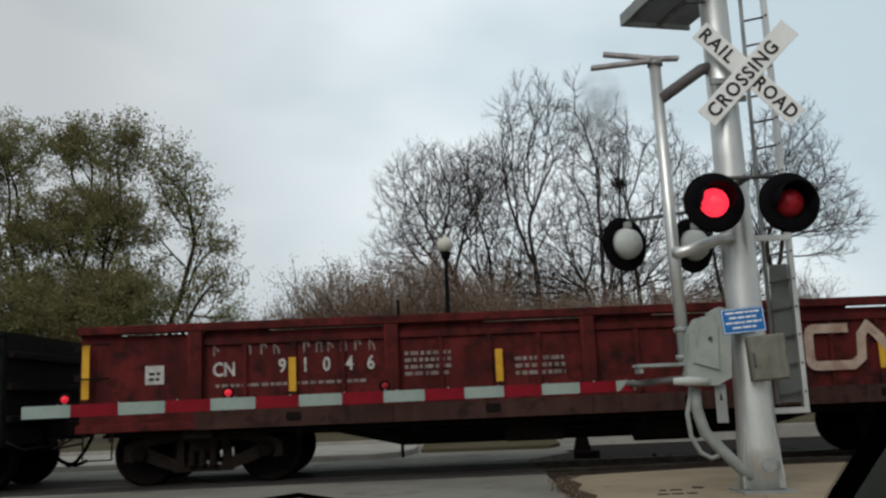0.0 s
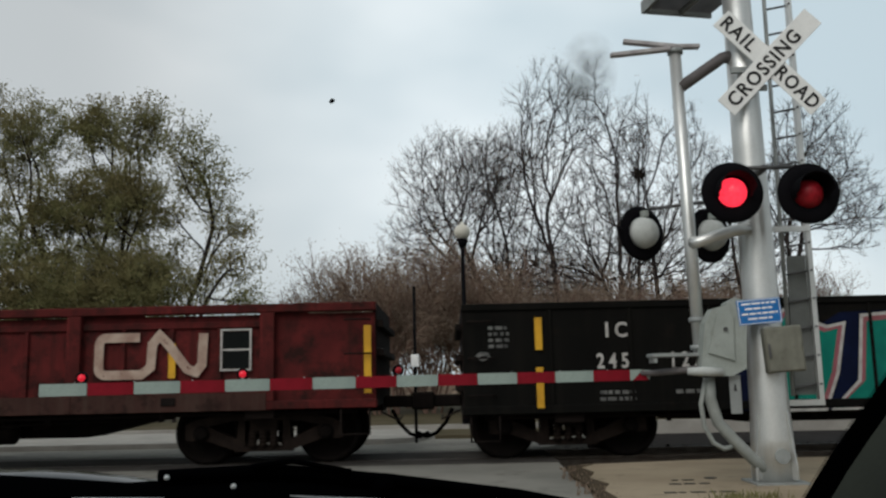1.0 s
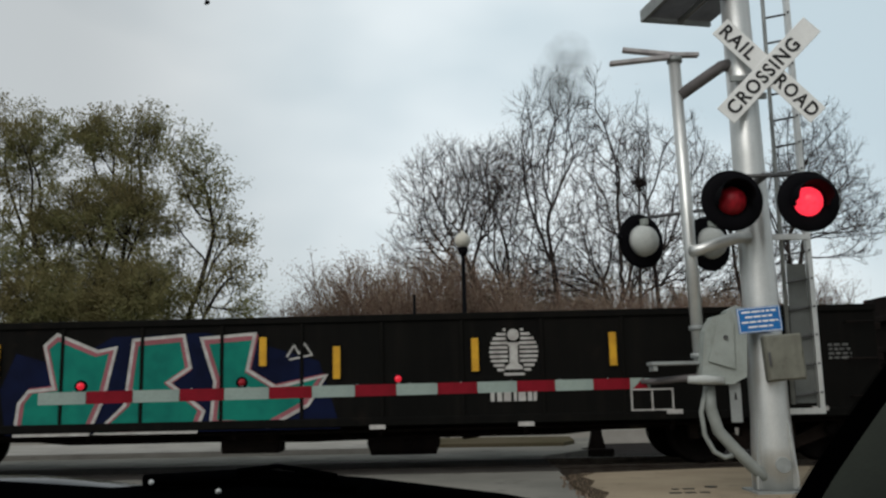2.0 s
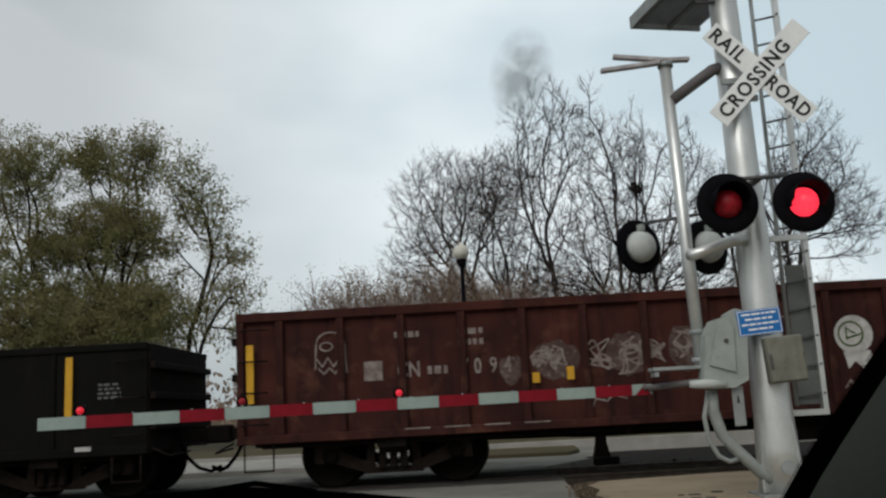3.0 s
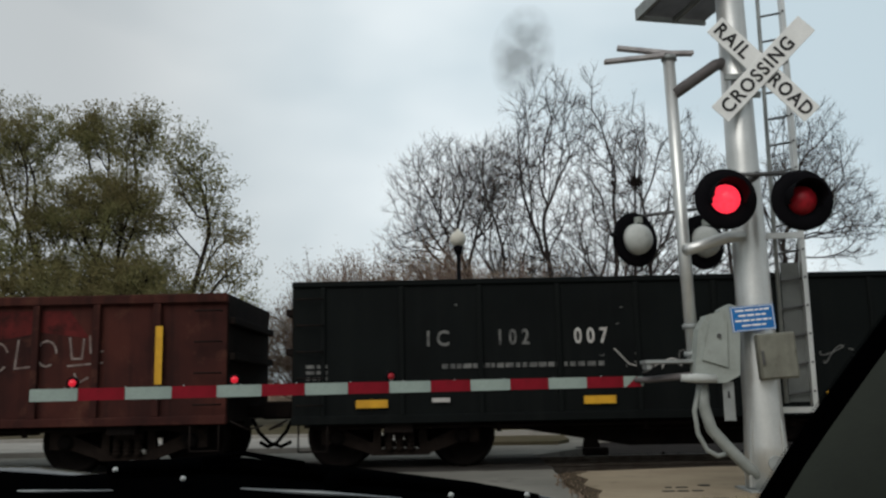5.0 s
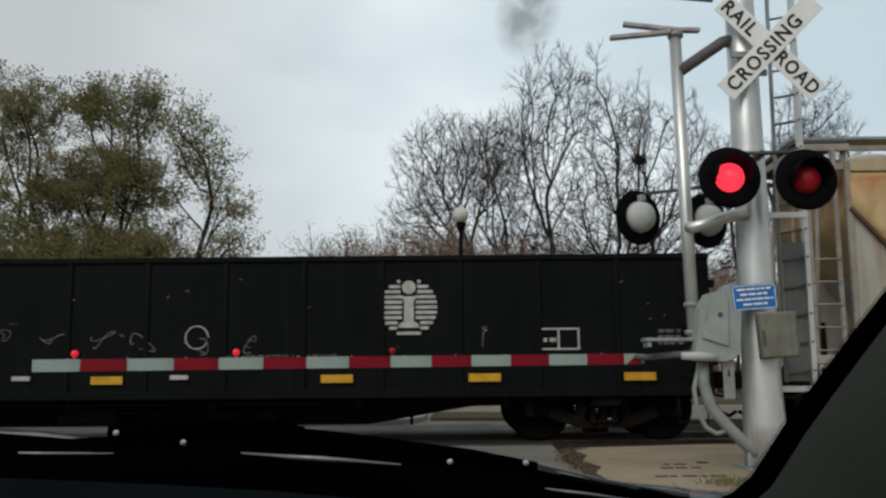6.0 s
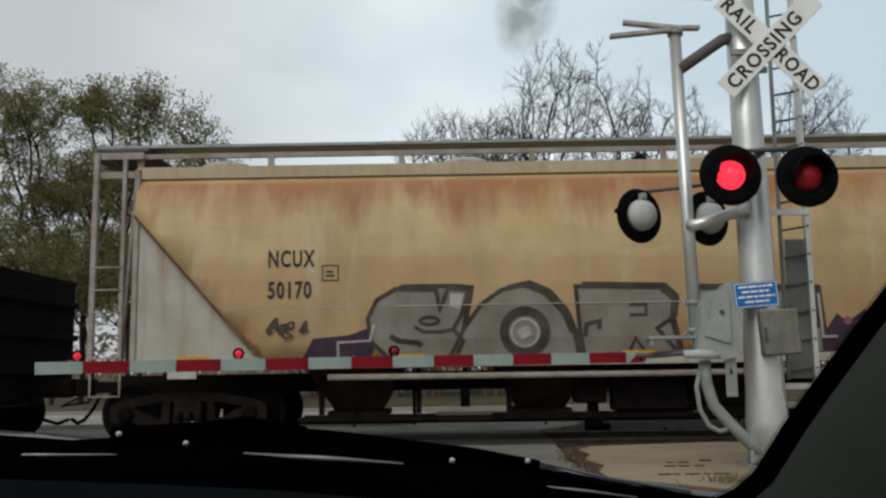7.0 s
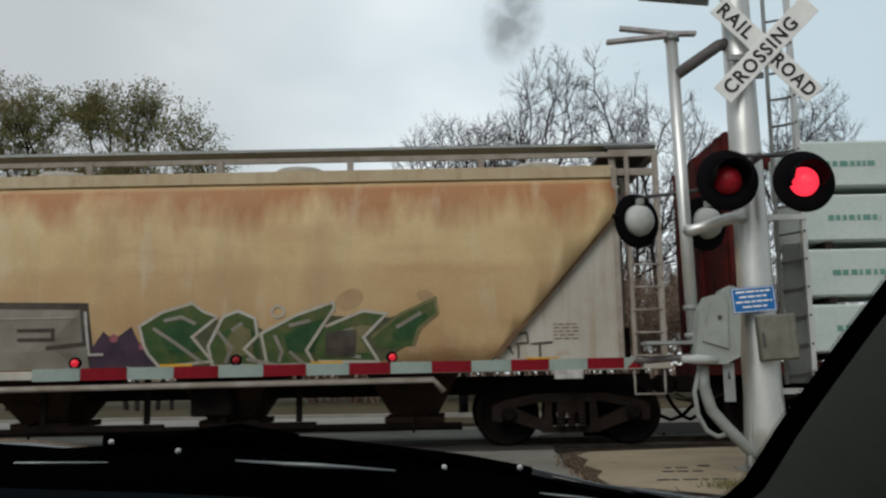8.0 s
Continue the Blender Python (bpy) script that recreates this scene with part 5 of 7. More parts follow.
def gondola(name, label, s0, L, z0, z1, paint, ribs, rib_w=0.10, rib_d=0.06, chord=0.12, belly=0.42, half=1.5, trucks=1.48, start=0.0, first=None, gap=0.0, slope=(1.6, 2.8), gear=None):
    car = rail_car(name, label, s0, "gondola car")
    hi = half - rib_d
    for sy in (-1, 1):
        a, b = sorted((sy * hi, sy * (hi - 0.03)))
        part("side_wall", box(B(), start + 0.02, L - 0.02, a, b, z0, z1 - (chord + gap if gap else 0.02)), paint, car)
        a, b = sorted((sy * half, sy * (hi - 0.06)))
        part("top_chord", box(B(), start, L, a, b, z1 - chord, z1, 0.012), paint, car)
        part("side_sill", box(B(), start, L, a, b, z0 - 0.02, z0 + 0.10, 0.012), paint, car)
    rib = mesh_of(box(B(), -rib_w / 2, rib_w / 2, -half + 0.004, -hi - 0.0, z0 + 0.10, z1 - chord, 0.008), "rib", paint)
    for x in ribs:
        for sy in (1, -1):
            o = new("rib", rib)
            o.parent = car
            o.matrix_basis = pose(x, 0, 0, 0, 0, 0 if sy > 0 else 180)
    # ends take dark steel instead of the car's paint to stand for their shade
    for x in (start + 0.03, L - 0.03):
        bm = box(B(), x - 0.03, x + 0.03, -hi + 0.03, hi - 0.03, z0, z1 - 0.01)
        way = -1 if x < 1 else 1
        for k in range(3):
            z = z0 + (z1 - z0) * (0.2 + 0.28 * k)
            part("end_rib", box(B(), min(x + way * 0.032, x + way * 0.12), max(x + way * 0.032, x + way * 0.12), -hi + 0.05, hi - 0.05, z, z + 0.10, 0.01), "steel", car)
        part("end_wall", bm, "steel", car)
    part("floor", box(B(), start + 0.06, L - 0.06, -hi + 0.03, hi - 0.03, z0 + 0.05, z0 + 0.10), "steel", car)
    c = trucks
    c0 = c if first is None else first
    bm = prism(B(), [(start, z0), (start, z0 - 0.10), (c0 + slope[0], z0 - 0.12), (c0 + slope[1], belly), (L - c - slope[1], belly), (L - c - slope[0], z0 - 0.12), (L, z0 - 0.10), (L, z0)], "y", -0.35, 0.35)
    part("centre_sill", bm, "steel", car)
    for x in (c0, L - c):
        truck(car, x)
        part("bolster", box(B(), x - 0.2, x + 0.2, -half + 0.1, half - 0.1, z0 - 0.14, z0 - 0.005), "steel", car)
    coupler(car, start, -1)
    coupler(car, L, 1)
    ladder_on(car, start + 0.08, z0 + 0.25, z1 - 0.25, -half, 0.36)
    ladder_on(car, L - 0.44, z0 + 0.25, z1 - 0.25, -half, 0.36)
    stirrup(car, start + 0.1, z0)
    stirrup(car, L - 0.5, z0)
    part("brake_rod", tube(B(), [(c0 + 1.3, -1.0, z0 - 0.12), (L / 2, -1.0, z0 - 0.22), (L - c - 1.3, -1.0, z0 - 0.12)], 0.018, 6), "steel", car)
    part("train_pipe", tube(B(), [(start + 0.3, -1.25, z0 - 0.07), (L / 2, -1.25, z0 - 0.09), (L - 0.3, -1.25, z0 - 0.07)], 0.024, 8), "steel", car)
    for k in range(6):
        x = c + 1.4 + (L - 2 * c - 2.8) * k / 5
        part("hanger", box(B(), x - 0.03, x + 0.03, -1.28, -1.22, z0 - 0.16, z0), "steel", car)
    tank, cylinder = gear or (L * 0.55, L * 0.42)
    part("air_tank", lathe(B(), [(0.05, tank), (0.2, tank + 0.06), (0.2, tank + 1.0), (0.05, tank + 1.06)], (0, -0.75, z0 - 0.26), "x", 14), "steel", car)
    part("brake_cylinder", box(B(), cylinder, cylinder + 0.85, -1.0, -0.55, z0 - 0.38, z0 - 0.06, 0.03), "steel", car)
    for k in range(5):
        x = tank - 0.4 + 0.42 * k
        part("brake_lever", tube(B(), [(x, -0.95, z0 - 0.04), (x + 0.12, -1.0, z0 - 0.18 - 0.05 * (k % 3)), (x + 0.34, -1.0, z0 - 0.20)], 0.02, 6), "steel", car)
    return car


def reflector(car, x0, x1, z0, z1, y=-1.5, material="yellow"):
    part("reflector", box(B(), x0, x1, y - 0.006, y - 0.001, z0, z1), material, car, "yellow reflective strip" if material == "yellow" else "")


def round_logo(car, x, z, r, y):
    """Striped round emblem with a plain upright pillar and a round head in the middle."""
    pillar = [(x - 0.36 * r, z - 0.72 * r), (x + 0.36 * r, z - 0.72 * r), (x + 0.36 * r, z - 0.60 * r), (x + 0.17 * r, z - 0.48 * r), (x + 0.17 * r, z + 0.22 * r), (x + 0.30 * r, z + 0.38 * r), (x - 0.30 * r, z + 0.38 * r), (x - 0.17 * r, z + 0.22 * r), (x - 0.17 * r, z - 0.48 * r), (x - 0.36 * r, z - 0.60 * r)]
    mark = part("emblem", prism(B(), pillar, "y", y - 0.005, y - 0.001), "white_paint", car, "striped round white emblem")
    part("dot", lathe(B(), [(r * 0.24, -0.005), (r * 0.24, -0.001)], (x, y, z + r * 0.70), "y", 18), "white_paint", mark)
    for k in range(11):
        zz = -r + 2 * r * (k + 0.5) / 11
        w = math.sqrt(max(0.0, r * r - zz * zz))
        q = zz / r
        hole = r * (0.30 if q > 0.45 else 0.24 if q > -0.5 else 0.40)
        za, zb = z + zz - r * 0.055, z + zz + r * 0.055
        if w > hole + 0.02:
            for sx in (-1, 1):
                part("stripe", box(B(), *sorted((x + sx * hole, x + sx * w)), y - 0.004, y - 0.001, za, zb), "white_paint", mark)
        elif abs(q) > 0.85 and q < 0:
            part("stripe", box(B(), x - w, x + w, y - 0.004, y - 0.001, za, zb), "white_paint", mark)


def frame_box(car, x0, x1, z0, z1, y, w=0.02, material="white_paint", split=None):
    bm = stroke(B(), [(x0, z0), (x1, z0), (x1, z1), (x0, z1), (x0, z0)], w, y)
    if split == "h":
        stroke(bm, [(x0, (z0 + z1) / 2), (x1, (z0 + z1) / 2)], w, y)
    if split == "v":
        stroke(bm, [((x0 + x1) / 2, z0), ((x0 + x1) / 2, z1)], w, y)
    return part("painted_frame", bm, material, car)


def red_gondola():
    ribs = [1.63, 4.37, 7.13, 9.90, 12.62]
    car = gondola("gondola_car", "oxide red open gondola car with cream markings", -5.25, 14.15, 0.80, 2.25, "red_paint", ribs, 0.20, 0.11, 0.12, 0.40, trucks=1.65, gap=0.022)
    rnd = random.Random(11)
    for a, b in zip([0.0] + ribs, ribs + [14.15]):
        k = a + (b - a) * rnd.uniform(0.2, 0.5)
        part("filler", box(B(), a + 0.1, k, -1.39, -1.362, 2.105, 2.132), "red_paint", car)
    for a, b in zip(ribs, ribs[1:]):
        part("sill_plate", box(B(), a + 0.004, b - 0.004, -1.512, -1.502, 0.775, 1.02, 0.004), "sill_brown", car, "brown worn sill plate")
        part("pocket", box(B(), (a + b) / 2 - 0.1, (a + b) / 2 + 0.1, -1.53, -1.513, 0.86, 0.97, 0.006), "steel", car)
    for a, b in zip(ribs, ribs[1:]):
        part("panel_rail", box(B(), a + 0.1, b - 0.1, -1.43, -1.388, 1.93, 2.02, 0.008), "red_paint", car)
        for k in (1, 2, 3):
            x = a + (b - a) * k / 4
            part("panel_stake", box(B(), x - 0.03, x + 0.03, -1.43, -1.388, 0.92, 1.93, 0.006), "red_paint", car)
    for x, za, zb in ((0.13, 1.25, 2.0), (2.98, 1.25, 1.72), (5.87, 1.27, 1.72), (8.68, 1.24, 1.70), (11.28, 1.24, 1.72), (14.03, 0.98, 1.92)):
        reflector(car, x - 0.05, x + 0.05, za, zb, -1.5 if x < 0.5 or x > 14 else -1.44)
    for k, x in enumerate((1.88, 2.32, 2.54, 2.72, 3.14, 3.32, 3.48, 3.66, 3.86, 4.06)):
        part("worn_lettering", stroke(B(), [(x, 1.78), (x, 1.92), (x + 0.06, 1.92 if k % 3 else 1.85), (x + 0.07, 1.78 if k % 2 else 1.86)], 0.025, -1.395), "faint_paint", car, "worn white lettering")
    writing("CN", 0.27, "white_paint", car, on_side(1.86, 1.50, -1.395), wide=0.8)
    for ch, x in (("9", 2.78), ("1", 3.10), ("0", 3.40), ("4", 3.72), ("6", 4.02)):
        writing(ch, 0.27, "white_paint", car, on_side(x, 1.52, -1.395), wide=0.8)
    part("small_writing", bars(B(), 1.9, 4.0, 1.34, 1.42, 1, -1.395, rnd), "faint_paint", car)
    part("small_writing", bars(B(), 4.55, 5.2, 1.40, 1.78, 4, -1.395, rnd), "faint_paint", car)
    part("small_writing", bars(B(), 6.1, 6.8, 1.35, 1.65, 3, -1.395, rnd), "faint_paint", car)
    part("poster", box(B(), 0.92, 1.18, -1.396, -1.391, 1.42, 1.68), "white_paint", car, "pasted white label")
    part("small_writing", bars(B(), 0.97, 1.13, 1.47, 1.62, 2, -1.396, rnd), "letter_black", car)
    # broad cream line mark
    y, w, bm = -1.44, 0.13, B()
    stroke(bm, [(10.82, 1.82)] + [(10.33, 1.82)] + arc(10.33, 1.70, 0.08, 0.12, 90, 180, 4) + [(10.25, 1.42)] + arc(10.35, 1.40, 0.10, 0.10, 180, 270, 4) + [(10.85, 1.30), (10.98, 1.40), (11.0, 1.72), (11.1, 1.84), (11.22, 1.72), (11.5, 1.36), (11.62, 1.32), (11.70, 1.42), (11.72, 1.86)], w, y)
    part("broad_mark", bm, "cream_logo", car, "broad cream line emblem, worn")
    frame_box(car, 11.97, 12.38, 1.34, 1.90, -1.44, 0.025, split="h")
    part("dark_panel", box(B(), 11.99, 12.36, -1.438, -1.39, 1.36, 1.88), "dark_paint", car)


def black_gondola():
    ribs = [0.12 + 1.12 * k for k in range(1, 14)]
    car = gondola("gondola_car", "black open gondola car with teal graffiti and white lettering", 10.1, 16.0, 0.66, 2.18, "black_paint", ribs, 0.05, 0.03, 0.10, 0.42)
    y, rnd = -1.475, random.Random(12)
    for x, za, zb in ((1.07, 0.72, 1.28), (1.07, 1.52, 1.97), (3.68, 1.44, 1.88), (8.45, 1.30, 1.75), (10.38, 1.36, 1.82), (12.3, 1.40, 1.86), (14.9, 1.20, 2.02), (7.42, 1.50, 1.90)):
        reflector(car, x - 0.05, x + 0.05, za, zb, -1.505)
    writing("I C", 0.29, "white_paint", car, on_side(2.0, 1.68, y), wide=0.9)
    writing("2 4 5", 0.29, "white_paint", car, on_side(1.87, 1.25, y), wide=0.76)
    writing("1 2 2", 0.29, "white_paint", car, on_side(2.88, 1.25, y), wide=0.76)
    part("small_writing", bars(B(), 0.37, 0.66, 1.56, 1.90, 4, y, rnd), "faint_dark", car)
    part("small_writing", bars(B(), 1.9, 2.4, 0.80, 0.98, 2, y, rnd), "faint_dark", car)
    part("small_writing", bars(B(), 2.95, 3.4, 0.88, 0.98, 1, y, rnd), "faint_dark", car)
    part("small_writing", bars(B(), 15.3, 15.62, 1.42, 1.66, 4, y, rnd), "faint_dark", car)
    part("small_plate", box(B(), 3.0, 3.22, y - 0.006, y - 0.001, 0.66, 0.73), "white_paint", car)
    round_logo(car, 10.92, 1.62, 0.34, y)
    part("small_writing", bars(B(), 10.58, 11.26, 0.94, 1.10, 1, y, rnd, 0.05), "white_paint", car, "bold white lettering under the emblem")
    frame_box(car, 12.53, 13.1, 0.78, 1.06, y, 0.02, split="v")
    for x in (8.9, 10.95, 13.0, 15.0):
        part("small_plate", box(B(), x, x + 0.22, y - 0.03, y - 0.024, 0.60 if x < 12 else 0.72, 0.66 if x < 12 else 0.78), "white_paint", car)
    # graffiti: navy ground, teal fields with white and pink outlines
    navy = [(3.85, 0.62), (3.75, 1.25), (3.95, 1.75), (4.6, 1.55), (5.3, 1.95), (6.6, 1.98), (7.4, 1.80), (8.2, 1.55), (8.5, 0.62)]
    part("graffiti", prism(B(), navy, "y", y - 0.003, y - 0.0005), "navy", car, "dark blue spray ground")
    fields = ([(3.98, 0.62), (4.02, 1.05), (4.15, 1.22), (4.5, 1.25), (4.35, 1.85), (4.52, 2.0), (5.1, 1.75), (5.35, 1.8), (5.2, 1.1), (5.0, 0.62)],
              [(5.1, 0.62), (5.5, 1.0), (5.6, 1.9), (6.3, 1.95), (6.4, 1.5), (6.1, 1.3), (6.6, 0.9), (6.5, 0.62)],
              [(6.7, 0.70), (6.75, 1.3), (6.55, 1.9), (7.3, 1.95), (7.2, 1.45), (7.6, 1.2), (8.3, 1.35), (8.05, 0.95), (7.5, 0.66)])
    for f in fields:
        c = Vector((sum(p[0] for p in f) / len(f), sum(p[1] for p in f) / len(f)))
        part("graffiti", prism(B(), f, "y", y - 0.006, y - 0.003), "teal", car, "teal spray field")
        ring = [*f, f[0]]
        part("graffiti", stroke(B(), [(c + (Vector(p) - c) * 0.93)[:] for p in ring], 0.075, y - 0.006, 0.002), "pink", car)
        part("graffiti", stroke(B(), ring, 0.045, y - 0.006, 0.003), "white_paint", car)
    part("graffiti", stroke(B(), [(7.75, 1.62), (7.85, 1.78), (7.92, 1.66), (8.0, 1.8), (8.1, 1.64), (7.78, 1.58)], 0.025, y), "white_paint", car)
    part("scuff", scribble(B(), 0.05, 0.5, 1.35, 1.55, 0.03, y, rnd, 6), "faint_dark", car)


def brown_gondola():
    L, y, rnd = 20.85, -1.425, random.Random(13)
    ribs = [0.54] + [0.24 + 0.853 * k for k in range(1, 25) if 0.24 + 0.853 * k < 20.7]
    car = gondola("gondola_car", "long rust-brown gondola car with ribbed sides and white scrawls", 26.85, L, 0.70, 2.50, "brown_paint", ribs, 0.10, 0.075, 0.13, 0.50, start=0.48, first=2.6, gear=(9.25, 8.15))
    for x, za, zb in ((0.68, 1.24, 2.05), (4.65, 1.32, 1.46), (5.13, 1.34, 1.52), (8.37, 1.40, 1.62), (12.64, 1.30, 1.44), (15.84, 1.30, 1.58), (16.1, 1.30, 1.58), (19.9, 1.24, 2.05)):
        reflector(car, x - 0.05, x + 0.05, za, zb, -1.5)
    for x in (10.38, 12.06):
        part("white_bar", box(B(), x - 0.035, x + 0.035, -1.506, -1.501, 0.82, 2.22), "faint_paint", car, "faded white bar on a rib")
    writing("CN", 0.30, "faint_paint", car, on_side(2.72, 1.50, y), wide=0.75)
    part("worn_lettering", bars(B(), 3.15, 3.45, 1.52, 1.72, 1, y, rnd), "faint_paint", car)
    for ch, x in (("7", 3.62), ("0", 3.80), ("9", 4.02), ("4", 4.22)):
        writing(ch, 0.30, "faint_paint", car, on_side(x, 1.50, y), wide=0.72)
    part("small_writing", bars(B(), 2.7, 3.05, 2.05, 2.2, 1, y, rnd), "faint_paint", car)
    part("small_writing", bars(B(), 3.6, 3.95, 1.9, 2.2, 2, y, rnd), "faint_paint", car)
    part("label_plate", box(B(), 2.26, 2.52, y - 0.006, y - 0.001, 1.47, 1.74), "faint_paint", car)
    for k in range(4):
        part("painted_line", box(B(), 2.8 + 0.55 * k, 3.15 + 0.55 * k, -1.506, -1.5, 0.78, 0.80), "faint_paint", car)
    # cloudy scrawl across several panels
    for cx, cz, rx, rz in ((4.32, 1.52, 0.17, 0.20), (4.95, 1.62, 0.34, 0.27), (5.98, 1.66, 0.34, 0.30), (6.75, 1.70, 0.22, 0.32), (7.12, 1.62, 0.24, 0.26)):
        part("graffiti", prism(B(), [(px, pz + 0.03 * math.sin(px * 23)) for px, pz in arc(cx, cz, rx, rz, 0, 360, 18)[:-1]], "y", y - 0.003, y - 0.0005), "haze_spray", car, "thin pale spray patch")
    for cx, cz, r in ((4.75, 1.66, 0.20), (5.05, 1.62, 0.22), (5.6, 1.68, 0.24), (6.0, 1.64, 0.26), (6.3, 1.7, 0.2), (6.75, 1.74, 0.22), (7.1, 1.62, 0.24), (7.35, 1.7, 0.18)):
        part("graffiti", scribble(B(), cx - r, cx + r, cz - r * 1.1, cz + r * 1.1, 0.024, y, rnd, 24), "faint_paint", car, "worn pale scrawl")
    bm = stroke(B(), [(7.95, 1.85), (8.15, 2.05), (8.35, 2.02), (8.2, 1.75), (7.95, 1.85)], 0.02, y)
    scribble(bm, 8.3, 8.6, 1.6, 2.05, 0.018, y, rnd, 7)
    part("graffiti", bm, "faint_paint", car)
    bm = prism(B(), arc(9.12, 1.75, 0.27, 0.27, 0, 360, 20)[:-1], "y", y - 0.004, y - 0.001)
    prism(bm, [(8.95, 1.52), (9.32, 1.52), (9.38, 1.30), (9.28, 1.36), (9.2, 1.28), (9.1, 1.38), (9.0, 1.28)], "y", y - 0.004, y - 0.001)
    part("graffiti", bm, "white_paint", car, "white sprayed round shape")
    part("graffiti", stroke(B(), arc(9.08, 1.76, 0.17, 0.17, 0, 360, 18) + [(9.02, 1.7), (9.02, 1.84), (9.14, 1.76)], 0.025, y - 0.004), "green_spray", car)
    def tag(lines, w=0.022, material="faint_paint", label=""):
        for pts in lines:
            part("graffiti", stroke(B(), pts, w, y), material, car, label)
    tag([[(10.76, 1.86), (11.06, 1.90)], [(10.74, 1.74), (11.08, 1.78)], [(10.92, 1.98), (10.90, 1.62)], [(10.78, 1.66), (10.86, 1.62)]])
    tag([[(10.90, 1.50), (11.02, 1.52), (10.94, 1.40), (11.08, 1.42)], [(11.0, 1.50), (10.98, 1.34)]])
    tag([[(11.48, 1.44), (11.92, 1.46), (11.90, 1.32), (11.50, 1.30), (11.48, 1.44)], [(11.60, 1.44), (11.60, 1.32)], [(11.72, 1.45), (11.71, 1.31)], [(11.83, 1.45), (11.82, 1.32)]])
    tag([[(12.22, 1.84), (12.26, 1.62), (12.33, 1.60), (12.37, 1.78), (12.42, 1.60), (12.50, 1.64), (12.53, 1.86)], arc(12.62, 1.74, 0.055, 0.10, 80, 440, 14), [(12.70, 1.88), (12.72, 1.66), (12.78, 1.62), (12.80, 1.80), (12.86, 1.64), (12.94, 1.68), (12.95, 1.92)], arc(12.62, 1.62, 0.20, 0.09, 200, 340, 8)], 0.03, "faint_paint", "white looping scrawl")
    tag([[(13.08, 2.24), (13.10, 2.02), (13.18, 1.98), (13.20, 2.22)], [(13.24, 2.26), (13.25, 2.04), (13.36, 2.00), (13.38, 2.27)], [(13.44, 2.28), (13.44, 2.04), (13.55, 2.04), (13.62, 2.16)], [(13.10, 1.94), (13.66, 1.98)]], 0.024)
    tag([[(13.12, 1.84), (13.24, 1.86), (13.26, 1.66), (13.14, 1.62)], arc(13.46, 1.78, 0.14, 0.12, 60, 280, 10), [(13.28, 1.52), (13.30, 1.26), (13.44, 1.30), (13.46, 1.50), (13.28, 1.52)]], 0.024)
    tag([[(13.96, 2.26), (13.98, 2.06), (14.08, 2.02), (14.10, 2.24)], [(14.16, 2.28), (14.18, 2.06), (14.28, 2.06), (14.30, 2.28)], [(14.36, 2.26), (14.40, 2.06), (14.54, 2.10)], [(13.98, 1.98), (14.54, 2.02)], [(14.02, 1.88), (14.40, 1.90)]], 0.024)
    tag([[(14.30, 1.76), (14.38, 1.68), (14.32, 1.58), (14.40, 1.52)], [(14.12, 1.44), (14.22, 1.36), (14.28, 1.46), (14.36, 1.38)]], 0.022)
    tag([[(14.78, 2.18), (14.88, 2.00), (15.02, 2.24)], [(14.90, 2.02), (15.22, 2.12), (15.14, 2.02)], [(14.90, 2.0), (14.88, 1.82), (14.80, 1.48)], [(14.92, 1.80), (15.02, 1.62), (15.04, 1.44), (14.94, 1.36), (15.12, 1.40), (15.16, 1.58), (15.24, 1.42)]], 0.026)
    tag([arc(16.0, 1.58, 0.34, 0.22, 30, 200, 12), arc(15.66, 1.50, 0.07, 0.22, 60, 280, 10)], 0.05)
    tag([arc(16.62, 1.66, 0.10, 0.18, 0, 300, 12), arc(16.92, 1.74, 0.12, 0.12, -60, 240, 10), [(16.74, 1.42), (16.9, 1.54), (17.0, 1.40)]], 0.032)
    tag([arc(17.6, 1.66, 0.16, 0.2, 20, 320, 12), [(17.9, 1.9), (17.86, 1.5), (18.1, 1.52)], arc(18.3, 1.7, 0.14, 0.18, 0, 300, 10)], 0.026)
    tag([[(18.62, 1.92), (18.66, 1.62), (18.8, 1.62), (18.82, 1.9)], [(18.9, 1.94), (18.92, 1.7), (19.1, 1.72)], [(18.6, 1.52), (19.1, 1.56)], [(18.7, 1.42), (18.76, 1.28), (18.9, 1.36)]], 0.026)
    # a rounded outline with a wavy hem, and scrawls below the arm
    tag([[(1.58, 1.66), (1.60, 2.02)] + arc(1.80, 2.02, 0.20, 0.16, 180, 0, 8) + [(2.02, 1.60)], arc(1.74, 1.98, 0.09, 0.06, 0, 360, 10), [(1.60, 1.82), (1.68, 1.70), (1.76, 1.82), (1.84, 1.70), (1.92, 1.80)], [(1.62, 1.68), (1.70, 1.60), (1.78, 1.68), (1.86, 1.60), (1.92, 1.68)]], 0.022)
    tag([[(8.92, 1.02), (9.0, 1.12), (9.08, 1.0), (9.16, 1.12), (9.22, 1.0), (9.38, 1.04)], [(14.0, 1.04), (14.18, 1.08), (14.04, 0.96), (14.22, 0.98)], [(5.4, 0.92), (5.46, 1.06), (5.62, 1.02), (5.7, 1.1), (5.9, 1.04)]], 0.024)
    part("pale_rust", prism(B(), [(16.2, 2.32), (17.2, 2.30), (18.6, 2.30), (18.9, 1.9), (18.2, 2.0), (17.4, 1.85), (16.6, 2.05)], "y", y - 0.0035, y - 0.0005), "red_paint", car)


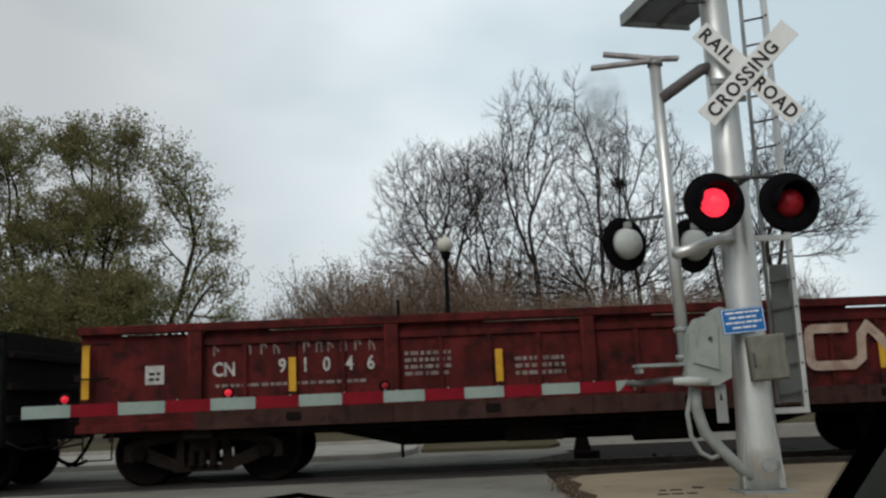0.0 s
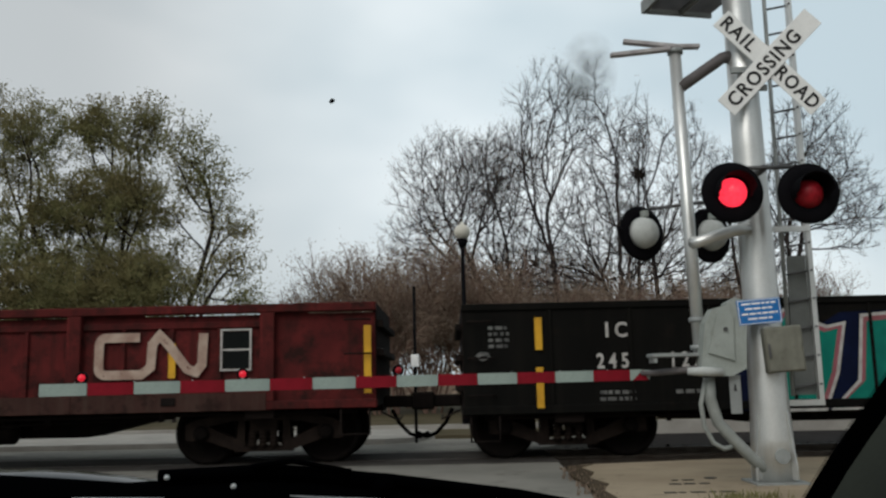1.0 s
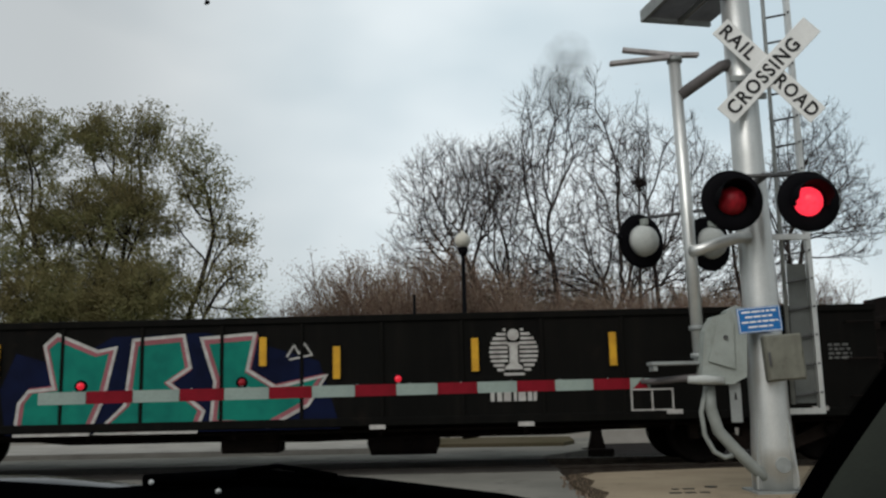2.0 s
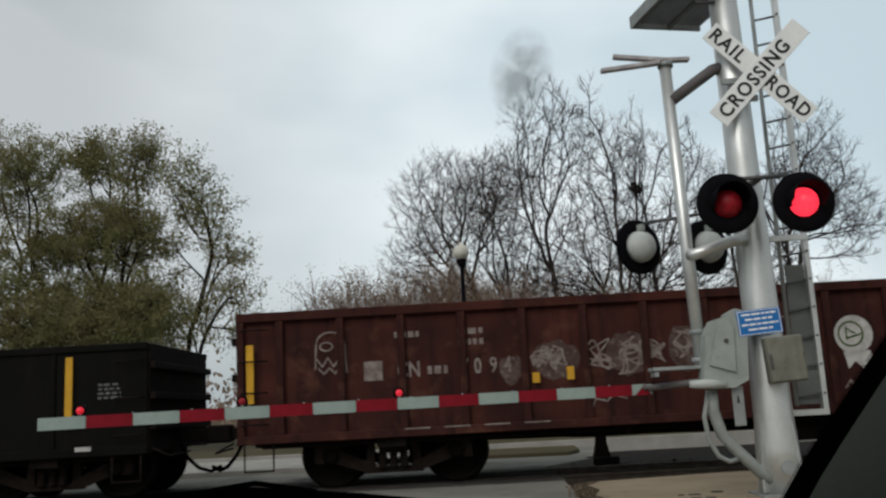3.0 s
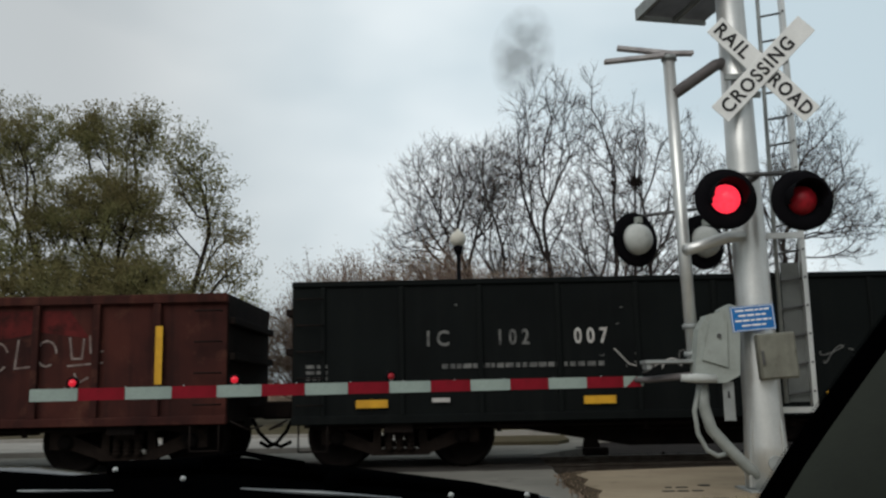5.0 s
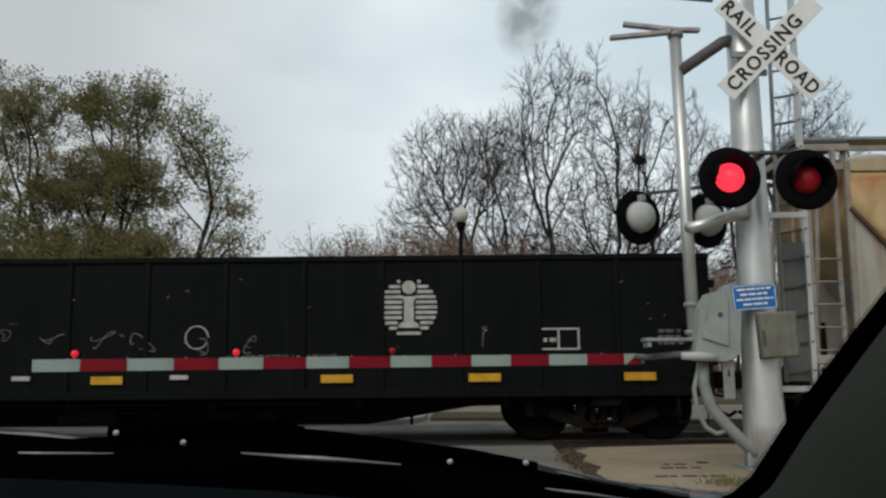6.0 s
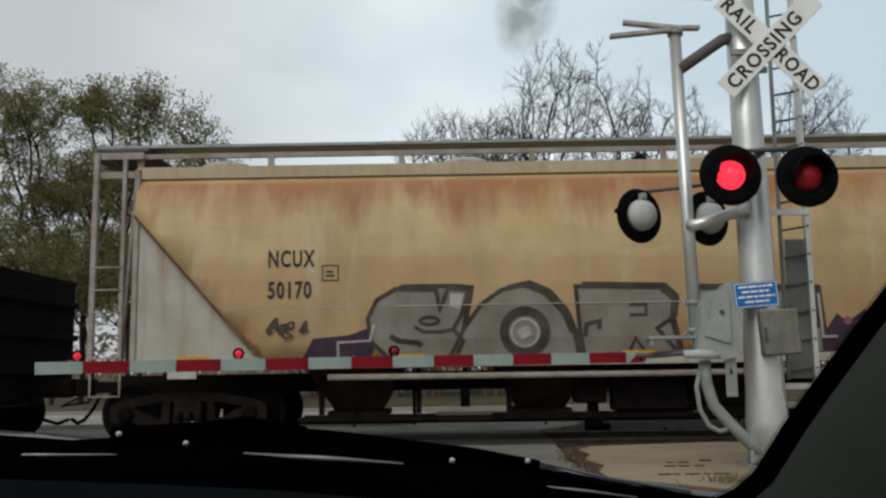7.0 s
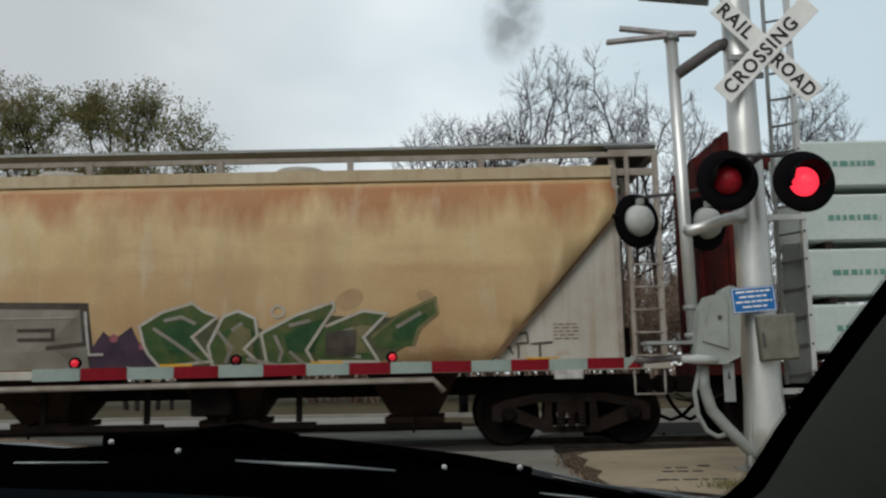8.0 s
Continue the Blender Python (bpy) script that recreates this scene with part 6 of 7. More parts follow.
def dark_gondola(s0, marked=True):
    ribs = [0.44 + 1.1 * k for k in range(0, 15)]
    z1 = 2.63 if marked else 2.25
    car = gondola("gondola_car", "near-black high-sided gondola car with an emblem" if marked else "near-black low gondola car at the train's front", s0, 16.05, 0.66, z1, "dark_paint", ribs, 0.07, 0.035, 0.08, 0.22 if marked else 0.44, slope=(1.5, 3.4) if marked else (1.6, 2.8))
    y, rnd = -1.47, random.Random(14)
    if not marked:
        return
    writing("I C", 0.30, "faint_dark", car, on_side(1.88, 1.70, y), wide=0.9)
    writing("1 0 2", 0.30, "faint_dark", car, on_side(2.86, 1.70, y), wide=0.76)
    writing("0 0 7", 0.30, "white_paint", car, on_side(3.95, 1.70, y), wide=0.76)
    round_logo(car, 11.82, 1.90, 0.40, y)
    frame_box(car, 13.63, 14.19, 1.30, 1.58, y, 0.025, split="v")
    part("small_writing", bars(B(), 13.7, 13.88, 1.4, 1.5, 1, y, rnd), "white_paint", car)
    for x in (0.9, 4.05, 7.40, 10.6, 12.65, 14.8):
        reflector(car, x, x + 0.44, 0.86, 0.97, -1.505)
    for x in (1.95, 6.3, 8.5):
        part("small_plate", box(B(), x, x + 0.25, -1.512, -1.506, 0.92, 0.98), "white_paint", car)
    writing("FOR CROSSTIE LOADING", 0.13, "faint_dark", car, on_side(9.2, 1.16, y), wide=1.0, spacing=1.12)
    for k in range(26):
        x0, z0 = rnd.uniform(0.8, 15.4), rnd.uniform(1.2, 2.4)
        part("scuff", scribble(B(), x0, x0 + rnd.uniform(0.05, 0.2), z0, z0 + rnd.uniform(0.03, 0.1), 0.012, y, rnd, 4), "faint_dark", car)
    part("small_writing", bars(B(), 0.2, 0.5, 1.25, 1.5, 3, y, rnd), "faint_dark", car)
    part("small_writing", bars(B(), 15.3, 15.65, 1.35, 1.6, 3, y, rnd), "faint_dark", car)
    part("small_writing", bars(B(), 2.1, 4.4, 1.38, 1.46, 1, y, rnd, 0.2), "faint_dark", car)
    for x0 in (4.6, 5.2, 5.8, 6.6, 7.3, 7.9, 8.6, 9.3, 12.6):
        part("graffiti", scribble(B(), x0, x0 + 0.5, 1.25, 1.65, 0.014, y, rnd, 6), "faint_dark", car, "thin white scrawl")
    part("graffiti", stroke(B(), [(4.5, 1.62), (4.7, 1.4), (4.95, 1.32), (5.2, 1.42)] + arc(5.3, 1.32, 0.14, 0.14, 180, 20, 8), 0.016, y), "white_paint", car)
    part("graffiti", stroke(B(), arc(8.85, 1.50, 0.16, 0.16, 0, 330, 16), 0.016, y), "white_paint", car)


HOP = [(1.44, 1.16), (1.50, 1.45), (1.545, 1.9), (1.555, 2.4), (1.55, 3.0), (1.52, 3.4), (1.44, 3.72), (1.30, 3.90), (0.95, 4.08), (0.45, 4.20), (0.0, 4.24)]


def hopper_car():
    L = 18.4
    car = rail_car("hopper_car", "rust-stained tan covered hopper car with silver and green graffiti", 66.05, "covered hopper car")
    # barrel: full section between the slope sheets; at the ends the side is cut along the slope
    bm = B()
    x0, x1 = 0.66, L - 0.66

    def section(x):
        """The profile at x: below the slope line it is cut off."""
        e = min(x - x0, x1 - x)
        low = 3.28 - e * (1.85 / 1.63)
        out = []
        for i, (w, z) in enumerate(HOP):
            if z >= low:
                if i and not out:
                    w0, za = HOP[i - 1]
                    k = (low - za) / (z - za)
                    out.append((w0 + (w - w0) * k, max(low, 1.16)))
                out.append((w, z))
        while len(out) < len(HOP):
            out.insert(0, out[0])
        return out[-len(HOP):]
    xs = [x0 + 1.87 * k / 10 for k in range(11)] + [x0 + 1.9 + (x1 - x0 - 3.8) * k / 12 for k in range(13)] + [x1 - 1.87 + 1.87 * k / 10 for k in range(11)]
    rings = []
    for x in xs:
        s = section(x)
        rings.append([bm.verts.new((x, -w, z)) for w, z in s] + [bm.verts.new((x, w, z)) for w, z in s[::-1]])
    for r0, r1 in zip(rings, rings[1:]):
        for k in range(len(r0)):
            f = bm.faces.new((r0[k], r0[(k + 1) % len(r0)], r1[(k + 1) % len(r0)], r1[k]))
            f.smooth = True
    bm.faces.new(rings[0])
    bm.faces.new(rings[-1][::-1])
    bmesh.ops.remove_doubles(bm, verts=bm.verts, dist=0.0005)
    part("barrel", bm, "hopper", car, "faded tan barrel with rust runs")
    for sx in (0, 1):
        X = (lambda x: L - x) if sx else (lambda x: x)
        # whitish end gusset below the slope
        for sy in (-1, 1):
            poly = [(X(0.64), 1.16), (X(2.50), 1.16), (X(2.32), 1.42), (X(0.70), 3.26), (X(0.64), 3.26)]
            a, b = sorted((sy * 1.40, sy * 1.43))
            part("end_gusset", prism(B(), poly, "y", a, b), "cream_dirty", car, "whitish end panel below the slope")
        # brown band puts the shadow along the slope into the colour
        bm = stroke(B(), [(X(0.66), 3.27), (X(2.42), 1.27)], 0.075, -1.47, 0.05)
        part("slope_edge", bm, "shade_and_print_brown", car)
        for y in (-1.42, 1.42):
            a, b = sorted((X(0.02), X(0.10)))
            part("corner_post", box(B(), a, b, y - 0.04, y + 0.04, 1.1, 4.20, 0.01), "post", car)
            a, b = sorted((X(0.44), X(0.50)))
            part("corner_post", box(B(), a, b, y - 0.03, y + 0.03, 1.1, 4.12, 0.008), "post", car)
        a, b = sorted((X(0.62), X(0.70)))
        part("end_stake", box(B(), a, b, -1.46, -1.38, 1.1, 3.95, 0.01), "post", car)
        for k in range(5):
            z = 1.25 + 0.32 * k
            part("rung", tube(B(), [(X(0.06), -1.46, z), (X(0.47), -1.46, z)], 0.013, 6), "post", car)
        for z in (3.88, 4.16):
            part("end_beam", box(B(), min(X(0.02), X(0.72)), max(X(0.02), X(0.72)), -1.42, -1.36, z - 0.05, z + 0.05), "post", car)
        part("end_platform", box(B(), min(X(0.0), X(0.75)), max(X(0.0), X(0.75)), -1.3, 1.3, 4.26, 4.30), "dark_grate", car)
        part("end_beam", box(B(), min(X(0.02), X(0.08)), max(X(0.02), X(0.08)), -1.42, 1.42, 4.1, 4.2), "post", car)
        for y in (-0.9, 0.0, 0.9):
            part("end_pipe", tube(B(), [(X(0.3), y, 1.1), (X(0.45), y, 3.9)], 0.035, 8), "post", car)
        part("end_sheet", prism(B(), [(X(0.72), 3.3), (X(0.78), 3.3), (X(2.45), 1.2), (X(2.38), 1.2)], "y", -1.38, 1.38), "cream_dirty", car)
        stirrup(car, X(0.08) - (0.42 if sx else 0), 1.1, "post", 0.42)
        coupler(car, X(0.0), 1 if sx else -1)
        truck(car, X(1.35))
        part("brake_panel", box(B(), min(X(0.3), X(0.7)), max(X(0.3), X(0.7)), -0.3, 0.3, 1.2, 1.7, 0.02), "steel", car)
    for sy in (-1, 1):
        a, b = sorted((sy * 1.36, sy * 1.50))
        part("side_sill", box(B(), 0.0, L, a, b, 1.06, 1.18, 0.01), "cream_dirty", car)
        y = sy * 0.95
        part("running_board", box(B(), 0.0, L, y - 0.28, y + 0.28, 4.32, 4.36), "galvanised", car, "grey grating walkway along the roof")
        part("hand_rail", box(B(), 0.0, L, sy * 1.30 - 0.03, sy * 1.30 + 0.03, 4.13, 4.20), "post", car)
        for k in range(10):
            x = 0.66 + (L - 1.32) * k / 9
            part("rail_post", box(B(), x - 0.045, x + 0.045, sy * 1.33 - 0.02, sy * 1.33 + 0.02, 3.86, 4.19), "post", car)
    for k in range(5):
        x = 1.6 + 3.8 * k
        part("roof_hatch", lathe(B(), [(0.42, 4.15), (0.42, 4.27), (0.36, 4.31)], (x, 0, 0), "z", 20), "cream_dirty", car)
    part("eave_strip", box(B(), 0.66, L - 0.66, -1.425, -1.385, 3.81, 3.98), "eave_cream", car)
    # hopper bays and their gates
    for x in (3.72, 6.47, 9.25, 12.05, 14.8):
        bm = B()
        top = [bm.verts.new((x + a * 0.72, b * 1.15, 1.16)) for a, b in ((-1, -1), (1, -1), (1, 1), (-1, 1))]
        low = [bm.verts.new((x + a * 0.34, b * 0.5, 0.44)) for a, b in ((-1, -1), (1, -1), (1, 1), (-1, 1))]
        bm.faces.new(low)
        for i in range(4):
            bm.faces.new((top[i], top[(i + 1) % 4], low[(i + 1) % 4], low[i]))
        part("bay", bm, "bay_rust", car, "rusty discharge bay")
        part("gate", box(B(), x - 0.44, x + 0.44, -0.62, 0.62, 0.34, 0.43, 0.01), "bay_rust", car)
        part("gate_lever", tube(B(), [(x, -0.6, 0.42), (x, -0.95, 0.42), (x, -0.95, 0.22)], 0.02, 6), "steel", car)
    part("air_pipe", tube(B(), [(3.4, -1.40, 0.94), (8.0, -1.40, 0.93), (15.1, -1.40, 0.97), (15.25, -1.40, 0.80)], 0.045, 10), "post", car, "long pale pipe under the sill")
    part("centre_sill", box(B(), 0.0, L, -0.2, 0.2, 0.72, 1.0), "steel", car)
    part("brake_rod", tube(B(), [(2.9, -0.9, 0.32), (15.5, -0.9, 0.30)], 0.055, 10), "steel", car)
    y, rnd = -1.556, random.Random(15)
    writing("NCUX", 0.33, "letter_black", car, on_side(2.57, 2.49, y), wide=0.62, spacing=1.2)
    writing("50170", 0.33, "letter_black", car, on_side(2.57, 2.05, y), wide=0.66, spacing=1.16)
    frame_box(car, 3.34, 3.56, 2.29, 2.50, y - 0.002, 0.014, "dark_spray")
    part("small_writing", bars(B(), 3.39, 3.51, 2.34, 2.45, 2, y, rnd), "dark_spray", car)
    for xa, xb, za, zb, y2 in ((2.48, 2.74, 1.50, 1.80, -1.538), (2.70, 3.0, 1.48, 1.72, -1.534), (2.92, 3.16, 1.52, 1.78, -1.538)):
        part("graffiti", scribble(B(), xa, xb, za, zb, 0.024, y2, rnd, 12), "dark_spray", car, "dark brown scrawl")
    part("small_writing", bars(B(), L - 1.6, L - 1.25, 1.50, 1.75, 5, -1.432, rnd, 0.7), "shade_and_print_brown", car)
    for pts in ([(-2.42, 1.26), (-2.30, 1.52), (-2.18, 1.30)], [(-2.36, 1.38), (-2.2, 1.40)], [(-2.24, 1.56), (-1.98, 1.60), (-1.96, 1.46), (-2.14, 1.44)], [(-2.10, 1.42), (-2.10, 1.24)], [(-1.92, 1.44), (-1.62, 1.46)], [(-1.80, 1.45), (-1.80, 1.24)]):
        part("graffiti", stroke(B(), [(L + px, pz) for px, pz in pts], 0.028, -1.436), "dark_spray", car, "black scrawled tag")
    part("placard", box(B(), 1.18, 1.58, -1.51, -1.50, 0.95, 1.12), "white_paint", car)
    part("placard", box(B(), L - 1.62, L - 1.22, -1.51, -1.50, 0.95, 1.12), "white_paint", car)
    for x in (1.3, 4.3, 7.5, 11.3, 13.4, 16.4):
        part("reflector", box(B(), x, x + 0.45, -1.506, -1.501, 1.19, 1.25), "yellow", car)

    def skin(x, z, lift=0.0):
        """A point on the barrel's near side."""
        for (w0, za), (w1, zb) in zip(HOP, HOP[1:]):
            if za <= z <= zb:
                return (x, -(w0 + (w1 - w0) * (z - za) / (zb - za)) - lift, z)
        return (x, -1.44 - lift, z)

    def patch(poly, material, lift, label=""):
        """A sprayed field that follows the curved side, creased where the side is."""
        bm = B()
        bm.faces.new([bm.verts.new((px, 0, pz)) for px, pz in poly])
        bmesh.ops.triangulate(bm, faces=bm.faces[:])
        for _, z in HOP[1:5]:
            bmesh.ops.bisect_plane(bm, geom=bm.verts[:] + bm.edges[:] + bm.faces[:], plane_co=(0, 0, z), plane_no=(0, 0, 1))
        for v in bm.verts:
            v.co = skin(v.co.x, v.co.z, lift)
        part("graffiti", bm, material, car, label)

    def line(pts, w, material, lift):
        bm = B()
        fine = []
        for a, b in zip(pts, pts[1:]):
            m = max(1, int((Vector(b) - Vector(a)).length / 0.12))
            fine += [(Vector(a) + (Vector(b) - Vector(a)) * i / m) for i in range(m)]
        fine.append(Vector(pts[-1]))
        rows = [[bm.verts.new(skin(q.x, q.y, lift + 0.0001 * i)) for q in pair] for i, pair in enumerate(sides(fine, w))]
        for r0, r1 in zip(rows, rows[1:]):
            bm.faces.new((r0[0], r0[1], r1[1], r1[0]))
        part("graffiti", bm, material, car)
    for xa, xb, za in ((6.9, 7.35, 0.52), (7.45, 8.5, 0.40), (11.6, 12.2, 0.50)):
        part("valve_box", box(B(), xa, xb, -1.05, -0.6, za, 1.06, 0.03), "steel", car)
        part("valve_lever", tube(B(), [(xa + 0.1, -1.08, 0.95), (xa + 0.14, -1.16, za + 0.2), (xa + 0.34, -1.16, za + 0.18)], 0.016, 6), "steel", car)
    for xa, xb in ((3.0, 4.9), (5.7, 8.6), (9.2, 11.2), (11.8, 13.4)):
        part("gate_rail", box(B(), xa, xb, -0.98, -0.90, 0.30, 0.40, 0.01), "steel", car)
        for x in (xa + 0.25, xb - 0.25):
            part("gate_hanger", box(B(), x - 0.04, x + 0.04, -0.97, -0.91, 0.405, 1.06), "steel", car)
    silver = "silver spray-painted letter shape with dark outline"
    shapes = ([(4.25, 1.2), (4.02, 1.42), (3.97, 1.74), (4.1, 2.0), (4.36, 2.15), (4.93, 2.13), (4.98, 1.84), (5.1, 2.15), (5.38, 2.12), (5.28, 1.78), (5.16, 1.58), (5.3, 1.42), (5.2, 1.2)],
              [(5.12, 1.2), (5.32, 1.6), (5.56, 1.92), (5.85, 2.12), (6.15, 2.18), (6.45, 2.06), (6.7, 1.78), (6.82, 1.5), (6.88, 1.2)],
              [(6.98, 1.2), (6.92, 1.62), (6.88, 2.15), (8.05, 2.12), (8.24, 1.95), (8.2, 1.68), (8.0, 1.55), (8.3, 1.2)],
              [(8.6, 1.2), (8.5, 2.1), (10.2, 2.06), (10.25, 1.55), (9.7, 1.5), (10.3, 1.2)])
    for k, f in enumerate(shapes):
        patch([(px + 0.09, 1.2 + (pz - 1.2) * 1.07) for px, pz in f], "dark_spray", 0.0015 + 0.0003 * k)
        patch(f, "silver_spray", 0.0045 + 0.0005 * k, silver)
        line(f[:-1] if k % 2 else f, 0.06, "dark_spray", 0.009)
    line(arc(6.16, 1.53, 0.29, 0.29, 0, 360, 22), 0.13, "dark_spray", 0.011)
    line(arc(6.16, 1.52, 0.19, 0.19, 0, 360, 18), 0.03, "white_paint", 0.013)
    line(arc(4.83, 1.70, 0.13, 0.05, 0, 360, 12), 0.05, "dark_spray", 0.011)
    line([(4.28, 1.50), (4.4, 1.43), (4.66, 1.40), (4.72, 1.36)], 0.075, "dark_spray", 0.011)
    line([(4.62, 1.62), (4.75, 1.55), (5.02, 1.55), (5.16, 1.58)], 0.05, "dark_spray", 0.0115)
    patch([(6.12, 1.42), (6.05, 1.55), (6.2, 1.62), (6.26, 1.5)], "white_paint", 0.014)
    patch([(5.12, 1.9), (5.13, 2.08), (5.32, 2.06), (5.26, 1.86)], "cream_dirty", 0.0075)
    line([(7.0, 1.45), (7.02, 1.62), (7.2, 1.66), (7.2, 1.55)], 0.06, "dark_spray", 0.012)
    line([(7.62, 1.88), (7.85, 1.88), (7.85, 1.74), (7.62, 1.74)], 0.04, "dark_spray", 0.012)
    line([(7.6, 1.2), (7.7, 1.42), (7.85, 1.2)], 0.05, "dark_spray", 0.011)
    line([(9.3, 1.75), (9.8, 1.75), (9.8, 1.62), (9.3, 1.62)], 0.05, "dark_spray", 0.011)
    line([(8.32, 2.0), (8.5, 1.7), (8.42, 1.5), (8.3, 1.42)], 0.03, "white_paint", 0.012)
    patch([(3.05, 1.2), (3.2, 1.48), (3.7, 1.52), (4.0, 1.62), (4.1, 1.4), (4.0, 1.2)], "purple_spray", 0.004, "dark purple spray patch")
    line([(3.55, 1.2), (3.55, 1.42), (4.0, 1.44), (4.05, 1.66)], 0.03, "white_paint", 0.010)
    patch([(10.3, 1.2), (10.35, 1.5), (10.5, 1.72), (10.65, 1.6), (10.9, 1.78), (11.0, 1.55), (11.3, 1.62), (11.45, 1.2)], "purple_spray", 0.0035, "dark purple spray patch")
    for x, z, r in ((10.65, 1.62, 0.06), (11.05, 1.5, 0.05)):
        patch(arc(x, z, r, r, 0, 360, 10)[:-1], "pink", 0.007)
    greens = ([(11.07, 1.52), (11.01, 1.78), (11.33, 1.97), (11.75, 2.09), (11.91, 1.97), (12.10, 1.89), (11.75, 1.62), (12.02, 1.28), (11.28, 1.21), (11.12, 1.41)],
              [(11.97, 1.49), (12.18, 1.89), (12.39, 1.97), (12.63, 1.86), (12.66, 1.62), (12.47, 1.44), (12.71, 1.21), (12.02, 1.21)],
              [(12.71, 1.65), (13.19, 1.89), (13.72, 2.07), (13.74, 1.99), (13.56, 1.73), (13.34, 1.41), (13.45, 1.21), (12.79, 1.21)],
              [(13.61, 1.73), (14.14, 1.94), (14.46, 1.89), (14.14, 1.57), (14.35, 1.23), (13.50, 1.25), (13.45, 1.41)],
              [(14.25, 1.57), (14.67, 1.89), (15.15, 2.10), (15.17, 1.89), (14.91, 1.68), (14.83, 1.44), (14.35, 1.41)])
    patch([(11.0, 1.2), (11.05, 1.7), (11.6, 1.98), (12.1, 1.84), (12.4, 1.92), (12.8, 1.66), (13.4, 1.9), (14.0, 1.86), (14.5, 1.84), (15.0, 1.96), (14.85, 1.5), (14.5, 1.3), (14.3, 1.2)], "smoky_green", 0.0028, "dull green spray ground")
    for k, f in enumerate(greens):
        patch(f, "green_spray", 0.004 + 0.0006 * k, "dark green spray letter")
        c = Vector((sum(p[0] for p in f) / len(f), sum(p[1] for p in f) / len(f)))
        patch([(c + (Vector(p) - c) * 0.55 + Vector((0.05, -0.03)))[:] for p in f], ("green_deep", "olive_spray")[k % 2], 0.0085 + 0.0003 * k)
        line([*f, f[0]] if k < 3 else f[:6], 0.042, "cream_dirty" if k < 4 else "olive_spray", 0.0115)
    for pts in ([(11.2, 1.75), (11.5, 1.55), (11.9, 1.25)], [(11.35, 1.85), (11.6, 1.9), (11.8, 1.8)], [(12.1, 1.7), (12.3, 1.45), (12.2, 1.25)], [(12.45, 1.8), (12.3, 1.7)], [(12.9, 1.62), (13.0, 1.4), (12.95, 1.25)], [(13.1, 1.75), (13.4, 1.82)], [(13.1, 1.4), (13.3, 1.22)], [(13.7, 1.6), (14.0, 1.7)], [(13.8, 1.35), (14.1, 1.3)], [(14.6, 1.7), (14.95, 1.9)], [(12.5, 1.3), (12.9, 1.22)]):
        line(pts, 0.05, "silver_spray", 0.0135)
    line(arc(12.95, 1.95, 0.09, 0.08, 0, 360, 10), 0.03, "cream_dirty", 0.0135)
    patch([(13.6, 1.32), (13.62, 1.66), (14.05, 1.68), (14.02, 1.30)], "dark_spray", 0.0145)
    for k, (x, z, r) in enumerate(((13.95, 2.10, 0.15), (15.02, 2.12, 0.10))):
        patch([(px, pz + 0.03 * math.sin(9 * px)) for px, pz in arc(x, z, r * 1.3, r, 0, 360, 14)[:-1]], "mauve_spray", 0.003 + 0.0004 * k, "faded mauve spray")
    line([(1.95, 1.915), (3.9, 1.92)], 0.012, "cream_dirty", 0.004)
    line([(4.4, 1.915), (10.1, 1.92)], 0.012, "cream_dirty", 0.0165)
    line([(10.25, 2.0), (10.3, 1.4), (10.5, 1.4)], 0.035, "white_paint", 0.012)


def lumber_car():
    L = 20.0
    car = rail_car("lumber_car", "centre-beam flat car stacked with pale wrapped lumber", 85.25, "flat car")
    part("deck", box(B(), 0, L, -1.45, 1.45, 0.95, 1.12, 0.01), "red_paint", car)
    part("centre_sill", box(B(), 0, L, -0.3, 0.3, 0.62, 0.95), "steel", car)
    for x in (0.15, L - 0.4):
        bm = box(B(), x, x + 0.22, -1.42, 1.42, 1.1, 4.45, 0.02)
        for k in range(3):
            box(bm, x - 0.06, x, -1.3 + k * 1.2, -1.1 + k * 1.2, 1.1, 4.4)
        part("bulkhead", bm, "red_paint", car, "dark red bulkhead")
    part("centre_beam", box(B(), 0.4, L - 0.4, -0.08, 0.08, 4.2, 4.4), "red_paint", car)
    for x in (1.5, L - 1.5):
        truck(car, x)
    coupler(car, 0, -1)
    coupler(car, L, 1)
    rnd = random.Random(17)
    pack = mesh_of(box(B(), 0, 2.38, -1.36, -0.12, 0, 0.68, 0.03), "bundle", "lumber_wrap")
    rungs = mesh_of(box(B(), 0, 0.09, -1.34, -0.15, 0, 0.09), "spacer", "tie")
    for i in range(7):
        for k in range(4):
            x, z = 1.25 + 2.44 * i, 1.24 + 0.79 * k
            o = thing("lumber_bundle", "pale green plastic-wrapped bundle of lumber", "lumber bundle", "wrapped bundles on the flat car")
            o.matrix_basis = LINE @ pose(85.25 + x, 0, z)
            TRAIN.append((o, 85.25 + x))
            w = new("wrap", pack)
            w.parent = o
            part("printing", bars(B(), 0.35, 1.1, 0.30, 0.40, 1, -1.362, rnd, 0.2), "print_teal", o)
            part("printing", bars(B(), 1.5, 2.1, 0.30, 0.40, 1, -1.362, rnd, 0.2), "print_teal", o)
            for dx in (0.3, 2.0):
                s = new("spacer", rungs)
                s.parent = o
                s.matrix_basis = pose(dx, 0, -0.1)


dark_gondola(-22.3, False)
red_gondola()
black_gondola()
brown_gondola()
dark_gondola(48.6)
hopper_car()
lumber_car()


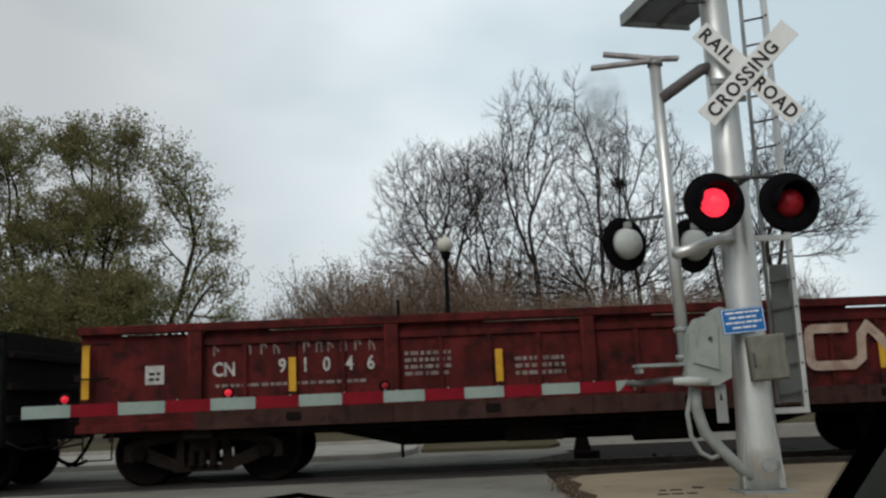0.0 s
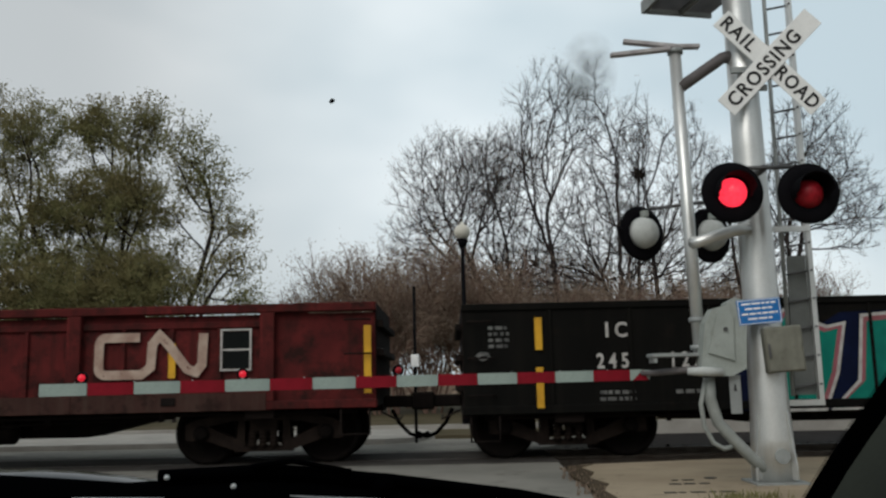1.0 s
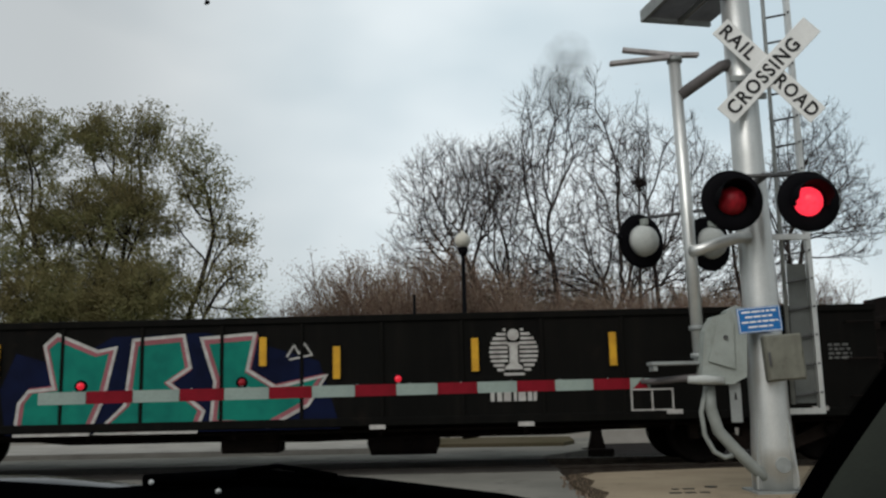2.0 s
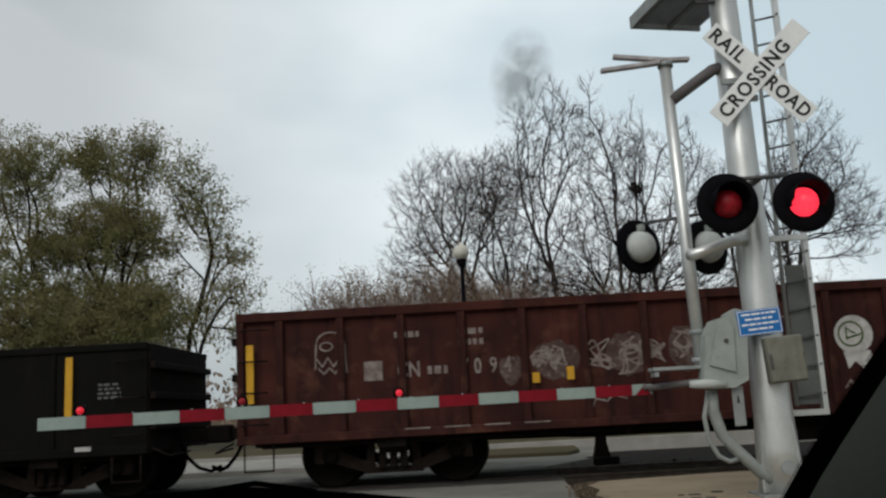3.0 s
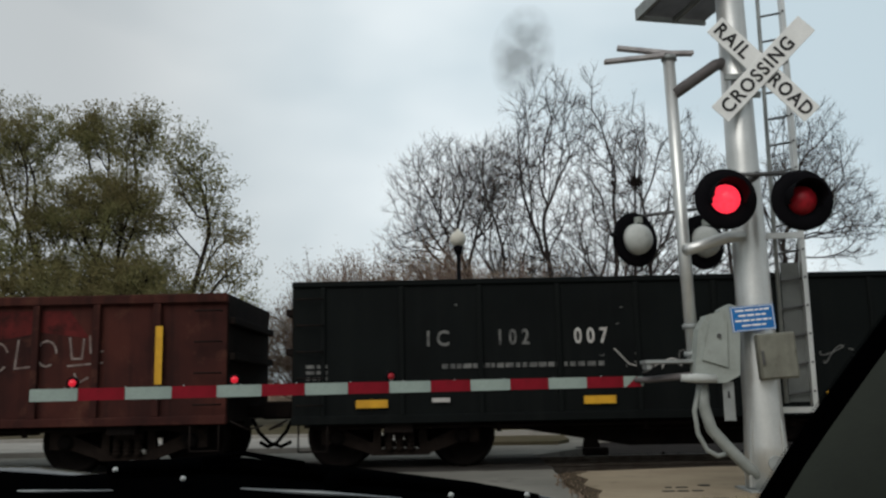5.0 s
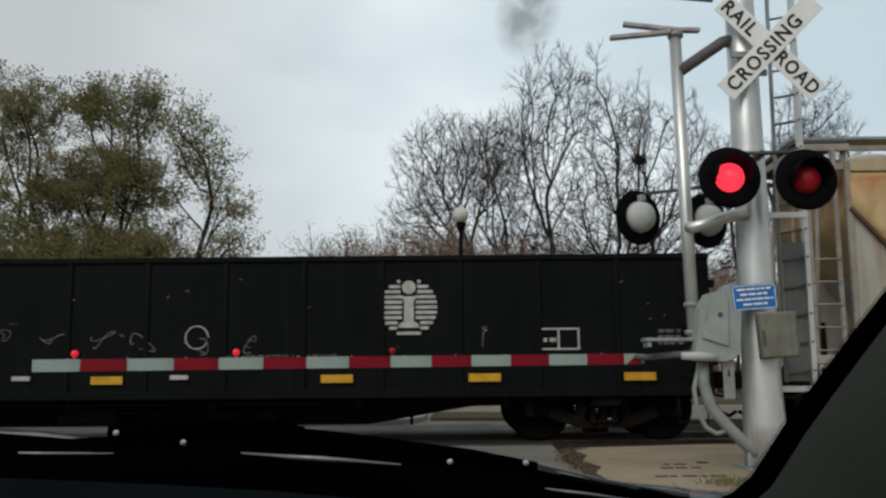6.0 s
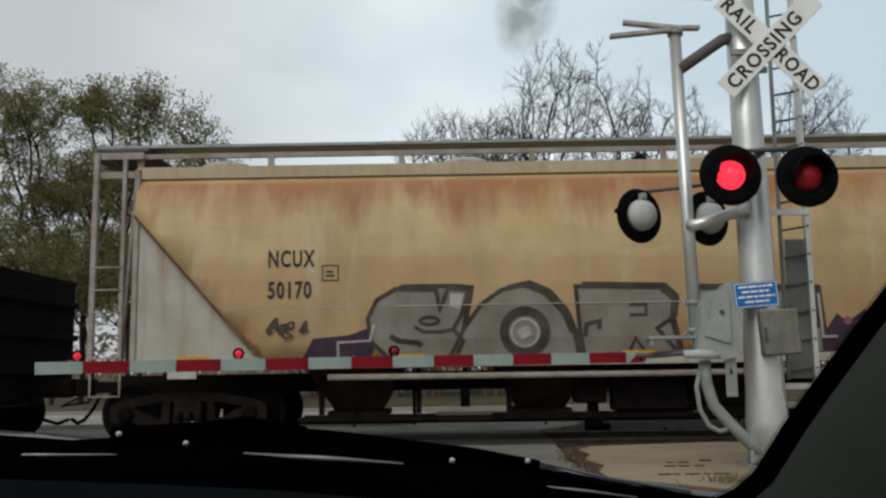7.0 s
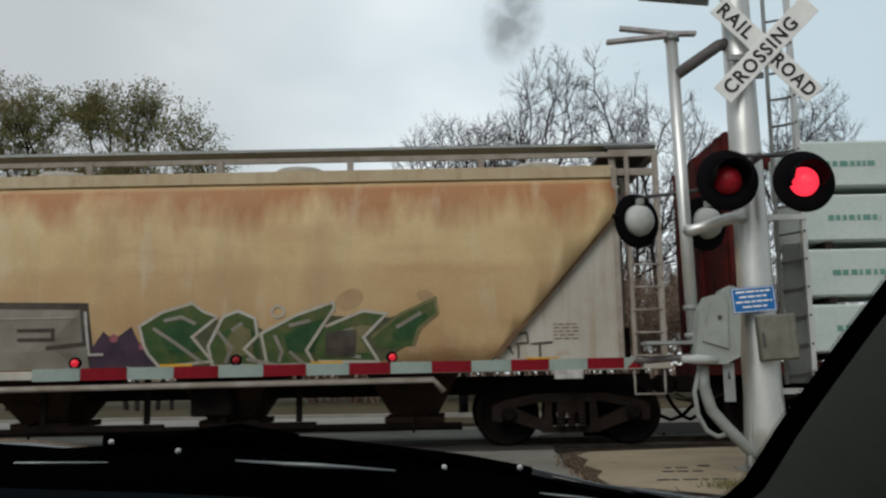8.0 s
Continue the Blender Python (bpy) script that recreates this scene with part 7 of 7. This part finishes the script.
# ---- the car from which the scene is watched ----
def make_car():
    ob = thing("car", "dark car interior seen over its dashboard, wipers and bonnet", "car")
    crest = [(-0.62, 0.985), (-0.504, 0.976), (-0.409, 0.968), (-0.365, 0.970), (-0.295, 0.972), (-0.251, 0.974), (-0.188, 0.970), (-0.126, 0.961), (-0.063, 0.956), (0.03, 0.944), (0.079, 0.936), (0.122, 0.924), (0.182, 0.909), (0.273, 0.896), (0.6, 0.87)]
    bm = B()
    rows = [(0.93, -0.06), (0.97, -0.014), (1.0, -0.004), (1.06, -0.010), (1.16, -0.026)]
    grid = [[bm.verts.new((x * (1 + 0.02 * i), y, z + dz)) for x, z in crest] for i, (y, dz) in enumerate(rows)]
    for r0, r1 in zip(grid, grid[1:]):
        for k in range(len(r0) - 1):
            bm.faces.new((r0[k], r0[k + 1], r1[k + 1], r1[k])).smooth = True
    for r0, sgn in ((grid[0], 1), (grid[-1], -1)):
        low = [bm.verts.new((v.co.x, v.co.y, 0.70)) for v in r0]
        for k in range(len(r0) - 1):
            bm.faces.new((r0[k], low[k], low[k + 1], r0[k + 1]))
    part("cowl", bm, "car_black", ob, "black plastic cowl below the windscreen")
    hood = [(-0.95, 0.93), (-0.80, 0.958), (-0.661, 0.957), (-0.60, 0.953), (-0.536, 0.945), (-0.40, 0.925), (-0.1, 0.915), (0.2, 0.88), (0.5, 0.85), (0.72, 0.80)]
    bm = B()
    rows = [(1.17, -0.02), (1.3, 0.0), (1.5, -0.03), (1.75, -0.09), (1.95, -0.18), (2.0, -0.4)]
    grid = [[bm.verts.new((x, y, z + dz)) for x, z in hood] for y, dz in rows]
    for r0, r1 in zip(grid, grid[1:]):
        for k in range(len(r0) - 1):
            bm.faces.new((r0[k], r0[k + 1], r1[k + 1], r1[k])).smooth = True
    low = [[bm.verts.new((v.co.x, v.co.y, 0.35)) for v in r] for r in (grid[0], grid[-1])]
    for r0, r1 in ((grid[0], low[0]), (grid[-1], low[1]), (low[0], low[1])):
        for k in range(len(r0) - 1):
            bm.faces.new((r0[k], r0[k + 1], r1[k + 1], r1[k]))
    part("bonnet", bm, "car_paint", ob, "glossy black bonnet")
    # wipers
    arm = part("wiper_arm", tube(B(), [(-0.375, 0.985, 0.972), (-0.25, 0.985, 0.975), (-0.12, 0.985, 0.962), (0.02, 0.985, 0.944), (0.09, 0.985, 0.932)], [0.007, 0.008, 0.008, 0.007, 0.005], 8), "car_black", ob, "black wiper arm")
    part("blade", tube(B(), [(-0.52, 0.972, 0.948), (-0.30, 0.972, 0.946), (-0.19, 0.972, 0.948), (-0.04, 0.972, 0.936)], 0.0035, 6), "car_paint", arm)
    part("blade", tube(B(), [(-0.27, 0.975, 0.981), (-0.225, 0.975, 0.986), (-0.16, 0.975, 0.974)], 0.003, 6), "car_black", arm)
    part("wiper_arm", tube(B(), [(0.09, 0.985, 0.930), (0.16, 0.985, 0.913), (0.25, 0.985, 0.899)], 0.006, 8), "car_paint", ob, "black wiper arm")
    part("wiper_pivot", lathe(B(), [(0.016, 0.940), (0.016, 0.958), (0.010, 0.966)], (-0.125, 0.985, 0), "z", 12), "car_black", ob)
    for x in (-0.98, 0.68):
        for y in (1.25, -1.35):
            part("tyre", lathe(B(), [(0.20, x - 0.1), (0.31, x - 0.1), (0.325, x), (0.31, x + 0.1), (0.20, x + 0.1)], (0, y, 0.32), "x", 24), "car_black", ob)
    # pale tubes added to imitate reflections of the bonnet's edges
    for a, b, w in (((-0.60, 0.966, 0.9525), (-0.30, 0.966, 0.9495), 0.0018), ((-0.225, 0.964, 0.9500), (-0.055, 0.964, 0.9370), 0.0034), ((0.085, 0.966, 0.9130), (0.19, 0.966, 0.8990), 0.0022)):
        bm = tube(B(), [a, [(p + q) / 2 for p, q in zip(a, b)], b], [w * 0.4, w, w * 0.4], 6)
        part("glint_strip", bm, "strip", ob, "thin pale strip standing in for a reflection on the cowl")
    # white beads: the glint on each jet is put into its colour
    for x, y, z in ((-0.36, 0.965, 0.972), (-0.285, 0.958, 0.962), (-0.003, 0.962, 0.940), (0.077, 0.968, 0.938)):
        bm = B()
        bmesh.ops.create_uvsphere(bm, u_segments=10, v_segments=6, radius=0.0031, matrix=Matrix.Translation((x, y, z)))
        part("washer_jet", bm, "white_sheet", ob, "tiny washer jet with its glint painted white")
    # dashboard
    bm = B()
    crest = [(-0.80, 0.965), (-0.397, 0.949), (-0.246, 0.942), (-0.147, 0.936), (-0.048, 0.927), (0.10, 0.905), (0.30, 0.88), (0.60, 0.85)]
    rows = [(0.30, -0.12), (0.45, -0.045), (0.62, -0.012), (0.78, -0.001), (0.80, -0.004), (0.83, -0.06), (0.84, -0.3)]
    grid = [[bm.verts.new((x, y, z + dz)) for x, z in crest] for y, dz in rows]
    for r0, r1 in zip(grid, grid[1:]):
        for k in range(len(r0) - 1):
            bm.faces.new((r0[k], r0[k + 1], r1[k + 1], r1[k])).smooth = True
    part("dashboard", bm, "dash", ob, "dark grey dashboard top")
    # right windscreen pillar
    edge = [(0.575, 1.29), (0.513, 1.202), (0.448, 1.122), (0.405, 1.072), (0.355, 1.011), (0.329, 0.978), (0.310, 0.951), (0.294, 0.929), (0.275, 0.914), (0.247, 0.902), (0.20, 0.890)]
    poly = edge + [(0.20, 0.70), (0.9, 0.70), (0.9, 1.29)]
    frit = part("frit_band", prism(B(), poly, "y", 0.905, 0.911), "car_black", ob, "black printed edge band of the windscreen")
    bm = B()
    for a, b in zip(edge, edge[1:]):
        a, b = Vector(a), Vector(b)
        d = b - a
        nrm = Vector((d.y, -d.x)).normalized()
        nrm = nrm if nrm.x < 0 else -nrm
        for k in range(int(d.length / 0.0030)):
            for row in (0, 1):
                c = a + d * ((k + 0.5 * row) * 0.0030 / d.length) + nrm * (0.0012 + 0.0024 * row)
                r = 0.0010 - 0.0003 * row
                prism(bm, [(c.x + r * math.cos(q), c.y + r * math.sin(q)) for q in (0, 1.05, 2.09, 3.14, 4.19, 5.24)], "y", 0.905, 0.907)
    part("frit_dots", bm, "car_black", frit)
    inner = [(x + 0.013, z - 0.008) for x, z in edge]
    bm = B()
    rows = [(0.893, 0.0, 0.0), (0.870, 0.006, -0.004), (0.80, 0.06, -0.02), (0.66, 0.16, -0.05), (0.62, 0.40, -0.05)]
    grid = [[bm.verts.new((x + dx, y, z + dz)) for x, z in inner[:-2]] for y, dx, dz in rows]
    for r0, r1 in zip(grid, grid[1:]):
        for k in range(len(r0) - 1):
            bm.faces.new((r0[k], r0[k + 1], r1[k + 1], r1[k])).smooth = True
    part("pillar_trim", bm, "trim", ob, "grey pillar trim beside the windscreen")
    # roof, sides and back that close the cabin
    part("roof", box(B(), -1.15, 0.85, -1.8, 0.40, 1.50, 1.54, 0.01), "trim", ob)
    part("cabin_back", box(B(), -1.15, 0.85, -1.84, -1.80, 0.3, 1.5), "trim", ob)
    part("cabin_side", box(B(), 0.82, 0.85, -1.8, 0.30, 0.3, 1.5), "trim", ob)
    part("cabin_side", box(B(), -1.15, -1.12, -1.8, -0.2, 0.3, 1.5), "trim", ob)
    part("cabin_floor", box(B(), -1.15, 0.85, -1.8, 1.1, 0.25, 0.30), "trim", ob)
    # a dried smear on the glass
    bm = lathe(B(), [(0.0245, 0.0), (0.0245, 0.001)], (0, 0, 0), "y", 20)
    for v in bm.verts:
        v.co.z *= 1.5
    sm = part("smear", bm, "smear", ob, "greyish dried smear on the windscreen")
    sm.matrix_basis = pose(0.060, 0.60, 1.283, 0, 14, 0)


make_car()


def make_bird():
    ob = thing("bird", "small dark bird in flight", "bird")
    bm = B()
    bmesh.ops.create_uvsphere(bm, u_segments=10, v_segments=8, radius=0.09)
    for v in bm.verts:
        v.co.x *= 1.7
    part("body", bm, "black_plate", ob)
    for sy in (-1, 1):
        part("wing", prism(B(), [(-0.08, 0), (0.08, 0), (0.02, sy * 0.26), (-0.08, sy * 0.24)], "z", 0.02, 0.035), "black_plate", ob)
    return ob


bird = make_bird()


# ---- what moves ----
def motions():
    for car, s0 in TRAIN:
        z = car.matrix_basis.translation.z
        walk(car, [(0.5 * k, LINE @ pose(s0 - SPEED * 0.5 * k, 0, z)) for k in range(17)])
    step = 2 / FPS
    turn = math.degrees(SPEED * step / 0.455)
    for w, dx, first in AXLES:
        walk(w, [(k * step, pose(dx, 0, 0.455, 0, -first - turn * k, 0)) for k in range(121)])
    # half-glowing lenses turn over every 0.607 s, standing in for real blinking
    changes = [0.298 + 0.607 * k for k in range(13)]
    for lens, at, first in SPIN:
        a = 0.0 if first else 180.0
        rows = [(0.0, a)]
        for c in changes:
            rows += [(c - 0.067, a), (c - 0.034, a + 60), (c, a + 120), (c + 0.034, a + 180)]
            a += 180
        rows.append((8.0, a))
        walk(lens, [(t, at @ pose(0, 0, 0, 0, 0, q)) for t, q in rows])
    walk(bird, [(0.5 * k, pose(-6.0 - 6.1 * (0.5 * k - 1.0), 40, 14.4 + 5.6 * (0.5 * k - 1.0), 0, 30, 180)) for k in range(17)])


motions()
